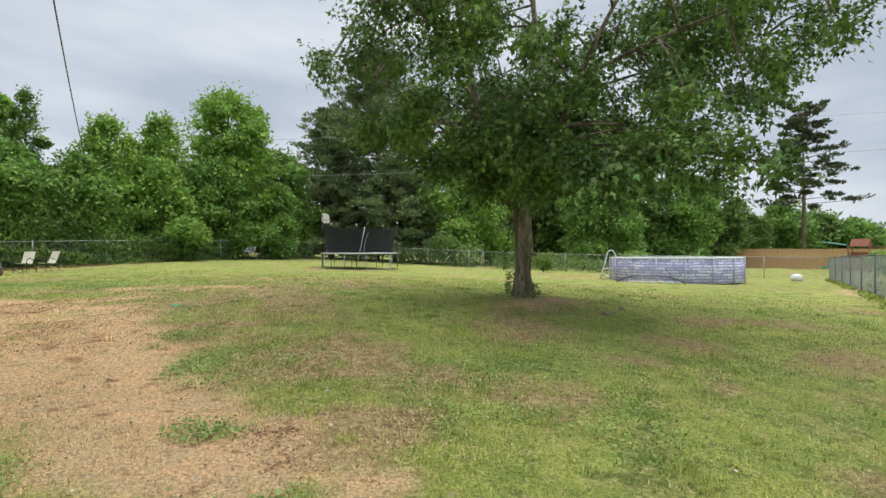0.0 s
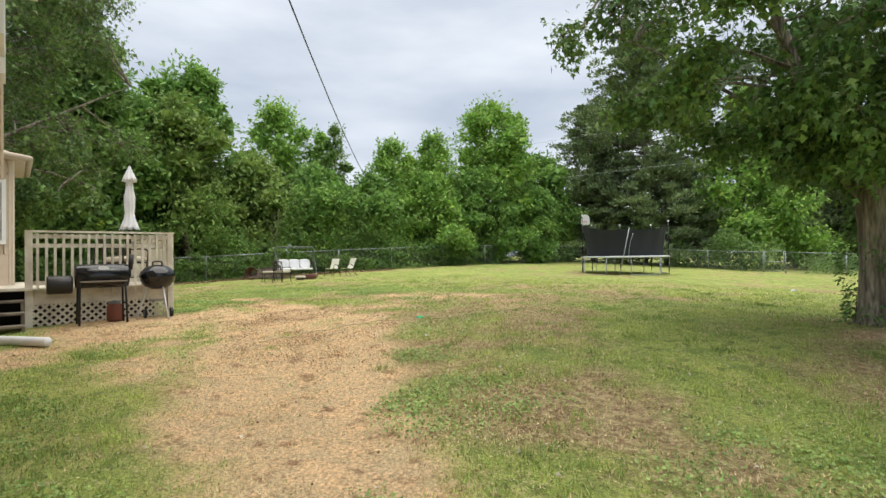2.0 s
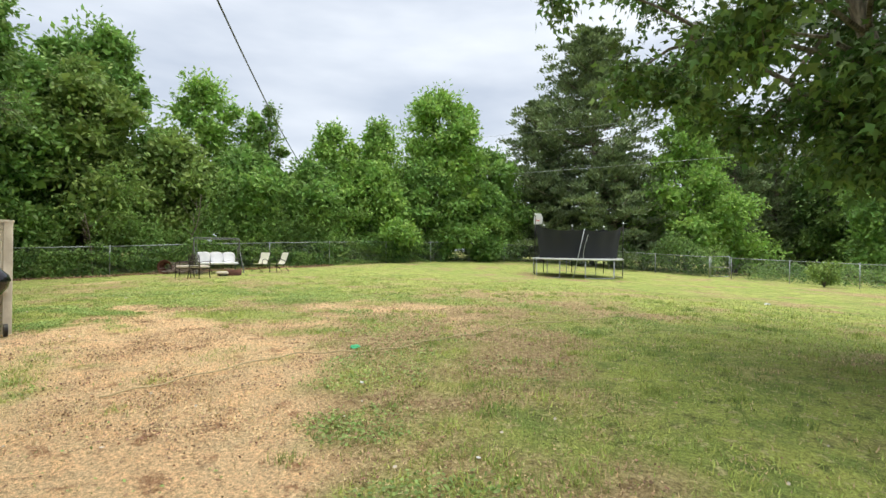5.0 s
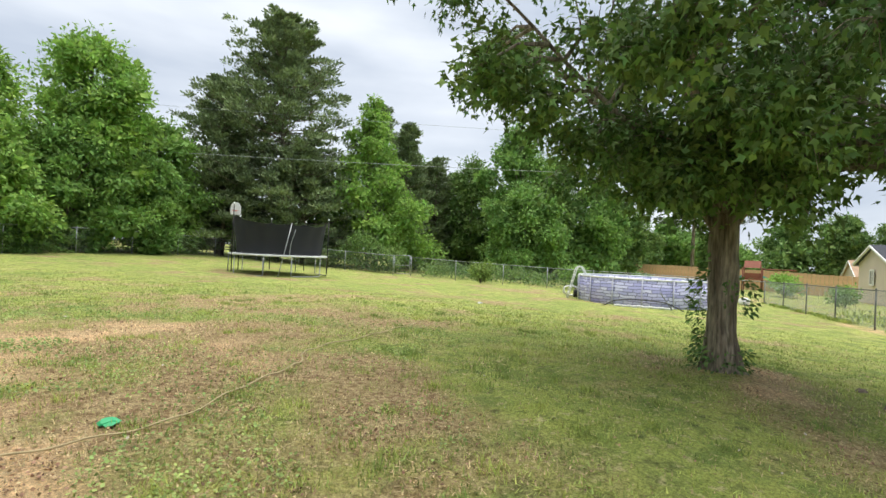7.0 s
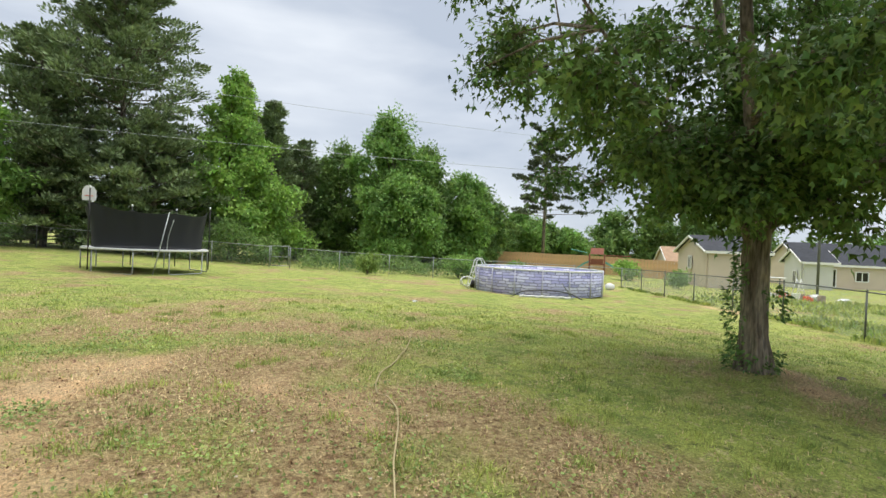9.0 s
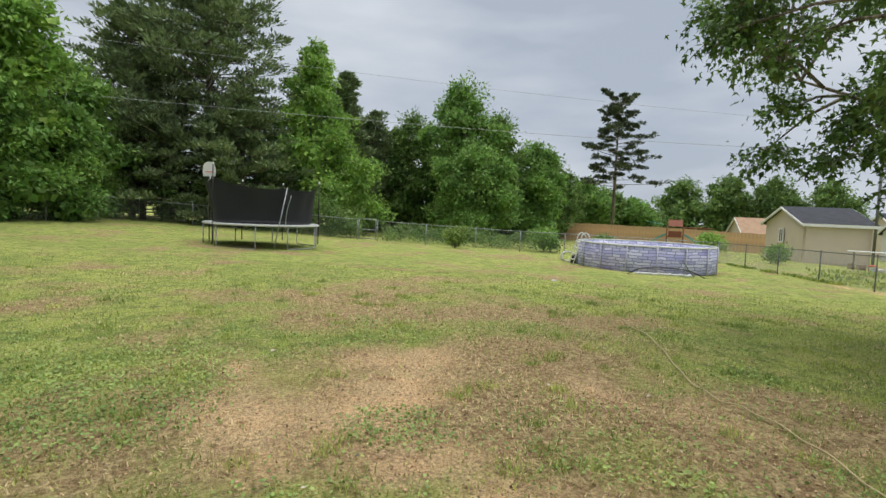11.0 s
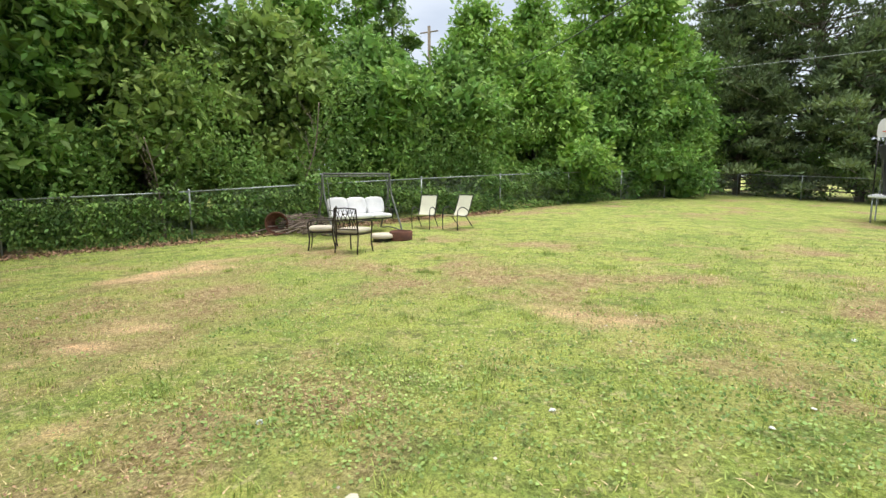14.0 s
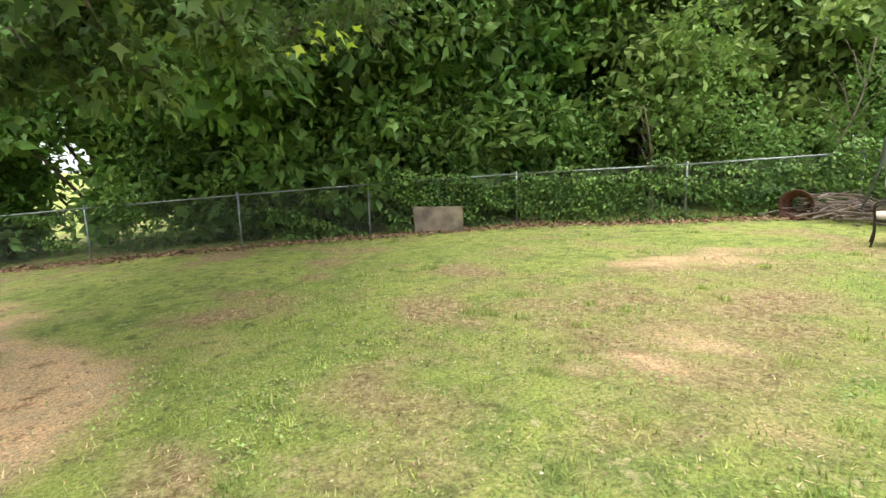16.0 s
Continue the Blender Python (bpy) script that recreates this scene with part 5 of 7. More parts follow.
bar("gutter", [(-5.27, 0.02, 3.55), (-6.02, 0.90, 3.55), (-8.5, 0.90, 3.55)], 0.05, M["soffit"], house)
bar("downspout", [(-2.70, 0.07, Z1), (-2.70, 0.07, 0.78), (-2.72, 0.16, 0.62)], 0.035, M["trim_tan"], house)
bar("faucet", [(-5.86, 0.22, 1.66), (-5.82, 0.38, 1.66), (-5.82, 0.40, 1.60)], 0.02, M["rust"], house)
bar("drain_stub", [(-5.82, 0.42, 1.60), (-5.82, 0.45, 1.38)], 0.02, M["white_plastic"], house)
hb("soffit_lamp", -3.55, -3.4, 0.1, 0.25, 2.86, 2.96, "black_metal", house, "small black porch lamp")

pipe = empty("drain_pipe", HX @ pose(0, 0, 0), "white corrugated drain pipe lying from the downspout over the grass", "pipe")
P0, P1 = HX.inverted() @ Vector((-8.75, 4.38, 0)), HX.inverted() @ Vector((-7.55, 4.85, 0))
bm = bmesh.new()
line, rr = [], []
for k in range(61):
    f = k / 60
    w = HX @ (P0.lerp(P1, f))
    z = gz(w.x, w.y) + 0.065 + 0.22 * max(0, 1 - f * 6)
    p = P0.lerp(P1, f)
    line.append((p.x, p.y + 0.05 * math.sin(f * 5), z))
    rr.append(0.055 + 0.006 * (k % 2))
tube(bm, line, rr, 10)
part("tube", bm, M["white_cloth"], pipe, smooth=True)

hose = empty("garden_hose", HX @ pose(1.10, 0.10, 0), "coiled black garden hose hung on the tan siding", "hose")
rnd = np.random.RandomState(3)
for k in range(12):
    w, h = rnd.uniform(0.17, 0.26), rnd.uniform(0.42, 0.54)
    dx, dy = rnd.uniform(-0.10, 0.10), 0.02 + 0.014 * k
    wobble, slip = rnd.uniform(-0.05, 0.05), rnd.uniform(0, 6)
    loop = [(dx + w * math.cos(q) + wobble * math.sin(2 * q), dy + 0.03 * math.sin(3 * q + slip), 1.30 - h + h * math.sin(q)) for q in [2 * math.pi * j / 28 for j in range(28)]]
    bar("hose_loop", loop, 0.013, M["hose"], hose, 6, closed=True)
bar("hose_end", smooth_line([(-0.3, 0.12, 1.2), (-0.42, 0.15, 0.95), (-0.5, 0.15, 0.7)], 6), 0.013, M["hose"], hose, 6)
bar("hose_end", smooth_line([(0.0, 0.12, 0.6), (-0.02, 0.2, 0.35), (0.0, 0.22, 0.14)], 6), 0.013, M["hose"], hose, 6)
bm = bmesh.new()
box(bm, (0, 0.0, 1.27), (0.26, 0.16, 0.05), bevel=0.02)
part("hanger", bm, M["black_metal"], hose)

# ---- deck ----
deck = empty("deck", HX, "low painted wooden deck with baluster rail, lattice skirt and steps", "deck")
DZ, DX0, DX1, DY0, DY1, RT = 1.2, -4.2, -8.0, 0.84, 2.86, 2.09
k = 0
x = DX1
while x < DX0 - 0.01:
    hb("deck_board", x, x + 0.135, DY0 - 0.8 if x < -4.9 else DY0 - 0.84, DY1, DZ - 0.03, DZ, "deck_wood", deck)
    x += 0.14
for a in ((DX1, DX0, DY1 - 0.04, DY1, 0), (DX0 - 0.04, DX0, DY0 + 0.05, DY1 - 0.04, 0)):
    hb("rim_joist", a[0], a[1], a[2], a[3], DZ - 0.27, DZ - 0.032, "deck_wood", deck)
for x, y in ((DX0, DY0), (DX0, DY1), (DX1, DY1), ((DX0 + DX1) / 2, DY1)):
    w = HX @ Vector((x, y, 0))
    hb("post", x - 0.05, x + 0.05, y - 0.05, y + 0.05, gz(w.x, w.y) - 0.1, RT + 0.03, "deck_wood", deck, bevel=0.006)
for z in (RT - 0.05, RT - 0.2, DZ + 0.09):
    hb("rail", DX0 - 0.015, DX0 + 0.025, DY0 + 0.05, DY1 - 0.05, z - 0.045, z + 0.02, "deck_wood", deck)
    hb("rail", DX1, DX0, DY1 - 0.02, DY1 + 0.02, z - 0.045, z + 0.02, "deck_wood", deck)
hb("rail_cap", DX0 - 0.06, DX0 + 0.06, DY0 - 0.05, DY1 + 0.06, RT, RT + 0.03, "deck_wood", deck)
hb("rail_cap", DX1, DX0 - 0.06, DY1 - 0.06, DY1 + 0.06, RT, RT + 0.03, "deck_wood", deck)
n_bal = 17
for k in range(n_bal):
    y = DY0 + 0.11 + (DY1 - DY0 - 0.22) * k / (n_bal - 1)
    hb("baluster", DX0 + 0.026, DX0 + 0.062, y - 0.018, y + 0.018, DZ - 0.12, RT - 0.02, "deck_wood", deck)
for k in range(28):
    x = DX1 + 0.1 + (DX0 - DX1 - 0.2) * k / 27
    hb("baluster", x - 0.018, x + 0.018, DY1 + 0.021, DY1 + 0.056, DZ - 0.12, RT - 0.02, "deck_wood", deck)
# black box added behind the lattice in place of the shade under the deck
hb("shade_block", DX1 + 0.1, DX0 - 0.35, DY0 - 0.7, DY1 - 0.2, 0.3, DZ - 0.05, "deck_shade", deck)
for s in (1, -1):
    bm = bmesh.new()
    y = DY0 - 0.3
    while y < DY1 + 0.4:
        z0, z1 = 0.5, DZ - 0.27
        ya, yb = (y, y + (z1 - z0)) if s > 0 else (y + (z1 - z0), y)
        lo_, hi_ = DY0 + 0.05, DY1 - 0.05
        pa, pb = Vector((0, ya, z0)), Vector((0, yb, z1))
        def clip(p, q):
            c = min(max(p.y, lo_), hi_)
            return p if c == p.y else p.lerp(q, (c - p.y) / (q.y - p.y))
        if max(ya, yb) > lo_ and min(ya, yb) < hi_:
            A, B = clip(pa, pb), clip(pb, pa)
            if (A - B).length > 0.05:
                d = (B - A).normalized()
                m = Matrix.Translation((DX0 - 0.03 + (0.006 if s > 0 else 0.013), 0, 0)) @ Matrix.Translation((A + B) / 2) @ Matrix.Rotation(math.atan2(d.z, d.y), 4, "X")
                box(bm, (0, 0, 0), (0.006, (B - A).length, 0.035), m)
        y += 0.115
    part("lattice", bm, M["deck_wood"], deck, "", kind="stuff")
for k in range(3):
    zt = 0.69 + 0.17 * k
    xf = DX0 + 0.26 * (3 - k)
    hb("stair_tread", xf - 0.27, xf, 0.02, DY0 - 0.06, zt - 0.035, zt, "old_wood", deck, bevel=0.005)
hb("stair_tread", DX0 - 0.02, DX0 + 0.04, 0.02, DY0 - 0.06, DZ - 0.045, DZ + 0.004, "old_wood", deck)
for y in (0.04, 0.42, 0.76):
    for k in range(3):
        hb("stair_stringer", DX0 + 0.26 * (2 - k), DX0 + 0.26 * (3 - k) - 0.03, y - 0.02, y + 0.02, 0.4, 0.655 + 0.17 * k, "old_wood", deck)

# umbrella
um = empty("patio_umbrella", HX @ pose(-6.0, 2.5, DZ), "closed white patio umbrella standing on the deck", "umbrella")
bar("pole", [(0, 0, 0), (0, 0, 2.33)], 0.022, M["black_metal"], um)
bm = bmesh.new()
prof = [(0.01, 2.37), (0.06, 2.28), (0.15, 2.12), (0.165, 2.06), (0.08, 2.05), (0.09, 1.9), (0.125, 1.75), (0.12, 1.55), (0.10, 1.42), (0.13, 1.3), (0.2, 1.12), (0.235, 1.06), (0.22, 1.07)]
lathe(bm, prof, 32)
for v in bm.verts:
    a = math.atan2(v.co.y, v.co.x)
    v.co.xy *= 0.72 * (1 + 0.16 * math.sin(8 * a + v.co.z * 2))
    v.co.z += 0.02 * math.sin(8 * a)
part("canopy", bm, M["white_cloth"], um, smooth=True)
bm = bmesh.new()
lathe(bm, [(0.001, 0.1), (0.05, 0.1), (0.2, 0.06), (0.22, 0)], 20)
part("base", bm, M["black_metal"], um, smooth=True)

# kettle grill
kp = HX @ Vector((-3.7, 2.56, 0))
kettle = empty("kettle_grill", pose(kp.x, kp.y, gz(kp.x, kp.y), 0, 0, -21.7), "round black kettle grill on bright metal legs beside the deck", "grill")
bm = bmesh.new()
lathe(bm, [(0.001, 0.5), (0.1, 0.51), (0.2, 0.56), (0.26, 0.65), (0.275, 0.72)], 32)
part("bowl", bm, M["enamel"], kettle, smooth=True)
bm = bmesh.new()
lathe(bm, [(0.282, 0.715), (0.285, 0.735), (0.26, 0.80), (0.18, 0.88), (0.08, 0.915), (0.001, 0.92)], 32)
part("lid", bm, M["enamel"], kettle, smooth=True)
bar("lid_handle", smooth_line([(0, -0.07, 0.9), (0, -0.06, 0.97), (0, 0.06, 0.97), (0, 0.07, 0.9)], 4), 0.013, M["black_metal"], kettle)
for a in (20, 140, 260):
    c, s = math.cos(radians(a)), math.sin(radians(a))
    bar("leg", [(0.15 * c, 0.15 * s, 0.56), (0.31 * c, 0.31 * s, 0.0)], 0.015, M["aluminium"], kettle)
bm = bmesh.new()
lathe(bm, [(0.001, 0.3), (0.12, 0.3), (0.13, 0.33)], 20)
part("ash_pan", bm, M["galv"], kettle, smooth=True)
for y in (0.26, -0.15):
    bm = bmesh.new()
    lathe(bm, [(0.001, -0.02), (0.08, -0.02), (0.08, 0.02), (0.001, 0.02)], 16, Matrix.Translation((-0.22, y, 0.08)) @ Matrix.Rotation(radians(90), 4, "X"))
    part("wheel", bm, M["black_metal"], kettle)

# barrel smoker
sp = HX @ Vector((-3.62, 1.7, 0))
smoker = empty("barrel_smoker", pose(sp.x, sp.y, gz(sp.x, sp.y), 0, 0, 68.3), "black barrel smoker grill with a side firebox", "grill")
cyl = lambda r, h: [(0.001, -h / 2), (r * 0.93, -h / 2), (r, -h / 2 + 0.02), (r, h / 2 - 0.02), (r * 0.93, h / 2), (0.001, h / 2)]
lying = Matrix.Rotation(radians(90), 4, "Y")
bm = bmesh.new()
lathe(bm, cyl(0.19, 0.72), 28, Matrix.Translation((0.05, 0, 0.76)) @ lying)
part("barrel", bm, M["enamel"], smoker, smooth=True)
bm = bmesh.new()
lathe(bm, cyl(0.14, 0.32), 24, Matrix.Translation((-0.5, 0, 0.64)) @ lying)
part("firebox", bm, M["black_metal"], smoker, smooth=True)
bar("lid_handle", [(-0.16, -0.21, 0.86), (0.26, -0.21, 0.86)], 0.012, M["galv"], smoker)
bm = bmesh.new()
box(bm, (0.05, -0.185, 0.89), (0.13, 0.008, 0.05))
part("badge", bm, M["white_plastic"], smoker)
for x in (-0.27, 0.37):
    for y in (-0.15, 0.15):
        bar("leg", [(x * 0.95, y, 0.66), (x, y * 1.3, 0.0)], 0.016, M["black_metal"], smoker)
bm = bmesh.new()
box(bm, (0.05, -0.26, 0.68), (0.62, 0.16, 0.02))
part("front_shelf", bm, M["old_wood"], smoker)
bar("chimney", [(0.44, 0, 0.85), (0.46, 0, 1.1)], 0.035, M["black_metal"], smoker)

jp = HX @ Vector((-3.85, 1.95, 0))
jar = empty("metal_canister", pose(jp.x, jp.y, gz(jp.x, jp.y)), "small red-brown canister with a lid under the smoker", "canister")
bm = bmesh.new()
lathe(bm, [(0.001, 0), (0.1, 0), (0.115, 0.03), (0.115, 0.24), (0.09, 0.29)], 20)
part("body", bm, M["terracotta"], jar, smooth=True)
bm = bmesh.new()
lathe(bm, [(0.09, 0.29), (0.08, 0.33), (0.001, 0.35)], 20)
part("lid", bm, M["galv_dark"], jar, smooth=True)


# ---- seats ----
def cushion(bm, c, s, m=None, puff=0.3):
    """A stuffed cushion."""
    made = bmesh.ops.create_cube(bm, size=1.0)["verts"]
    edges = list({e for v in made for e in v.link_edges})
    bmesh.ops.subdivide_edges(bm, edges=edges, cuts=6, use_grid_fill=True)
    fresh = [v for v in bm.verts if not v.tag]
    for v in fresh:
        v.tag = True
        x, y, z = v.co * 2
        k = 1 - puff * (x * x) ** 2 * 0.5 - puff * (y * y) ** 2 * 0.5
        edge = 1 - 0.09 * (abs(z) ** 2) * 1
        p = Vector((x * edge, y * edge, z * k))
        v.co = (m or Matrix()) @ (Vector(c) + Vector((p.x * s[0] / 2, p.y * s[1] / 2, p.z * s[2] / 2)))


swing = empty("porch_swing", pose(-18.85, 20.5, gz(-18.85, 20.5), 0, 0, 62), "grey metal garden swing frame with white cushions", "swing")
SW, ST = 0.95, 1.52
bar("top_bar", [(-SW, 0, ST), (SW, 0, ST)], 0.026, M["galv_dark"], swing)
bar("canopy_bar", [(-SW, -0.06, ST - 0.06), (SW, -0.06, ST - 0.06)], 0.014, M["galv_dark"], swing)
for s in (-1, 1):
    bar("front_leg", smooth_line([(SW * s, 0, ST), (SW * s, -0.08, 1.0), (SW * s, -0.3, 0.6), (SW * s * 1.02, -0.62, 0.0)], 6), 0.024, M["galv_dark"], swing)
    bar("rear_leg", smooth_line([(SW * s, 0, ST), (SW * s, 0.1, 1.0), (SW * s, 0.3, 0.6), (SW * s * 1.02, 0.62, 0.0)], 6), 0.024, M["galv_dark"], swing)
    bar("foot_bar", smooth_line([(SW * s * 1.02, -0.62, 0.02), (SW * s, 0, 0.08), (SW * s * 1.02, 0.62, 0.02)], 6), 0.018, M["galv_dark"], swing)
    bar("hanger", [(SW * s * 0.88, 0, ST - 0.02), (SW * s * 0.88, -0.2, 0.5)], 0.009, M["galv_dark"], swing)
    bar("arm", smooth_line([(SW * s * 0.86, -0.35, 0.35), (SW * s * 0.86, -0.36, 0.58), (SW * s * 0.86, 0.12, 0.62)], 5), 0.014, M["black_metal"], swing)
bm = bmesh.new()
box(bm, (0, -0.12, 0.36), (1.6, 0.5, 0.03), bevel=0.01)
part("seat_base", bm, M["black_metal"], swing)
for k in (-1, 0, 1):
    bm = bmesh.new()
    cushion(bm, (0.53 * k, -0.14, 0.43), (0.53, 0.5, 0.12))
    part("seat_cushion", bm, M["white_cloth"], swing, smooth=True)
    bm = bmesh.new()
    cushion(bm, (0, 0, 0), (0.53, 0.13, 0.48), Matrix.Translation((0.53 * k, 0.12, 0.68)) @ Matrix.Rotation(radians(-16 - 5 * k), 4, "X"))
    part("back_cushion", bm, M["white_cloth"], swing, smooth=True)


def sling_chair(x, y, turn):
    c = empty("sling_chair", pose(x, y, gz(x, y), 0, 0, turn) @ Matrix.Scale(0.93, 4), "cream sling chair with a black metal frame on the lawn", "chair", "sling chairs beside the fire ring")
    seat = [(-0.0, -0.26, 0.42), (0.0, 0.0, 0.385), (0, 0.22, 0.40)]
    bm = bmesh.new()
    prof = smooth_line([(0, -0.27, 0.43), (0, -0.1, 0.395), (0, 0.16, 0.39)], 4)
    back = smooth_line([(0, 0.16, 0.39), (0, 0.27, 0.55), (0, 0.44, 0.95)], 4)
    for nm, ln in (("seat", prof), ("backrest", back)):
        bm = bmesh.new()
        for a, b in zip(ln, ln[1:]):
            q = [bm.verts.new((s, v.y, v.z + dz)) for v in (a, b) for s in (-0.24, 0.24) for dz in (0, -0.012)]
            for f in ((0, 2, 6, 4), (1, 5, 7, 3), (0, 1, 3, 2), (4, 6, 7, 5), (0, 4, 5, 1), (2, 3, 7, 6)):
                bm.faces.new([q[i] for i in f])
        bmesh.ops.remove_doubles(bm, verts=bm.verts[:], dist=0.001)
        part(nm, bm, M["cream_mesh"], c)
    for s in (-0.26, 0.26):
        bar("side_frame", smooth_line([(s, -0.28, 0.43), (s, -0.1, 0.395), (s, 0.16, 0.39), (s, 0.28, 0.56), (s, 0.45, 0.97)], 4), 0.013, M["black_metal"], c)
        bar("front_leg", smooth_line([(s * 1.06, -0.27, 0.0), (s * 1.06, -0.28, 0.4), (s * 1.06, -0.22, 0.58), (s * 1.06, -0.05, 0.64), (s * 1.06, 0.12, 0.58), (s * 1.06, 0.24, 0.5)], 5), 0.013, M["black_metal"], c)
        bar("rear_leg", [(s * 1.04, 0.08, 0.40), (s * 1.04, 0.46, 0.0)], 0.013, M["black_metal"], c)
    bar("head_bar", [(-0.26, 0.45, 0.97), (0.26, 0.45, 0.97)], 0.012, M["black_metal"], c)
    return c


def patio_chair(x, y, turn):
    c = empty("patio_chair", pose(x, y, gz(x, y), 0, 0, turn), "dark bronze metal patio chair with a beige seat cushion", "chair", "bronze patio chairs beside the swing")
    for s in (-0.25, 0.25):
        bar("front_leg", smooth_line([(s * 1.05, -0.27, 0), (s, -0.24, 0.2), (s, -0.25, 0.4)], 4), 0.015, M["bronze_metal"], c)
        bar("rear_leg", smooth_line([(s * 1.05, 0.30, 0), (s, 0.24, 0.4), (s, 0.30, 0.88)], 5), 0.015, M["bronze_metal"], c)
        bar("arm", smooth_line([(s, -0.25, 0.38), (s * 1.08, -0.24, 0.6), (s * 1.08, 0.0, 0.64), (s, 0.26, 0.62)], 5), 0.014, M["bronze_metal"], c)
    bm = bmesh.new()
    box(bm, (0, 0, 0.38), (0.5, 0.5, 0.03), bevel=0.008)
    part("seat_frame", bm, M["bronze_metal"], c)
    bm = bmesh.new()
    cushion(bm, (0, -0.01, 0.445), (0.5, 0.5, 0.11))
    part("seat_cushion", bm, M["cream_cushion"], c, "beige stuffed seat cushion", True)
    bm = bmesh.new()
    tube(bm, [(-0.25, 0.30, 0.88), (0, 0.31, 0.9), (0.25, 0.30, 0.88)], 0.013, 6)
    tube(bm, [(-0.24, 0.25, 0.48), (0.24, 0.25, 0.48)], 0.011, 6)
    for a in range(-2, 3):
        for s in (-1, 1):
            x0, x1 = 0.11 * a - 0.09 * s, 0.11 * a + 0.09 * s
            x0, x1 = max(-0.24, min(0.24, x0)), max(-0.24, min(0.24, x1))
            tube(bm, [(x0, 0.255, 0.5), (x1, 0.30, 0.87)], 0.007, 4)
    tube(bm, [(0.1 * math.cos(q), 0.275 + 0.012 * math.sin(q), 0.68 + 0.1 * math.sin(q)) for q in [2 * math.pi * j / 14 for j in range(14)]], 0.007, 4, True)
    part("backrest", bm, M["bronze_metal"], c, "open lattice back of dark metal bars")
    return c


sling_chair(-17.6, 21.8, 8)
sling_chair(-16.62, 21.8, -14)
patio_chair(-17.96, 18.04, -55)
patio_chair(-16.91, 17.78, 184)
cp = HX @ Vector((-4.85, 2.25, 0))
patio_chair(cp.x, cp.y, 100).location.z = DZ
table = empty("patio_table", HX @ pose(-6.0, 2.3, DZ), "small white patio table behind the deck rail", "table")
table.location = (HX @ Vector((-6.0, 2.1, DZ)))
bm = bmesh.new()
lathe(bm, [(0.001, 0.70), (0.42, 0.70), (0.43, 0.715), (0.42, 0.73), (0.001, 0.73)], 28)
part("tabletop", bm, M["white_plastic"], table)
for a in range(4):
    c, s = math.cos(a * math.pi / 2 + 0.8), math.sin(a * math.pi / 2 + 0.8)
    bar("leg", [(0.34 * c, 0.34 * s, 0.7), (0.38 * c, 0.38 * s, 0)], 0.015, M["black_metal"], table)

fx, fy = -16.94, 19.57
ring_ob = empty("fire_ring", pose(fx, fy, gz(fx, fy)), "low rusted steel fire ring on the grass", "fire pit")
bm = bmesh.new()
lathe(bm, [(0.26, 0.0), (0.27, 0.2), (0.25, 0.21), (0.24, 0.2), (0.23, 0.03), (0.001, 0.03)], 32)
part("ring", bm, M["rust"], ring_ob, smooth=True)
slab = tagged(new("stone_slab"), "round pale stone slab on short dark supports beside the fire ring", "stone")
slab.matrix_world = pose(-17.28, 19.32, gz(-17.28, 19.32)) @ Matrix.Scale(0.8, 4)
bm = bmesh.new()
lathe(bm, [(0.001, 0.1), (0.34, 0.1), (0.36, 0.13), (0.35, 0.2), (0.3, 0.22), (0.001, 0.22)], 28)
part("top", bm, M["cream_cushion"], slab, smooth=True)
bm = bmesh.new()
lathe(bm, [(0.28, 0), (0.28, 0.1)], 16)
part("support", bm, M["black_metal"], slab)

rnd = np.random.RandomState(31)
pile = empty("brush_pile", pose(-20.3, 20.0, gz(-20.3, 20.0)), "pile of dry grey cut branches beside the ivy fence", "brush pile")
bm = bmesh.new()
for k in range(110):
    a = rnd.uniform(-0.6, 0.6) + (0 if rnd.rand() < 0.7 else 1.4)
    L = rnd.uniform(0.5, 1.3)
    c = Vector((rnd.normal(0.2, 0.45), rnd.normal(0, 0.28), 0))
    c.z = max(0.04, 0.42 * math.exp(-(c.x**2) / 0.5 - c.y**2 / 0.2) * rnd.uniform(0.2, 1.2) + 0.04)
    d = Vector((math.cos(a), math.sin(a), rnd.uniform(-0.12, 0.25)))
    mid = c + Vector(rnd.normal(0, 0.05, 3))
    tube(bm, [c - d * L / 2 + Vector((0, 0, 0.02)), mid, c + d * L / 2], [0.018, 0.014, 0.005], 5)
part("tangle", bm, M["stick"], pile, kind="stuff")
roll = empty("wire_roll", pose(-20.75, 19.55, gz(-20.75, 19.55), 0, 0, 120), "rusty round roll of old wire beside the brush pile", "wire roll")
bm = bmesh.new()
for k in range(26):
    r = 0.3 - 0.006 * k
    tube(bm, [(rnd.uniform(-0.02, 0.02) + 0.4 * (k / 26 - 0.5), r * math.cos(q), 0.31 + r * math.sin(q)) for q in [2 * math.pi * j / 24 for j in range(24)]], 0.012, 5, True)
part("coil", bm, M["rust"], roll, kind="stuff")

ply = empty("plywood_board", pose(-24.45, 12.95, gz(-24.45, 12.95) - 0.02, 0, 0, 60), "weathered plywood board leaning on the ivy fence", "board")
bm = bmesh.new()
box(bm, (0, 0, 0.32), (1.2, 0.02, 0.66), Matrix.Rotation(radians(8), 4, "X"), bevel=0.003)
part("sheet", bm, M["board"], ply)


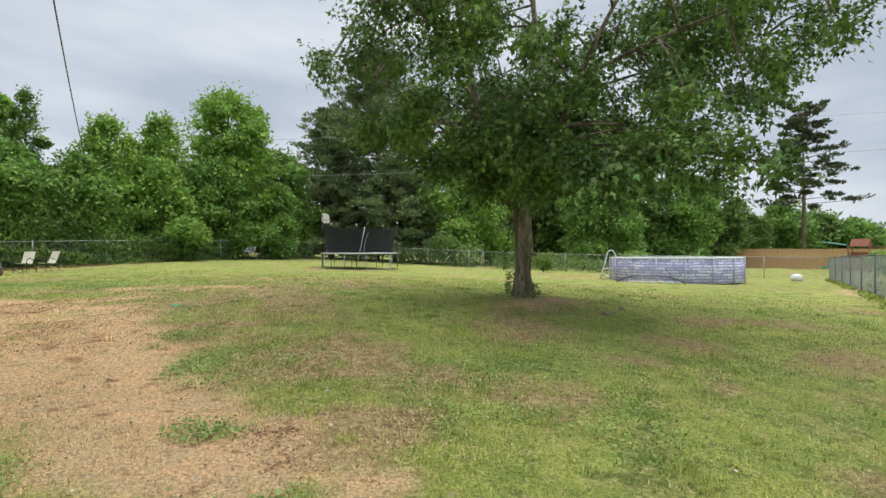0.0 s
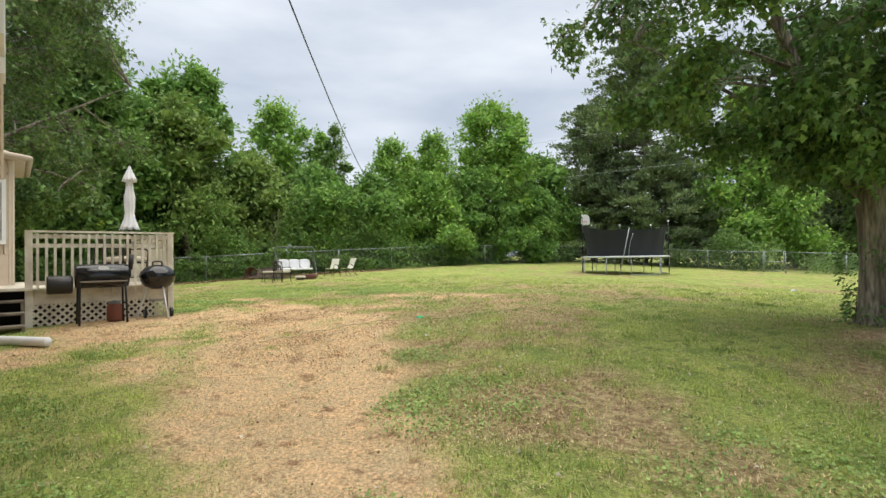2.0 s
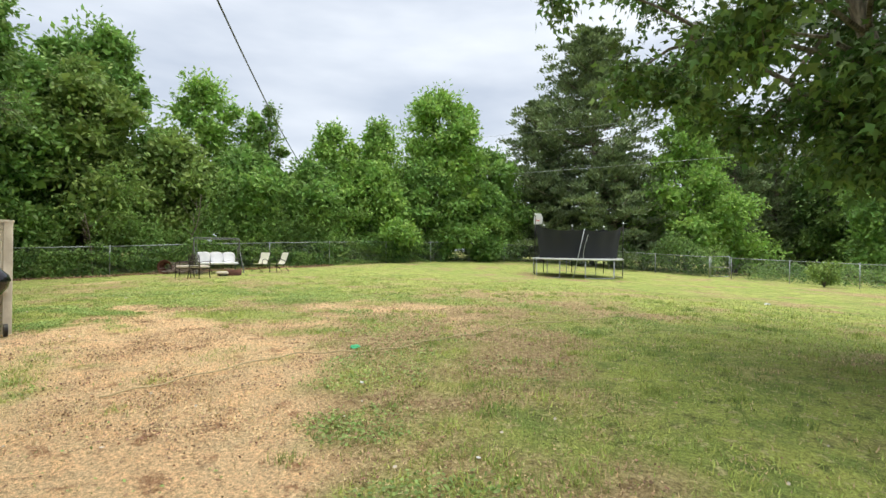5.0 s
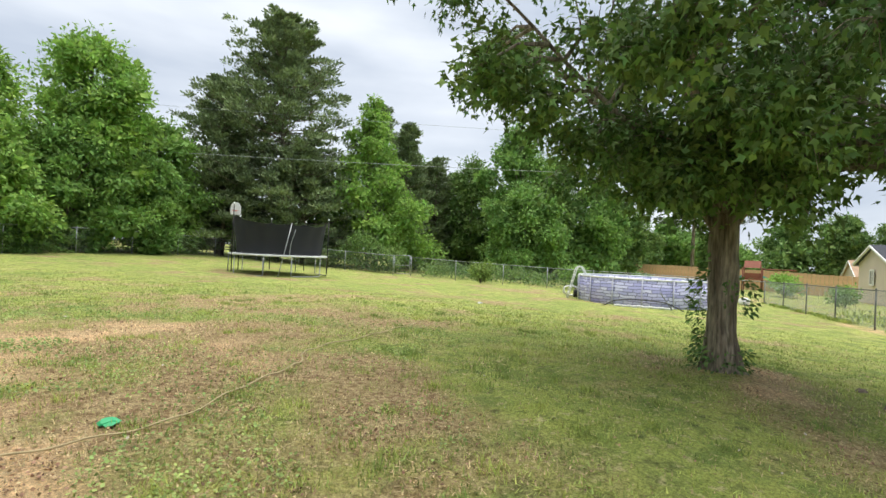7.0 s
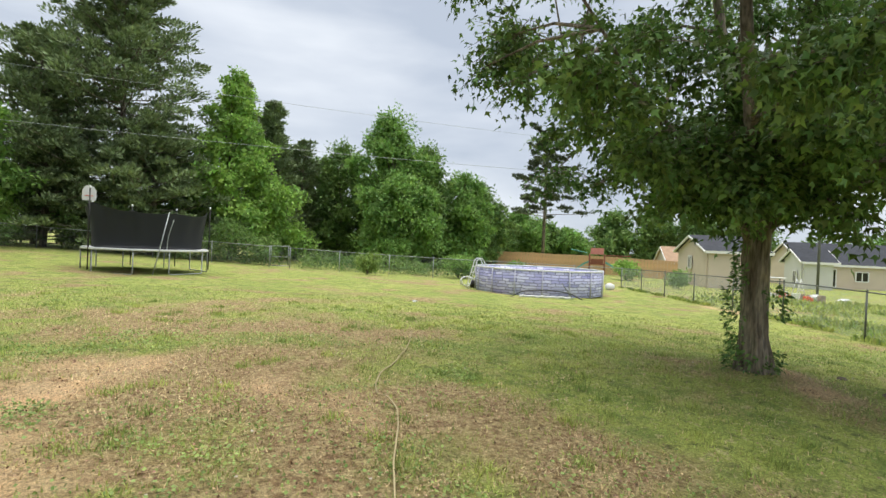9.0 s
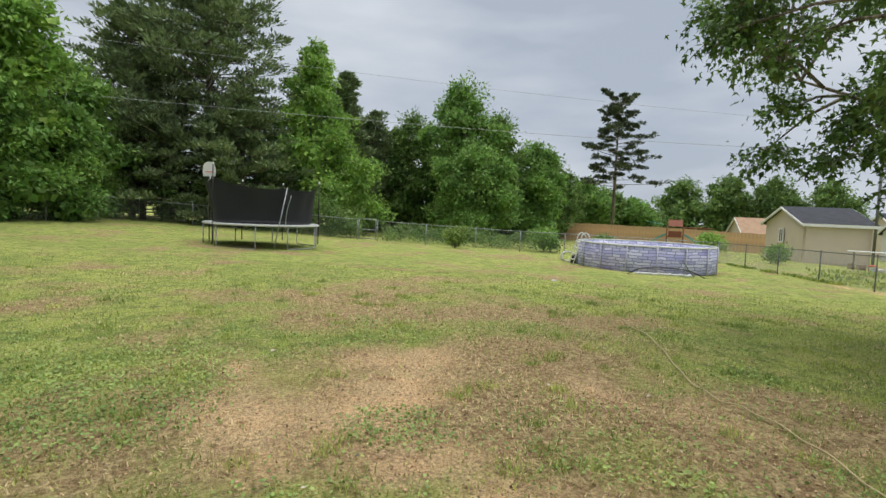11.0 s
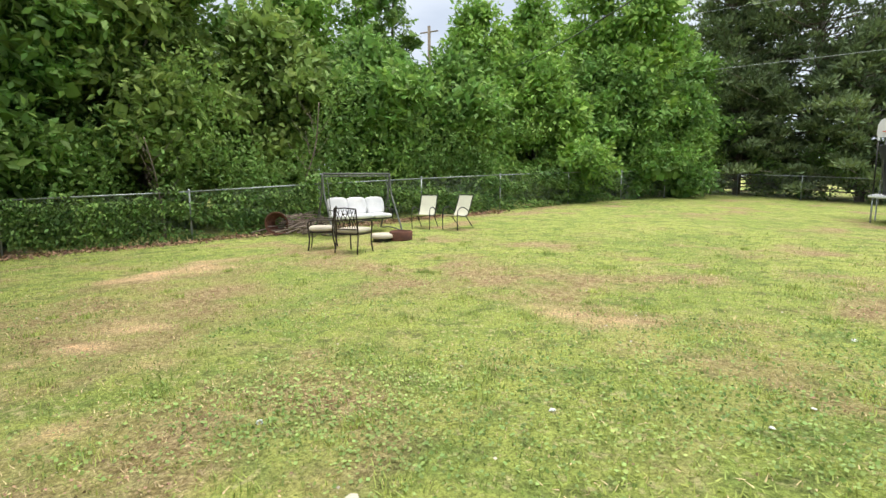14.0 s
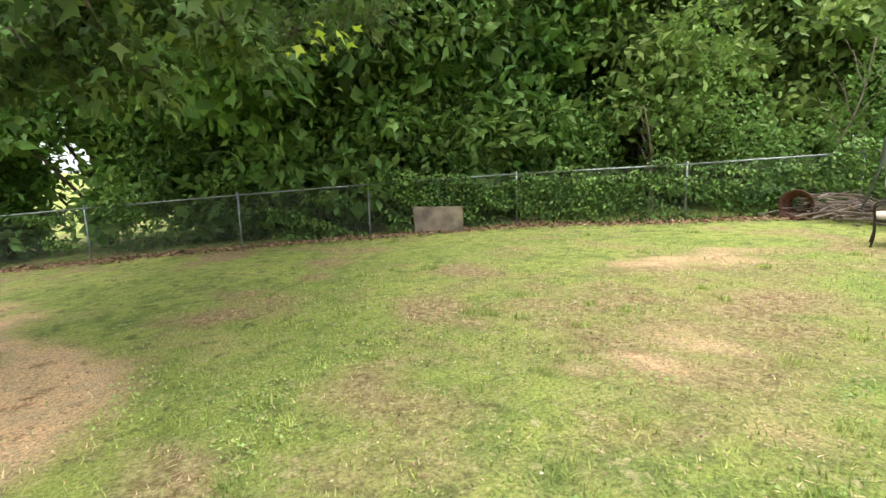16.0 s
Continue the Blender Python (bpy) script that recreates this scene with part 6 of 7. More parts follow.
# ---- beyond the right fence ----
def far_house(x, y, turn, w, d, h, rise, wall, label, wins, cover="shingle"):
    z = gz(x, y) - 0.15
    ob = empty("far_house", pose(x, y, z, 0, 0, turn), label, "house")
    t = 0.2
    for nm, c, s in (("wall", (0, -d / 2, h / 2), (w, t, h)), ("wall", (0, d / 2, h / 2), (w, t, h)), ("wall", (-w / 2, 0, h / 2), (t, d - t, h)), ("wall", (w / 2, 0, h / 2), (t, d - t, h))):
        bm = bmesh.new()
        box(bm, c, s)
        part(nm, bm, M[wall], ob)
    for s in (-1, 1):
        bm = bmesh.new()
        v = [bm.verts.new(p) for p in ((s * (w / 2 + 0.1), -d / 2, h), (s * (w / 2 + 0.1), d / 2, h), (s * (w / 2 + 0.1), 0, h + rise), (s * (w / 2 - 0.1), -d / 2, h), (s * (w / 2 - 0.1), d / 2, h), (s * (w / 2 - 0.1), 0, h + rise))]
        for f in ((0, 1, 2), (5, 4, 3), (0, 3, 4, 1), (1, 4, 5, 2), (2, 5, 3, 0)):
            bm.faces.new([v[i] for i in f])
        part("gable", bm, M[wall], ob)
        bm = bmesh.new()
        e = 0.35
        k = rise / (d / 2)
        v = [bm.verts.new(p) for p in ((-w / 2 - e, s * (d / 2 + e), h - e * k), (w / 2 + e, s * (d / 2 + e), h - e * k), (w / 2 + e, 0, h + rise), (-w / 2 - e, 0, h + rise))]
        v += [bm.verts.new(q.co + Vector((0, 0, 0.14))) for q in v]
        for f in ((0, 1, 2, 3), (7, 6, 5, 4), (0, 4, 5, 1), (1, 5, 6, 2), (2, 6, 7, 3), (3, 7, 4, 0)):
            bm.faces.new([v[i] for i in f])
        part("roof", bm, M[cover], ob)
        bm = bmesh.new()
        box(bm, (0, s * (d / 2 + e + 0.03), h - e * k + 0.02), (w + 2 * e, 0.05, 0.2))
        part("fascia", bm, M["white_trim"], ob)
        for q in (-1, 1):
            bm = bmesh.new()
            tube(bm, [(q * (w / 2 + e + 0.02), s * (d / 2 + e), h - e * k + 0.03), (q * (w / 2 + e + 0.02), 0, h + rise + 0.03)], 0.09, 4)
            part("barge_board", bm, M["white_trim"], ob)
    for side, a, z0, ww, wh in wins:
        wn_ = empty("window", Matrix(), "", "")
        wn_.parent = ob
        m = {"-y": pose(a, -d / 2 - 0.12, z0), "-x": pose(-w / 2 - 0.22, a, z0, 0, 0, -90)}[side]
        wn_.matrix_basis = m
        for c, s in (((-ww / 2, 0, wh / 2), (0.1, 0.08, wh)), ((ww / 2, 0, wh / 2), (0.1, 0.08, wh)), ((0, 0, 0), (ww, 0.08, 0.1)), ((0, 0, wh), (ww, 0.08, 0.1)), ((0, 0, wh / 2), (0.07, 0.07, wh))):
            bm = bmesh.new()
            box(bm, c, s)
            part("frame", bm, M["white_trim"], wn_)
        bm = bmesh.new()
        box(bm, (0, 0.02, wh / 2), (ww, 0.03, wh))
        part("pane", bm, M["enamel"], wn_)
    return ob


far_house(35.61, 30.46, -39, 4.0, 7.0, 3.0, 1.15, "far_wall", "pale tan gabled outbuilding with a dark shingle roof", (("-x", 0.0, 1.55, 0.7, 1.0),))
far_house(58.31, 28.77, -39, 15.0, 7.0, 2.50, 1.9, "far_wall", "low pale house with a long dark shingle roof", (("-y", -5.2, 0.3, 0.9, 1.7), ("-y", -2.5, 0.9, 1.1, 0.9)))
far_house(48.19, 29.53, -39, 2.4, 3.2, 2.65, 0.95, "far_white", "small grey-white gabled porch building with a shingle roof", (("-x", -0.6, 0.5, 0.6, 1.2),))
far_house(61.0, 48.67, -39, 9.0, 6.0, 1.83, 1.9, "far_wall", "pale house with a tan roof beyond the board fence", (), "orange_shingle")


# ---- undergrowth, ivy, litter ----
def along(pts, count, rnd):
    """Random places on a line of points, with the way across it to the right."""
    p = np.array(pts, float)
    seg = np.diff(p, axis=0)
    L = np.linalg.norm(seg, axis=1)
    pick = rnd.choice(len(L), count, p=L / L.sum())
    f = rnd.rand(count, 1)
    side = np.stack([seg[:, 1], -seg[:, 0]], 1) / L[:, None]
    return p[pick] + seg[pick] * f, side[pick]


def scatter_leaves(name, label, xy, z, outward, size, mat, rnd, kind="plain", droop=0.3, loose=0.8):
    c = np.stack([xy[:, 0], xy[:, 1], ground_z(xy[:, 0], xy[:, 1]) + z], 1)
    return tagged(new(name, leaves(name, c, outward, size, kind, M[mat], rnd, droop, loose)), label, name.replace("_", " "), "", "stuff")


rnd = np.random.RandomState(77)
M["leaf_shrub"] = leaf_material("leaf_shrub", (0.28, 0.44, 0.11), (0.15, 0.27, 0.075))
M["leaf_ivy"] = leaf_material("leaf_ivy", (0.22, 0.36, 0.09), (0.11, 0.21, 0.06), 0.45, 0.2, 1.2)
M["grass_green"] = leaf_material("grass_green", (0.47, 0.54, 0.15), (0.24, 0.335, 0.085), 0.35, 0.35, 1.3, 0.4, 5.0)
M["grass_dry"] = leaf_material("grass_dry", (0.76, 0.62, 0.36), (0.56, 0.42, 0.24), 0.35, 0.15, 0.9, 0.35, 6.0)
M["clover"] = leaf_material("clover", (0.38, 0.50, 0.16), (0.22, 0.34, 0.10), 0.35, 0.25, 1.0, 0.3, 6.0)

ivy_line = LEFT[3:]
# ivy climbing on the fence
xy, side = along(ivy_line, 40000, rnd)
z = (0.9 + 0.75 * wave_noise(xy[:, 0], xy[:, 1], 43, 0.8)) * rnd.rand(len(xy)) ** 0.9
keep = wave_noise(xy[:, 0] * 1.0 + 3 * z, xy[:, 1] + 2 * z, 41, 0.9) + 0.25 * rnd.rand(len(xy)) > 0.47 + 0.17 * (xy[:, 1] > 22.5) + 0.35 * (xy[:, 1] < 11.8)
xy, side, z = xy[keep], side[keep], z[keep]
bulge = 0.16 * wave_noise(xy[:, 0] * 2, xy[:, 1] * 2 + z * 3, 42, 0.6)
xy = xy - side * (rnd.normal(-0.06, 0.06, (len(xy), 1)) + bulge[:, None] * 0.6)
scatter_leaves("ivy", "green ivy and creeper climbing over the old fence", xy, z, np.concatenate([-side * 1.3, np.full((len(xy), 1), 0.1)], 1), 0.125, "leaf_ivy", rnd, "plain", 0.5, 0.5)
# shrubs behind the left and back fences
for nm, line, count, tall, off, mat, size in (
    ("undergrowth", [(24, 70), (45, 68), (64, 60), (80, 44), (84, 24), (80, 8)], 15000, 6.0, 4.0, "leaf_deep", 0.75),
    ("hedge", LEFT[:-2], 48000, 4.6, 1.9, "leaf_shrub", 0.17),
    ("hedge", LEFT[:-2], 22000, 2.6, 1.1, "leaf_shrub", 0.15),
    ("undergrowth", BACK2, 14000, 2.6, 2.2, "leaf_deep", 0.2),
    ("undergrowth", BACK[3:], 7000, 1.0, 3.4, "leaf_deep", 0.16),
    ("undergrowth", [(-9, 52), (10, 54), (20, 54)], 14000, 4.0, 2.0, "leaf_deep", 0.34),
):
    xy, side = along(line, count, rnd)
    deep = off * (0.4 + rnd.rand(count, 1) * 1.1)
    s_ = -1 if nm == "undergrowth" else 1
    xy = xy - side * deep * s_
    if line[0] == LEFT[0]:
        xy = xy + 2 * side * deep
    top = tall * (0.35 + 0.95 * wave_noise(xy[:, 0], xy[:, 1], 51, 1.9))
    top = np.where((xy[:, 1] < 11.5) & (xy[:, 0] < -20), top * 0.75, top)
    z = top * rnd.rand(count) ** 0.75
    keep = wave_noise(xy[:, 0] + z * 1.3, xy[:, 1] - z * 0.9, 52, 0.8) > 0.36
    xy, z, side = xy[keep], z[keep], side[keep]
    o = np.concatenate([side * s_ * 0.5, np.full((len(xy), 1), 0.4)], 1)
    scatter_leaves(nm, "dense green shrubs and saplings behind the fence", xy, z, o, size, mat, rnd)

# pale bare stems among the shrubs
for x, y, t, h in ((-21.6, 21.3, 20, 3.6), (-26.2, 15.0, 200, 3.4), (-23.5, 18.2, 300, 2.6)):
    sap = empty("bare_sapling", pose(x, y, gz(x, y), 0, 0, t), "pale bare dead sapling among the green shrubs", "tree")
    bm = bmesh.new()
    tube(bm, smooth_line([(0, 0, 0), (0.1, 0, h * 0.3), (0.5, 0.1, h * 0.65), (0.7, 0, h)], 5), [0.035 - 0.0014 * k for k in range(16)], 6)
    for k in range(9):
        z0 = h * (0.35 + 0.06 * k)
        d = Vector((math.cos(k * 2.1), math.sin(k * 2.1), 0.9)).normalized()
        s = Vector((0.15 + 0.05 * k, 0.03, z0))
        tube(bm, [s, s + d * 0.4, s + d * 0.9 + Vector((0, 0, 0.15))], [0.012, 0.008, 0.003], 4)
    part("stem", bm, M["stick"], sap, smooth=True, kind="stuff")

# dead leaves along the foot of the fence
xy, side = along(LEFT[5:], 9000, rnd)
xy = xy - side * rnd.normal(0.3, 0.22, (len(xy), 1))
scatter_leaves("leaf_litter", "brown dead leaves along the foot of the ivy fence", xy, 0.02 + 0.03 * rnd.rand(len(xy)), rnd.normal(0, 1, (len(xy), 3)) * (1, 1, 0.1), 0.09, "pine_straw", rnd, "plain", 0, 0.3)

# creeper on the maple's trunk
k = 1500
a, z = rnd.uniform(0, 2 * math.pi, k), rnd.beta(1.1, 2.0, k) * 2.2
ok = (np.cos(a - 2.1) > 0.35) | (z < 0.25) | ((np.cos(a + 1.4) > 0.6) & (np.abs(z - 0.85) < 0.2))
a, z = a[ok], z[ok]
r = 0.17 + 0.08 * rnd.rand(len(a)) + 0.16 * np.exp(-z * 2.5) * rnd.rand(len(a)) + 0.08 * (np.abs(z - 0.75) < 0.25)
c = np.stack([MAPLE[0] + r * np.cos(a), MAPLE[1] + r * np.sin(a), gz(*MAPLE) + z], 1)
o = np.stack([np.cos(a), np.sin(a), 0 * a], 1)
tagged(new("creeper", leaves("creeper", c, o, 0.07, "plain", M["leaf_maple"], rnd, 0.5, 0.5)), "green creeper leaves round the foot of the maple trunk", "creeper", "", "stuff")


def bush(x, y, r, h, mat, seed, count, size, label):
    rn = np.random.RandomState(seed)
    ob = empty("bush", pose(x, y, gz(x, y)), label, "bush")
    blobs = [((rn.uniform(-0.5, 0.5) * r, rn.uniform(-0.5, 0.5) * r, h * rn.uniform(0.35, 0.85)), (r * 0.5, r * 0.5, h * 0.3)) for _ in range(9)]
    p, o = blob_points(blobs, count, rn)
    p[:, 2] = np.maximum(p[:, 2], 0.05)
    bm = bmesh.new()
    for k in range(7):
        q = k * 0.9
        tube(bm, [(0, 0, 0), (0.2 * r * math.cos(q), 0.2 * r * math.sin(q), h * 0.4), (0.6 * r * math.cos(q), 0.6 * r * math.sin(q), h * 0.85)], [0.02, 0.014, 0.004], 5)
    part("stem", bm, M["bark_grey"], ob)
    part_mesh("foliage", leaves("foliage", p, o, size, "plain", M[mat], rn), ob)


bush(6.5, 33.6, 0.75, 1.25, "leaf_olive", 61, 1500, 0.15, "small ragged green bush before the back fence")
bush(12.4, 33.2, 1.2, 1.3, "leaf_mid", 62, 2200, 0.16, "low green bush behind the pool and fence")
bush(15.4, 31.6, 1.2, 1.1, "leaf_mid", 63, 2000, 0.16, "low green bush behind the pool and fence")
bush(29.5, 34.5, 1.5, 1.6, "leaf_fresh", 64, 1800, 0.22, "tall green weeds beyond the chain-link fence")
bush(25.5, 27.0, 0.9, 1.3, "leaf_mid", 65, 1500, 0.16, "tall green weeds beyond the chain-link fence")
# weeds beyond the right fence
k = 16000
s = rnd.uniform(-10, 12, k)
d = rnd.uniform(0.5, 12, k)
xy = np.stack([12.1 + 0.546 * s + 0.838 * d, 14.6 + 0.838 * s - 0.546 * d], 1)
keep = wave_noise(xy[:, 0], xy[:, 1], 71, 2.2) > 0.5
xy = xy[keep]
scatter_leaves("weeds", "tall green weeds and rough grass beyond the fence", xy, 0.12 * rnd.rand(len(xy)) ** 2, np.tile((0, 0, 1.0), (len(xy), 1)), 0.17, "grass_green", rnd, "plain", -0.6, 0.5)
# tufts along the foot of the right fence
xy, side = along(RIGHT, 3500, rnd)
keep = wave_noise(xy[:, 0], xy[:, 1], 72, 0.8) > 0.55
xy = (xy + side * rnd.normal(0, 0.12, (len(xy), 1)))[keep]
scatter_leaves("weeds", "tufts of long grass along the foot of the fence", xy, 0.02 * rnd.rand(len(xy)), np.tile((0, 0, 1.0), (len(xy), 1)), 0.13, "grass_green", rnd, "plain", -0.6, 0.5)


# ---- wires and poles ----
def cable(label, a, b, sag, r, steps=24, mat="galv_dark"):
    a, b = Vector(a), Vector(b)
    ob = empty("overhead_cable", Matrix(), label, "cable")
    bar("wire", [a.lerp(b, k / steps) - Vector((0, 0, 4 * sag * (k / steps) * (1 - k / steps))) for k in range(steps + 1)], r, M[mat], ob, 6)


WIRE_A, WIRE_B, WIRE_C, WIRE_D = (-24, 41.8, 7.5), (45, 36, 9.5), (-24, 41.8, 10.5), (45, 36, 12.1)
SERVICE_A, SERVICE_B = (-0.43, -0.29, 5.09), (-33.87, 51.3, 13.4)
pole = empty("utility_pole", pose(-33.87, 51.3, gz(-33.87, 51.3)), "tall wooden utility pole behind the trees", "pole")
bar("mast", [(0, 0, 0), (0, 0, 13.8)], 0.14, M["old_wood"], pole, 10)
bar("crossarm", [(-0.9, 0, 13.3), (0.9, 0, 13.3)], 0.06, M["old_wood"], pole, 6)
cable("thick twisted service cable from the house to the pole", SERVICE_A, SERVICE_B, 3.9, 0.010, 30, "enamel")
cable("thin pale overhead cable before the pines", WIRE_A, WIRE_B, 0.5, 0.014, 24, "galv")
cable("thin pale upper overhead cable before the pines", WIRE_C, WIRE_D, 0.5, 0.009, 24, "galv")
for x, y, h in ((34.85, 26.2, 8.5), (36.92, 23.92, 7.5)):
    p = empty("utility_pole", pose(x, y, gz(x, y)), "weathered wooden utility pole near the far houses", "pole")
    bar("mast", [(0, 0, 0), (0, 0, h)], 0.09, M["galv_dark"] if h < 9 else M["concrete"], p, 10)

# ---- play set and clutter beyond the fences ----
play = empty("play_set", pose(32.75, 40.6, gz(32.75, 40.6), 0, 0, -50) @ Matrix.Scale(0.85, 4), "wooden play tower with green slides beyond the pool", "play set")
for x in (-0.8, 0.8):
    for y in (-0.7, 0.7):
        bar("post", [(x, y, 0), (x, y, 2.3)], 0.06, M["red_wood"], play, 6)
bm = bmesh.new()
box(bm, (0, 0, 1.2), (1.7, 1.5, 0.1))
part("platform", bm, M["red_wood"], play)
for y in (-0.72, 0.72):
    bm = bmesh.new()
    box(bm, (0, y, 1.5), (1.3, 0.05, 0.55))
    part("side_panel", bm, M["red_wood"], play)
bm = bmesh.new()
v = [bm.verts.new(p) for p in ((-0.7, -0.8, 2.3), (0.7, -0.8, 2.3), (0.7, 0.8, 2.3), (-0.7, 0.8, 2.3), (-0.7, 0, 3.0), (0.7, 0, 3.0))]
for f in ((0, 1, 5, 4), (2, 3, 4, 5), (3, 0, 4), (1, 2, 5), (3, 2, 1, 0)):
    bm.faces.new([v[i] for i in f])
part("roof", bm, M["red_wood"], play)
for s, mat in ((-1, "teal_plastic"), (1, "teal_plastic")):
    bm = bmesh.new()
    pts = smooth_line([(s * 0.9, 0, 1.35), (s * 1.6, 0, 0.95), (s * 2.4, 0, 0.35), (s * 3.0, 0, 0.15)], 5)
    for a, b in zip(pts, pts[1:]):
        for y0, y1, h in ((-0.25, 0.25, 0), (-0.27, -0.23, 0.18), (0.23, 0.27, 0.18)):
            q = [bm.verts.new((p.x, y, p.z + dz)) for p in (a, b) for y in (y0, y1) for dz in (0, 0.04 + h)]
            for f in ((0, 1, 3, 2), (4, 6, 7, 5), (0, 4, 5, 1), (2, 3, 7, 6), (1, 5, 7, 3), (0, 2, 6, 4)):
                bm.faces.new([q[i] for i in f])
    part("slide", bm, M[mat], play)
bm = bmesh.new()
box(bm, (0, 0, 0), (1.7, 1.6, 0.06), Matrix.Translation((-1.95, 0, 2.6)) @ Matrix.Rotation(radians(10), 4, "Y"))
part("awning", bm, M["teal_plastic"], play)
bar("swing_beam", [(0.8, 0, 2.2), (3.6, 0, 2.2)], 0.06, M["red_wood"], play, 6)

table2 = empty("folding_table", pose(29.2, 23.7, gz(29.2, 23.7), 0, 0, -60), "long white folding table among clutter beyond the chain-link fence", "table")
bm = bmesh.new()
box(bm, (0, 0, 1.15), (2.4, 0.75, 0.06), bevel=0.02)
part("tabletop", bm, M["white_plastic"], table2)
for x in (-0.9, 0.9):
    for y in (-0.28, 0.28):
        bar("leg", [(x, y, 0), (x, y, 1.13)], 0.02, M["galv_dark"], table2, 6)
rnd = np.random.RandomState(91)
for k in range(26):
    s, d = rnd.uniform(13, 18.5), rnd.uniform(9, 12)
    x, y = 12.1 + 0.546 * s + 0.838 * d, 14.6 + 0.838 * s - 0.546 * d
    kind = k % 4
    nm, mat, lab = (("cardboard_box", "board", "loose brown box among the yard clutter"), ("plastic_tub", "white_plastic", "white plastic tub among the yard clutter"),
                    ("toy_block", "orange_plastic", "orange plastic toy among the yard clutter"), ("tarp_bundle", "white_cloth", "crumpled pale tarp among the yard clutter"))[kind]
    ob = empty(nm, pose(x, y, gz(x, y), 0, 0, rnd.uniform(0, 360)), lab, nm.replace("_", " "))
    bm = bmesh.new()
    a, b, h = rnd.uniform(0.2, 0.5), rnd.uniform(0.2, 0.4), rnd.uniform(0.15, 0.4)
    if kind == 1:
        lathe(bm, [(0.001, 0), (a * 0.4, 0), (a * 0.5, h), (a * 0.53, h + 0.01), (a * 0.46, h), (a * 0.38, 0.03), (0.001, 0.03)], 16)
    elif kind == 3:
        cushion(bm, (0, 0, h * 0.4), (a * 1.6, b * 1.6, h * 0.8), None, 0.8)
        for v in bm.verts:
            v.co += Vector(noise.noise_vector(v.co * 6)) * 0.06
            v.co.z = max(v.co.z, 0)
    else:
        box(bm, (0, 0, h / 2), (a, b, h), bevel=0.015)
    part("body", bm, M[mat], ob)
step_l = empty("step_ladder", pose(30.0, 22.0, gz(30.0, 22.0), 0, 0, 60), "white folding step ladder standing beyond the fence", "ladder")
for x in (-0.22, 0.22):
    bar("rail", [(x, -0.3, 0), (x * 0.8, 0, 1.2)], 0.02, M["white_plastic"], step_l, 6)
    bar("rear_rail", [(x, 0.35, 0), (x * 0.8, 0, 1.2)], 0.018, M["white_plastic"], step_l, 6)
for k in range(4):
    bm = bmesh.new()
    box(bm, (0, -0.3 + 0.24 * (k + 1) / 4, 0.26 * (k + 1)), (0.4, 0.08, 0.03))
    part("tread", bm, M["white_plastic"], step_l)

# ---- by the pool ----
filt = empty("pool_filter", pose(8.45, 26.1, gz(8.45, 26.1)), "white pool hose and pump beside the pool wall", "pool filter")
for k in range(3):
    bar("hose", smooth_line([(0.1 * k, 0.15 * k, 0.05), (-0.35, 0.1 * k, 0.15), (-0.4, 0.05, 0.42), (-0.05, 0.1, 0.5), (0.3, 0, 0.4)], 5), 0.03, M["white_plastic"], filt)
bm = bmesh.new()
lathe(bm, [(0.001, 0), (0.16, 0), (0.16, 0.3), (0.1, 0.36), (0.001, 0.38)], 18, Matrix.Translation((0.1, -0.2, 0)))
part("pump", bm, M["black_metal"], filt, smooth=True)
toyo = empty("orange_float", pose(8.2, 24.0, gz(8.2, 24.0)), "orange-red plastic toy lying at the pool wall", "toy")
bm = bmesh.new()
tube(bm, [(0.2 * math.cos(q), 0.2 * math.sin(q), 0.13 + 0.03 * math.sin(2 * q)) for q in [2 * math.pi * j / 20 for j in range(20)]], 0.1, 8, True)
part("ring", bm, M["orange_plastic"], toyo, smooth=True)
pf = empty("pole_frame", pose(8.3, 20.7, gz(8.3, 20.7), 0, 0, -34), "bent black metal pole lying on the lawn by the pool", "pole")
bar("tube", smooth_line([(-1.35, -0.1, 0.02), (-0.75, 0, 0.26), (0.6, 0, 0.27), (1.3, -0.15, 0.02)], 6), 0.018, M["black_metal"], pf)
bar("strut", [(0.55, 0.02, 0.6), (0.95, -0.1, 0.02)], 0.014, M["galv_dark"], pf)
tarp = empty("folded_tarp", pose(8.55, 20.95, gz(8.55, 20.95), 0, 0, -34), "white folded tarp strip lying in front of the pool", "tarp")
bm = bmesh.new()
for k in range(20):
    box(bm, (-1.0 + 0.1 * k, 0.02 * math.sin(k), 0.035 + 0.01 * math.sin(k * 1.7)), (0.101, 0.28, 0.05))
bmesh.ops.remove_doubles(bm, verts=bm.verts[:], dist=0.002)
part("sheet", bm, M["white_plastic"], tarp)
tub = tagged(new("white_bucket"), "small white bucket on the grass by the far fence", "bucket")
tub.matrix_world = pose(17.6, 25.8, gz(17.6, 25.8))
bm = bmesh.new()
lathe(bm, [(0.001, 0), (0.2, 0), (0.26, 0.1), (0.25, 0.28), (0.1, 0.36), (0.001, 0.37)], 18)
part("body", bm, M["white_plastic"], tub, smooth=True)

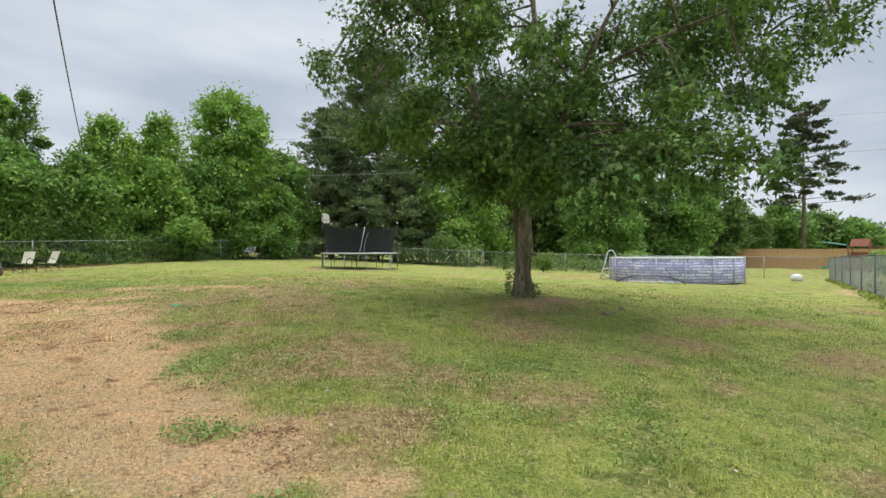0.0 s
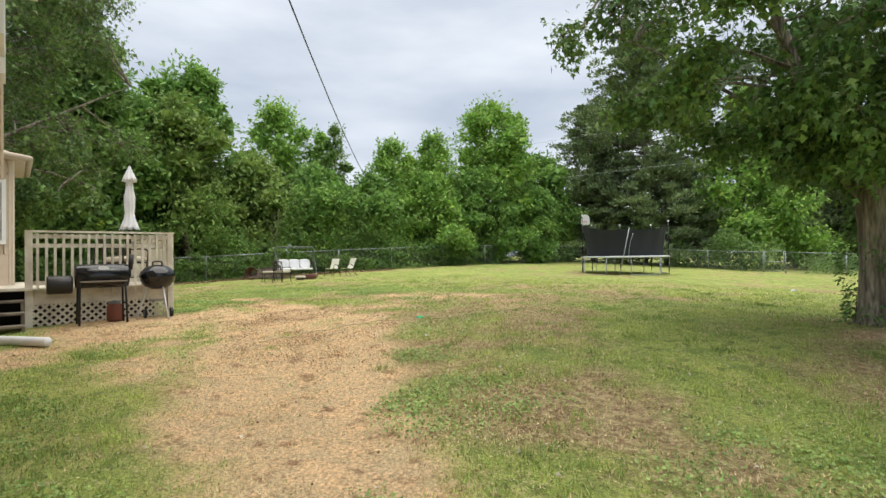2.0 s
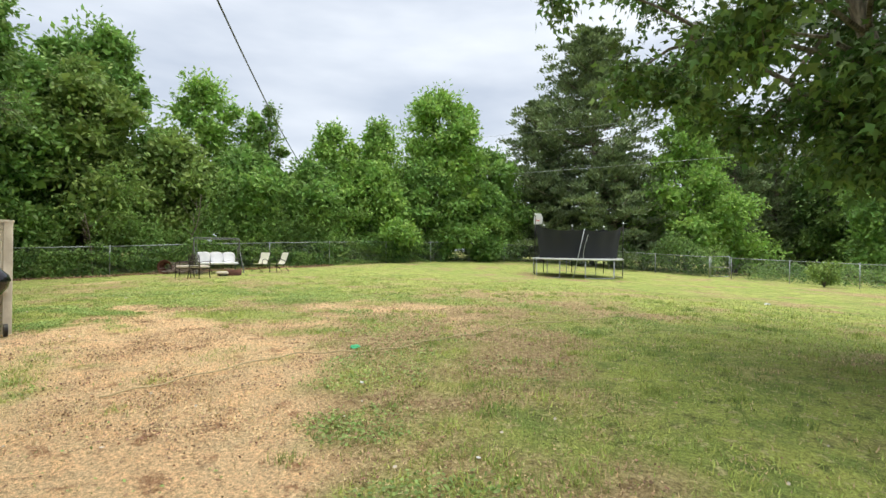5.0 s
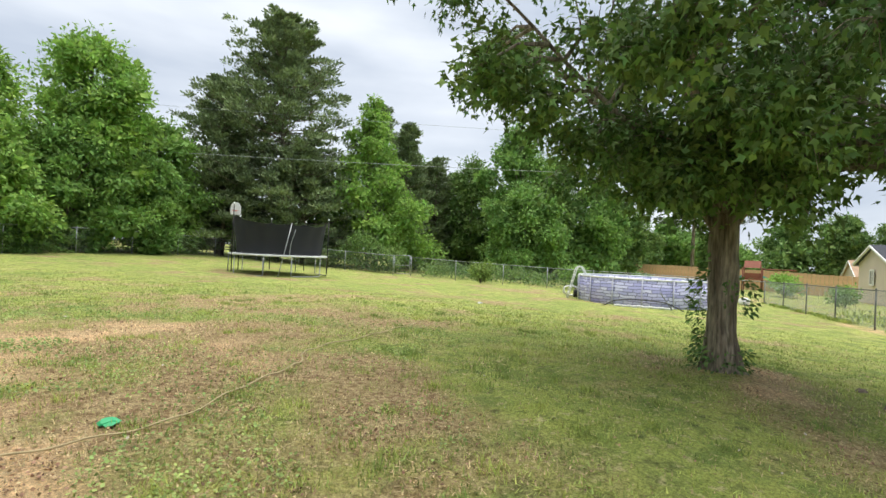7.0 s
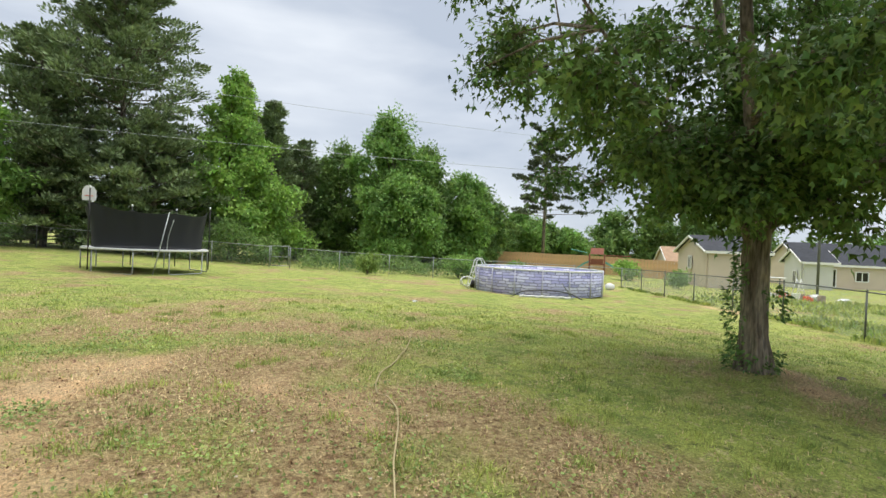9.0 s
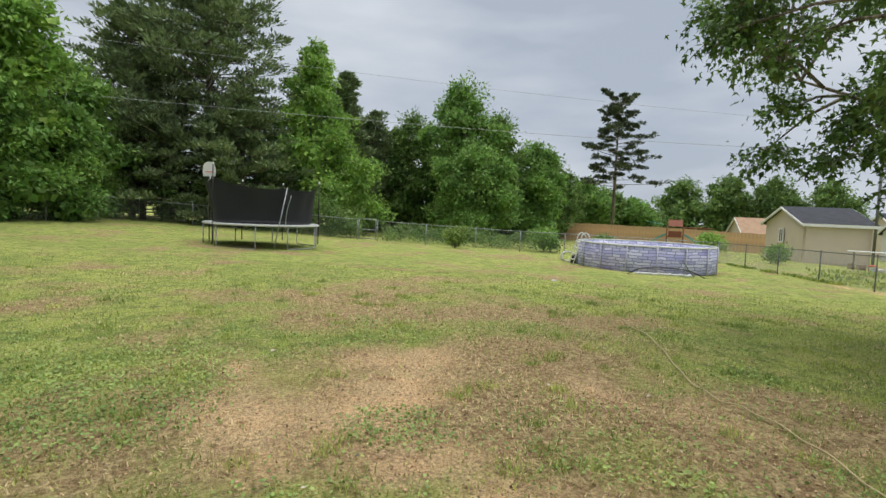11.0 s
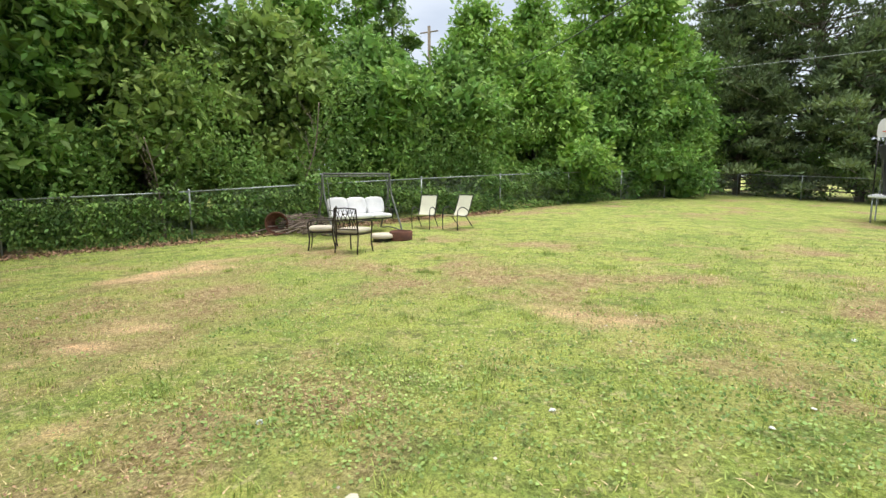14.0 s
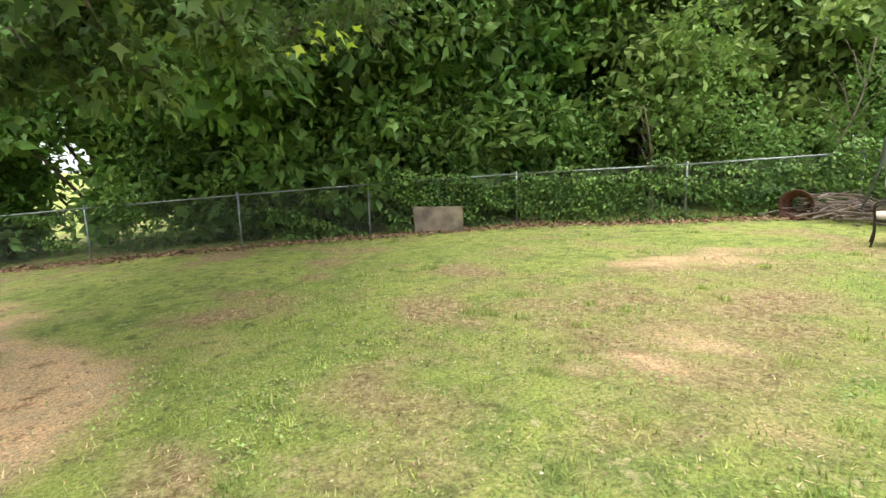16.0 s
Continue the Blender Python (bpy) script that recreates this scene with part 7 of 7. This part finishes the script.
# rope across the lawn
rope = empty("rope", pose(0, 0, 0), "thin yellow-tan rope lying across the patchy lawn", "rope")
pts = smooth_line([(x, y, 0) for x, y in ((-1.2, 13.5), (-1.75, 12.5), (-2.3, 11.7), (-2.9, 10.95), (-3.15, 10.45), (-3.15, 10.1), (-3.35, 9.6), (-3.65, 9.05), (-3.95, 8.45), (-4.35, 8.1), (-4.75, 7.8), (-4.95, 7.1), (-5.1, 6.5), (-5.3, 6.1))], 8)
bar("strand", [(p.x, p.y, gz(p.x, p.y) + 0.03 + 0.01 * math.sin(k * 0.9)) for k, p in enumerate(pts)], 0.007, M["rope"], rope, 6)

# small litter
for x, y, r, mat, nm, lab in (
    (-9.42, 14.82, 0.05, "white_plastic", "paper_scrap", "small white scrap of paper on the grass"),
    (-9.93, 13.1, 0.045, "white_plastic", "paper_scrap", "small white scrap of paper on the grass"),
    (-10.17, 12.7, 0.045, "white_plastic", "paper_scrap", "small white scrap of paper on the grass"),
    (-11.33, 12.45, 0.045, "white_plastic", "paper_scrap", "small white scrap of paper on the grass"),
    (-3.6, 7.35, 0.06, "white_cloth", "paper_scrap", "small crumpled white scrap on the lawn"),
    (-2.16, 6.4, 0.035, "white_cloth", "paper_scrap", "small white scrap on the patchy lawn"),
    (-4.33, 8.42, 0.075, "green_plastic", "green_toy", "small bright green plastic toy on the lawn"),
    (1.5, 18.45, 0.08, "white_cloth", "ball", "small black and white object on the lawn"),
    (-12.9, 11.6, 0.06, "white_cloth", "paper_scrap", "small white scrap of paper on the grass"),
    (-11.9, 11.2, 0.05, "cream_cushion", "stone", "small pale stone in the grass"),
    (2.7, 8.6, 0.09, "stick", "stone", "pale flat stone near the maple roots"),
    (3.2, 9.3, 0.07, "stick", "stone", "pale flat stone near the maple roots"),
    (-8.3, 11.8, 0.025, "white_cloth", "flower_tuft", "small white flower tuft in the clover"),
    (-6.4, 12.9, 0.025, "cream_cushion", "stone", "small pale stone on the bare soil"),
):
    ob = tagged(new(nm), lab, nm.replace("_", " "))
    ob.matrix_world = pose(x, y, gz(x, y) + 0.01, 0, 0, 50 * x)
    r = r * (0.42 if nm == "paper_scrap" else 0.85)
    bm = bmesh.new()
    bmesh.ops.create_icosphere(bm, subdivisions=2, radius=r)
    for v in bm.verts:
        v.co += Vector(noise.noise_vector(v.co * 25 + Vector((x, y, 0)))) * r * 0.6
        v.co.z = max(0, v.co.z * 0.6)
    part("body", bm, M[mat], ob)


# ---- grass ----
WALK = np.array([(0, 0), (-0.05, 0.9), (-0.15, 1.8), (-0.8, 2.8), (-1.6, 3.6), (-2.6, 4.2), (-4.1, 5.4), (-5.4, 6.3), (-6.7, 7.2), (-7.7, 8.1), (-8.7, 8.8), (-9.9, 9.3), (-11.1, 9.6), (-12.6, 9.6)])


def lawn_points(count, near, far, rn, power=1.0):
    seg = rn.randint(0, len(WALK) - 1, count)
    f = rn.rand(count, 1)
    p = WALK[seg] * (1 - f) + WALK[seg + 1] * f
    r = near + (far - near) * rn.rand(count) ** power
    a = rn.uniform(0, 2 * math.pi, count)
    p = p + np.stack([r * np.cos(a), r * np.sin(a)], 1)
    hu = (p - (-6.2, 3.2)) @ np.array((-0.929, 0.37))
    hv = (p - (-6.2, 3.2)) @ np.array((0.37, 0.929))
    inside = ~((hv < 0.03) & (hu > -3.5)) & ~((hu > 3.3) & (hu < 8.1) & (hv < 2.9))
    right = (p[:, 0] - 12.1) * 0.838 - (p[:, 1] - 14.6) * 0.546 < 3
    return p[inside & right]


def blades(name, label, p, height, width, mat, rn, lie=0.5):
    k = len(p)
    a = rn.uniform(0, 2 * math.pi, k)
    d = np.stack([np.cos(a), np.sin(a), 0 * a], 1)
    side = np.stack([-d[:, 1], d[:, 0], 0 * a], 1)
    far = np.sqrt(((p[:, None] - WALK[None]) ** 2).sum(-1)).min(1)
    grow = 1 + 0.09 * far
    h = height * rn.uniform(0.5, 1.3, k)[:, None] * (0.8 + 0.2 * grow[:, None])
    w = width * (grow * rn.uniform(0.7, 1.3, k))[:, None]
    base = np.stack([p[:, 0], p[:, 1], ground_z(p[:, 0], p[:, 1]) - 0.004], 1)
    lean = rn.uniform(0.1, 1.0, k)[:, None] * lie * 2
    v = np.stack([base - side * w / 2, base + side * w / 2, base + d * h * lean + np.array((0, 0, 1)) * h * np.sqrt(np.maximum(0.08, 1 - (lean * 0.8) ** 2))], 1)
    f = np.arange(3 * k).reshape(-1, 3)
    return tagged(new(name, from_arrays(name, v.reshape(-1, 3), f, M[mat])), label, "grass", "", "stuff")


rn = np.random.RandomState(123)
p = lawn_points(520000, 0.2, 15, rn, 1.25)
tan, brown = cover(p[:, 0], p[:, 1])
clump = wave_noise(p[:, 0], p[:, 1], 81, 0.35) * 0.5 + wave_noise(p[:, 0], p[:, 1], 82, 0.12) * 0.5
keep = rn.rand(len(p)) < np.clip(0.35 + 1.1 * clump, 0, 1) * (1 - 0.99 * tan) * (1 - 0.78 * brown)
blades("grass", "short mown green lawn grass with taller tufts", p[keep], 0.042, 0.0085, "grass_green", rn, 0.75)
p = lawn_points(300000, 0.2, 13, rn, 1.25)
tan, brown = cover(p[:, 0], p[:, 1])
clump = wave_noise(p[:, 0], p[:, 1], 83, 0.5)
keep = rn.rand(len(p)) < 0.24 + 0.4 * (clump > 0.6) + 0.6 * brown + 0.25 * tan
blades("dry_grass", "dry straw-coloured grass and thatch on the lawn", p[keep], 0.035, 0.007, "grass_dry", rn, 0.85)
# clover and broad weeds in patches
p = lawn_points(620000, 0.2, 9, rn, 1.2)
tan, brown = cover(p[:, 0], p[:, 1])
patches = wave_noise(p[:, 0], p[:, 1], 84, 1.3) * 0.65 + wave_noise(p[:, 0], p[:, 1], 85, 0.4) * 0.35
patches = patches + 0.06 * np.clip((-7.0 - p[:, 0]) / 2, 0, 1)
beds = patch(p[:, 0], p[:, 1], CLOVER) * np.clip(patches * 2.4 - 0.4, 0, 1)
keep = rn.rand(len(p)) < np.maximum(np.clip((patches - 0.57) * 5, 0, 0.7) * (1 - 0.8 * brown) * (1 - 0.985 * tan), np.clip(beds * 1.3 - 0.1, 0, 1))
p = p[keep]
c = np.stack([p[:, 0], p[:, 1], ground_z(p[:, 0], p[:, 1]) + 0.012 + 0.03 * rn.rand(len(p))], 1)
o = rn.normal(0, 1, (len(p), 3)) * (1, 1, 0.15)
tagged(new("clover", leaves("clover", c, o, 0.025, "wide", M["clover"], rn, 0.0, 0.1)), "patches of low green clover and broad weeds", "clover", "", "stuff")
# pale petals and leaf bits that lie on the grass
p = lawn_points(2200, 0.6, 12, rn, 1.0)[:420]
c = np.stack([p[:, 0], p[:, 1], ground_z(p[:, 0], p[:, 1]) + 0.03], 1)
tagged(new("petal", leaves("petals", c, rn.normal(0, 1, (len(p), 3)) * (1, 1, 0.1), 0.028, "wide", M["cream_cushion"], rn, 0, 0.1)), "small pale petals and leaf bits scattered on the lawn", "petals", "", "stuff")
# tufts
centres = lawn_points(1100, 0.8, 12, rn, 1.0)
tan, brown = cover(centres[:, 0], centres[:, 1])
centres = centres[(tan < 0.4) | (rn.rand(len(tan)) < 0.12)]
p = np.repeat(centres, 70, 0)
p = p + rn.normal(0, 0.055, p.shape) * rn.uniform(0.6, 1.8, (len(p), 1))
blades("grass_tuft", "taller tufts of green grass on the lawn", p, 0.062, 0.0075, "grass_green", rn, 0.6)
# crumbs of soil and dead leaf on the bare ground
p = lawn_points(300000, 0.2, 9, rn, 1.1)
tan, brown = cover(p[:, 0], p[:, 1])
keep = rn.rand(len(p)) < (0.15 + 1.7 * np.clip(wave_noise(p[:, 0], p[:, 1], 86, 0.28) * 2 - 0.7, 0, 1)) * (0.02 + 0.5 * brown + (0.03 + 0.3 * np.clip((-5.5 - p[:, 0]) / 2, 0, 1)) * tan)
p = p[keep]
c = np.stack([p[:, 0], p[:, 1], ground_z(p[:, 0], p[:, 1]) + 0.008 + 0.012 * rn.rand(len(p))], 1)
pale = rn.rand(len(c)) < 0.3
tagged(new("straw_crumb", leaves("straw", c[pale], rn.normal(0, 1, (pale.sum(), 3)) * (1, 1, 0.1), 0.021, "plain", M["grass_dry"], rn, 0, 0.1)), "pale bits of dry straw on the brown patches", "leaf litter", "", "stuff")
c = c[~pale]
tagged(new("dead_leaf_crumb", leaves("crumbs", c, rn.normal(0, 1, (len(c), 3)) * (1, 1, 0.1), 0.019, "wide", M["pine_straw"], rn, 0, 0.1)), "brown crumbs of dead leaf on the bare soil", "leaf litter", "", "stuff")
# pale undersides of a few leaves on the maple, and yellow leaves on the oak
M["leaf_pale"] = leaf_material("leaf_pale", (0.36, 0.44, 0.34), (0.28, 0.38, 0.26), 0.2, 0.2)
M["leaf_yellow"] = leaf_material("leaf_yellow", (0.40, 0.50, 0.05), (0.30, 0.42, 0.05), 0.2, 0.4)
rn = np.random.RandomState(9)
for nm, lab, c, r, k, mat in (("pale_leaf_cluster", "cluster of silvery leaf undersides hanging in the maple", (-0.15, 5.05 + 3.7, 3.9), (0.35, 0.35, 0.18), 70, "leaf_pale"),
                              ("yellow_leaf_cluster", "cluster of bright yellow-green leaves hanging in the oak", (-15.81, 9.85, 2.78), (0.2, 0.2, 0.1), 12, "leaf_yellow")):
    d = rn.normal(0, 1, (k, 3))
    pc = np.array(c) + d * r * 0.6
    tagged(new(nm, leaves(nm, pc, d * 0.4, 0.12 if nm[0] == "p" else 0.09, "maple", M[mat], rn, 0.7, 0.5)), lab, "leaves", "", "stuff")
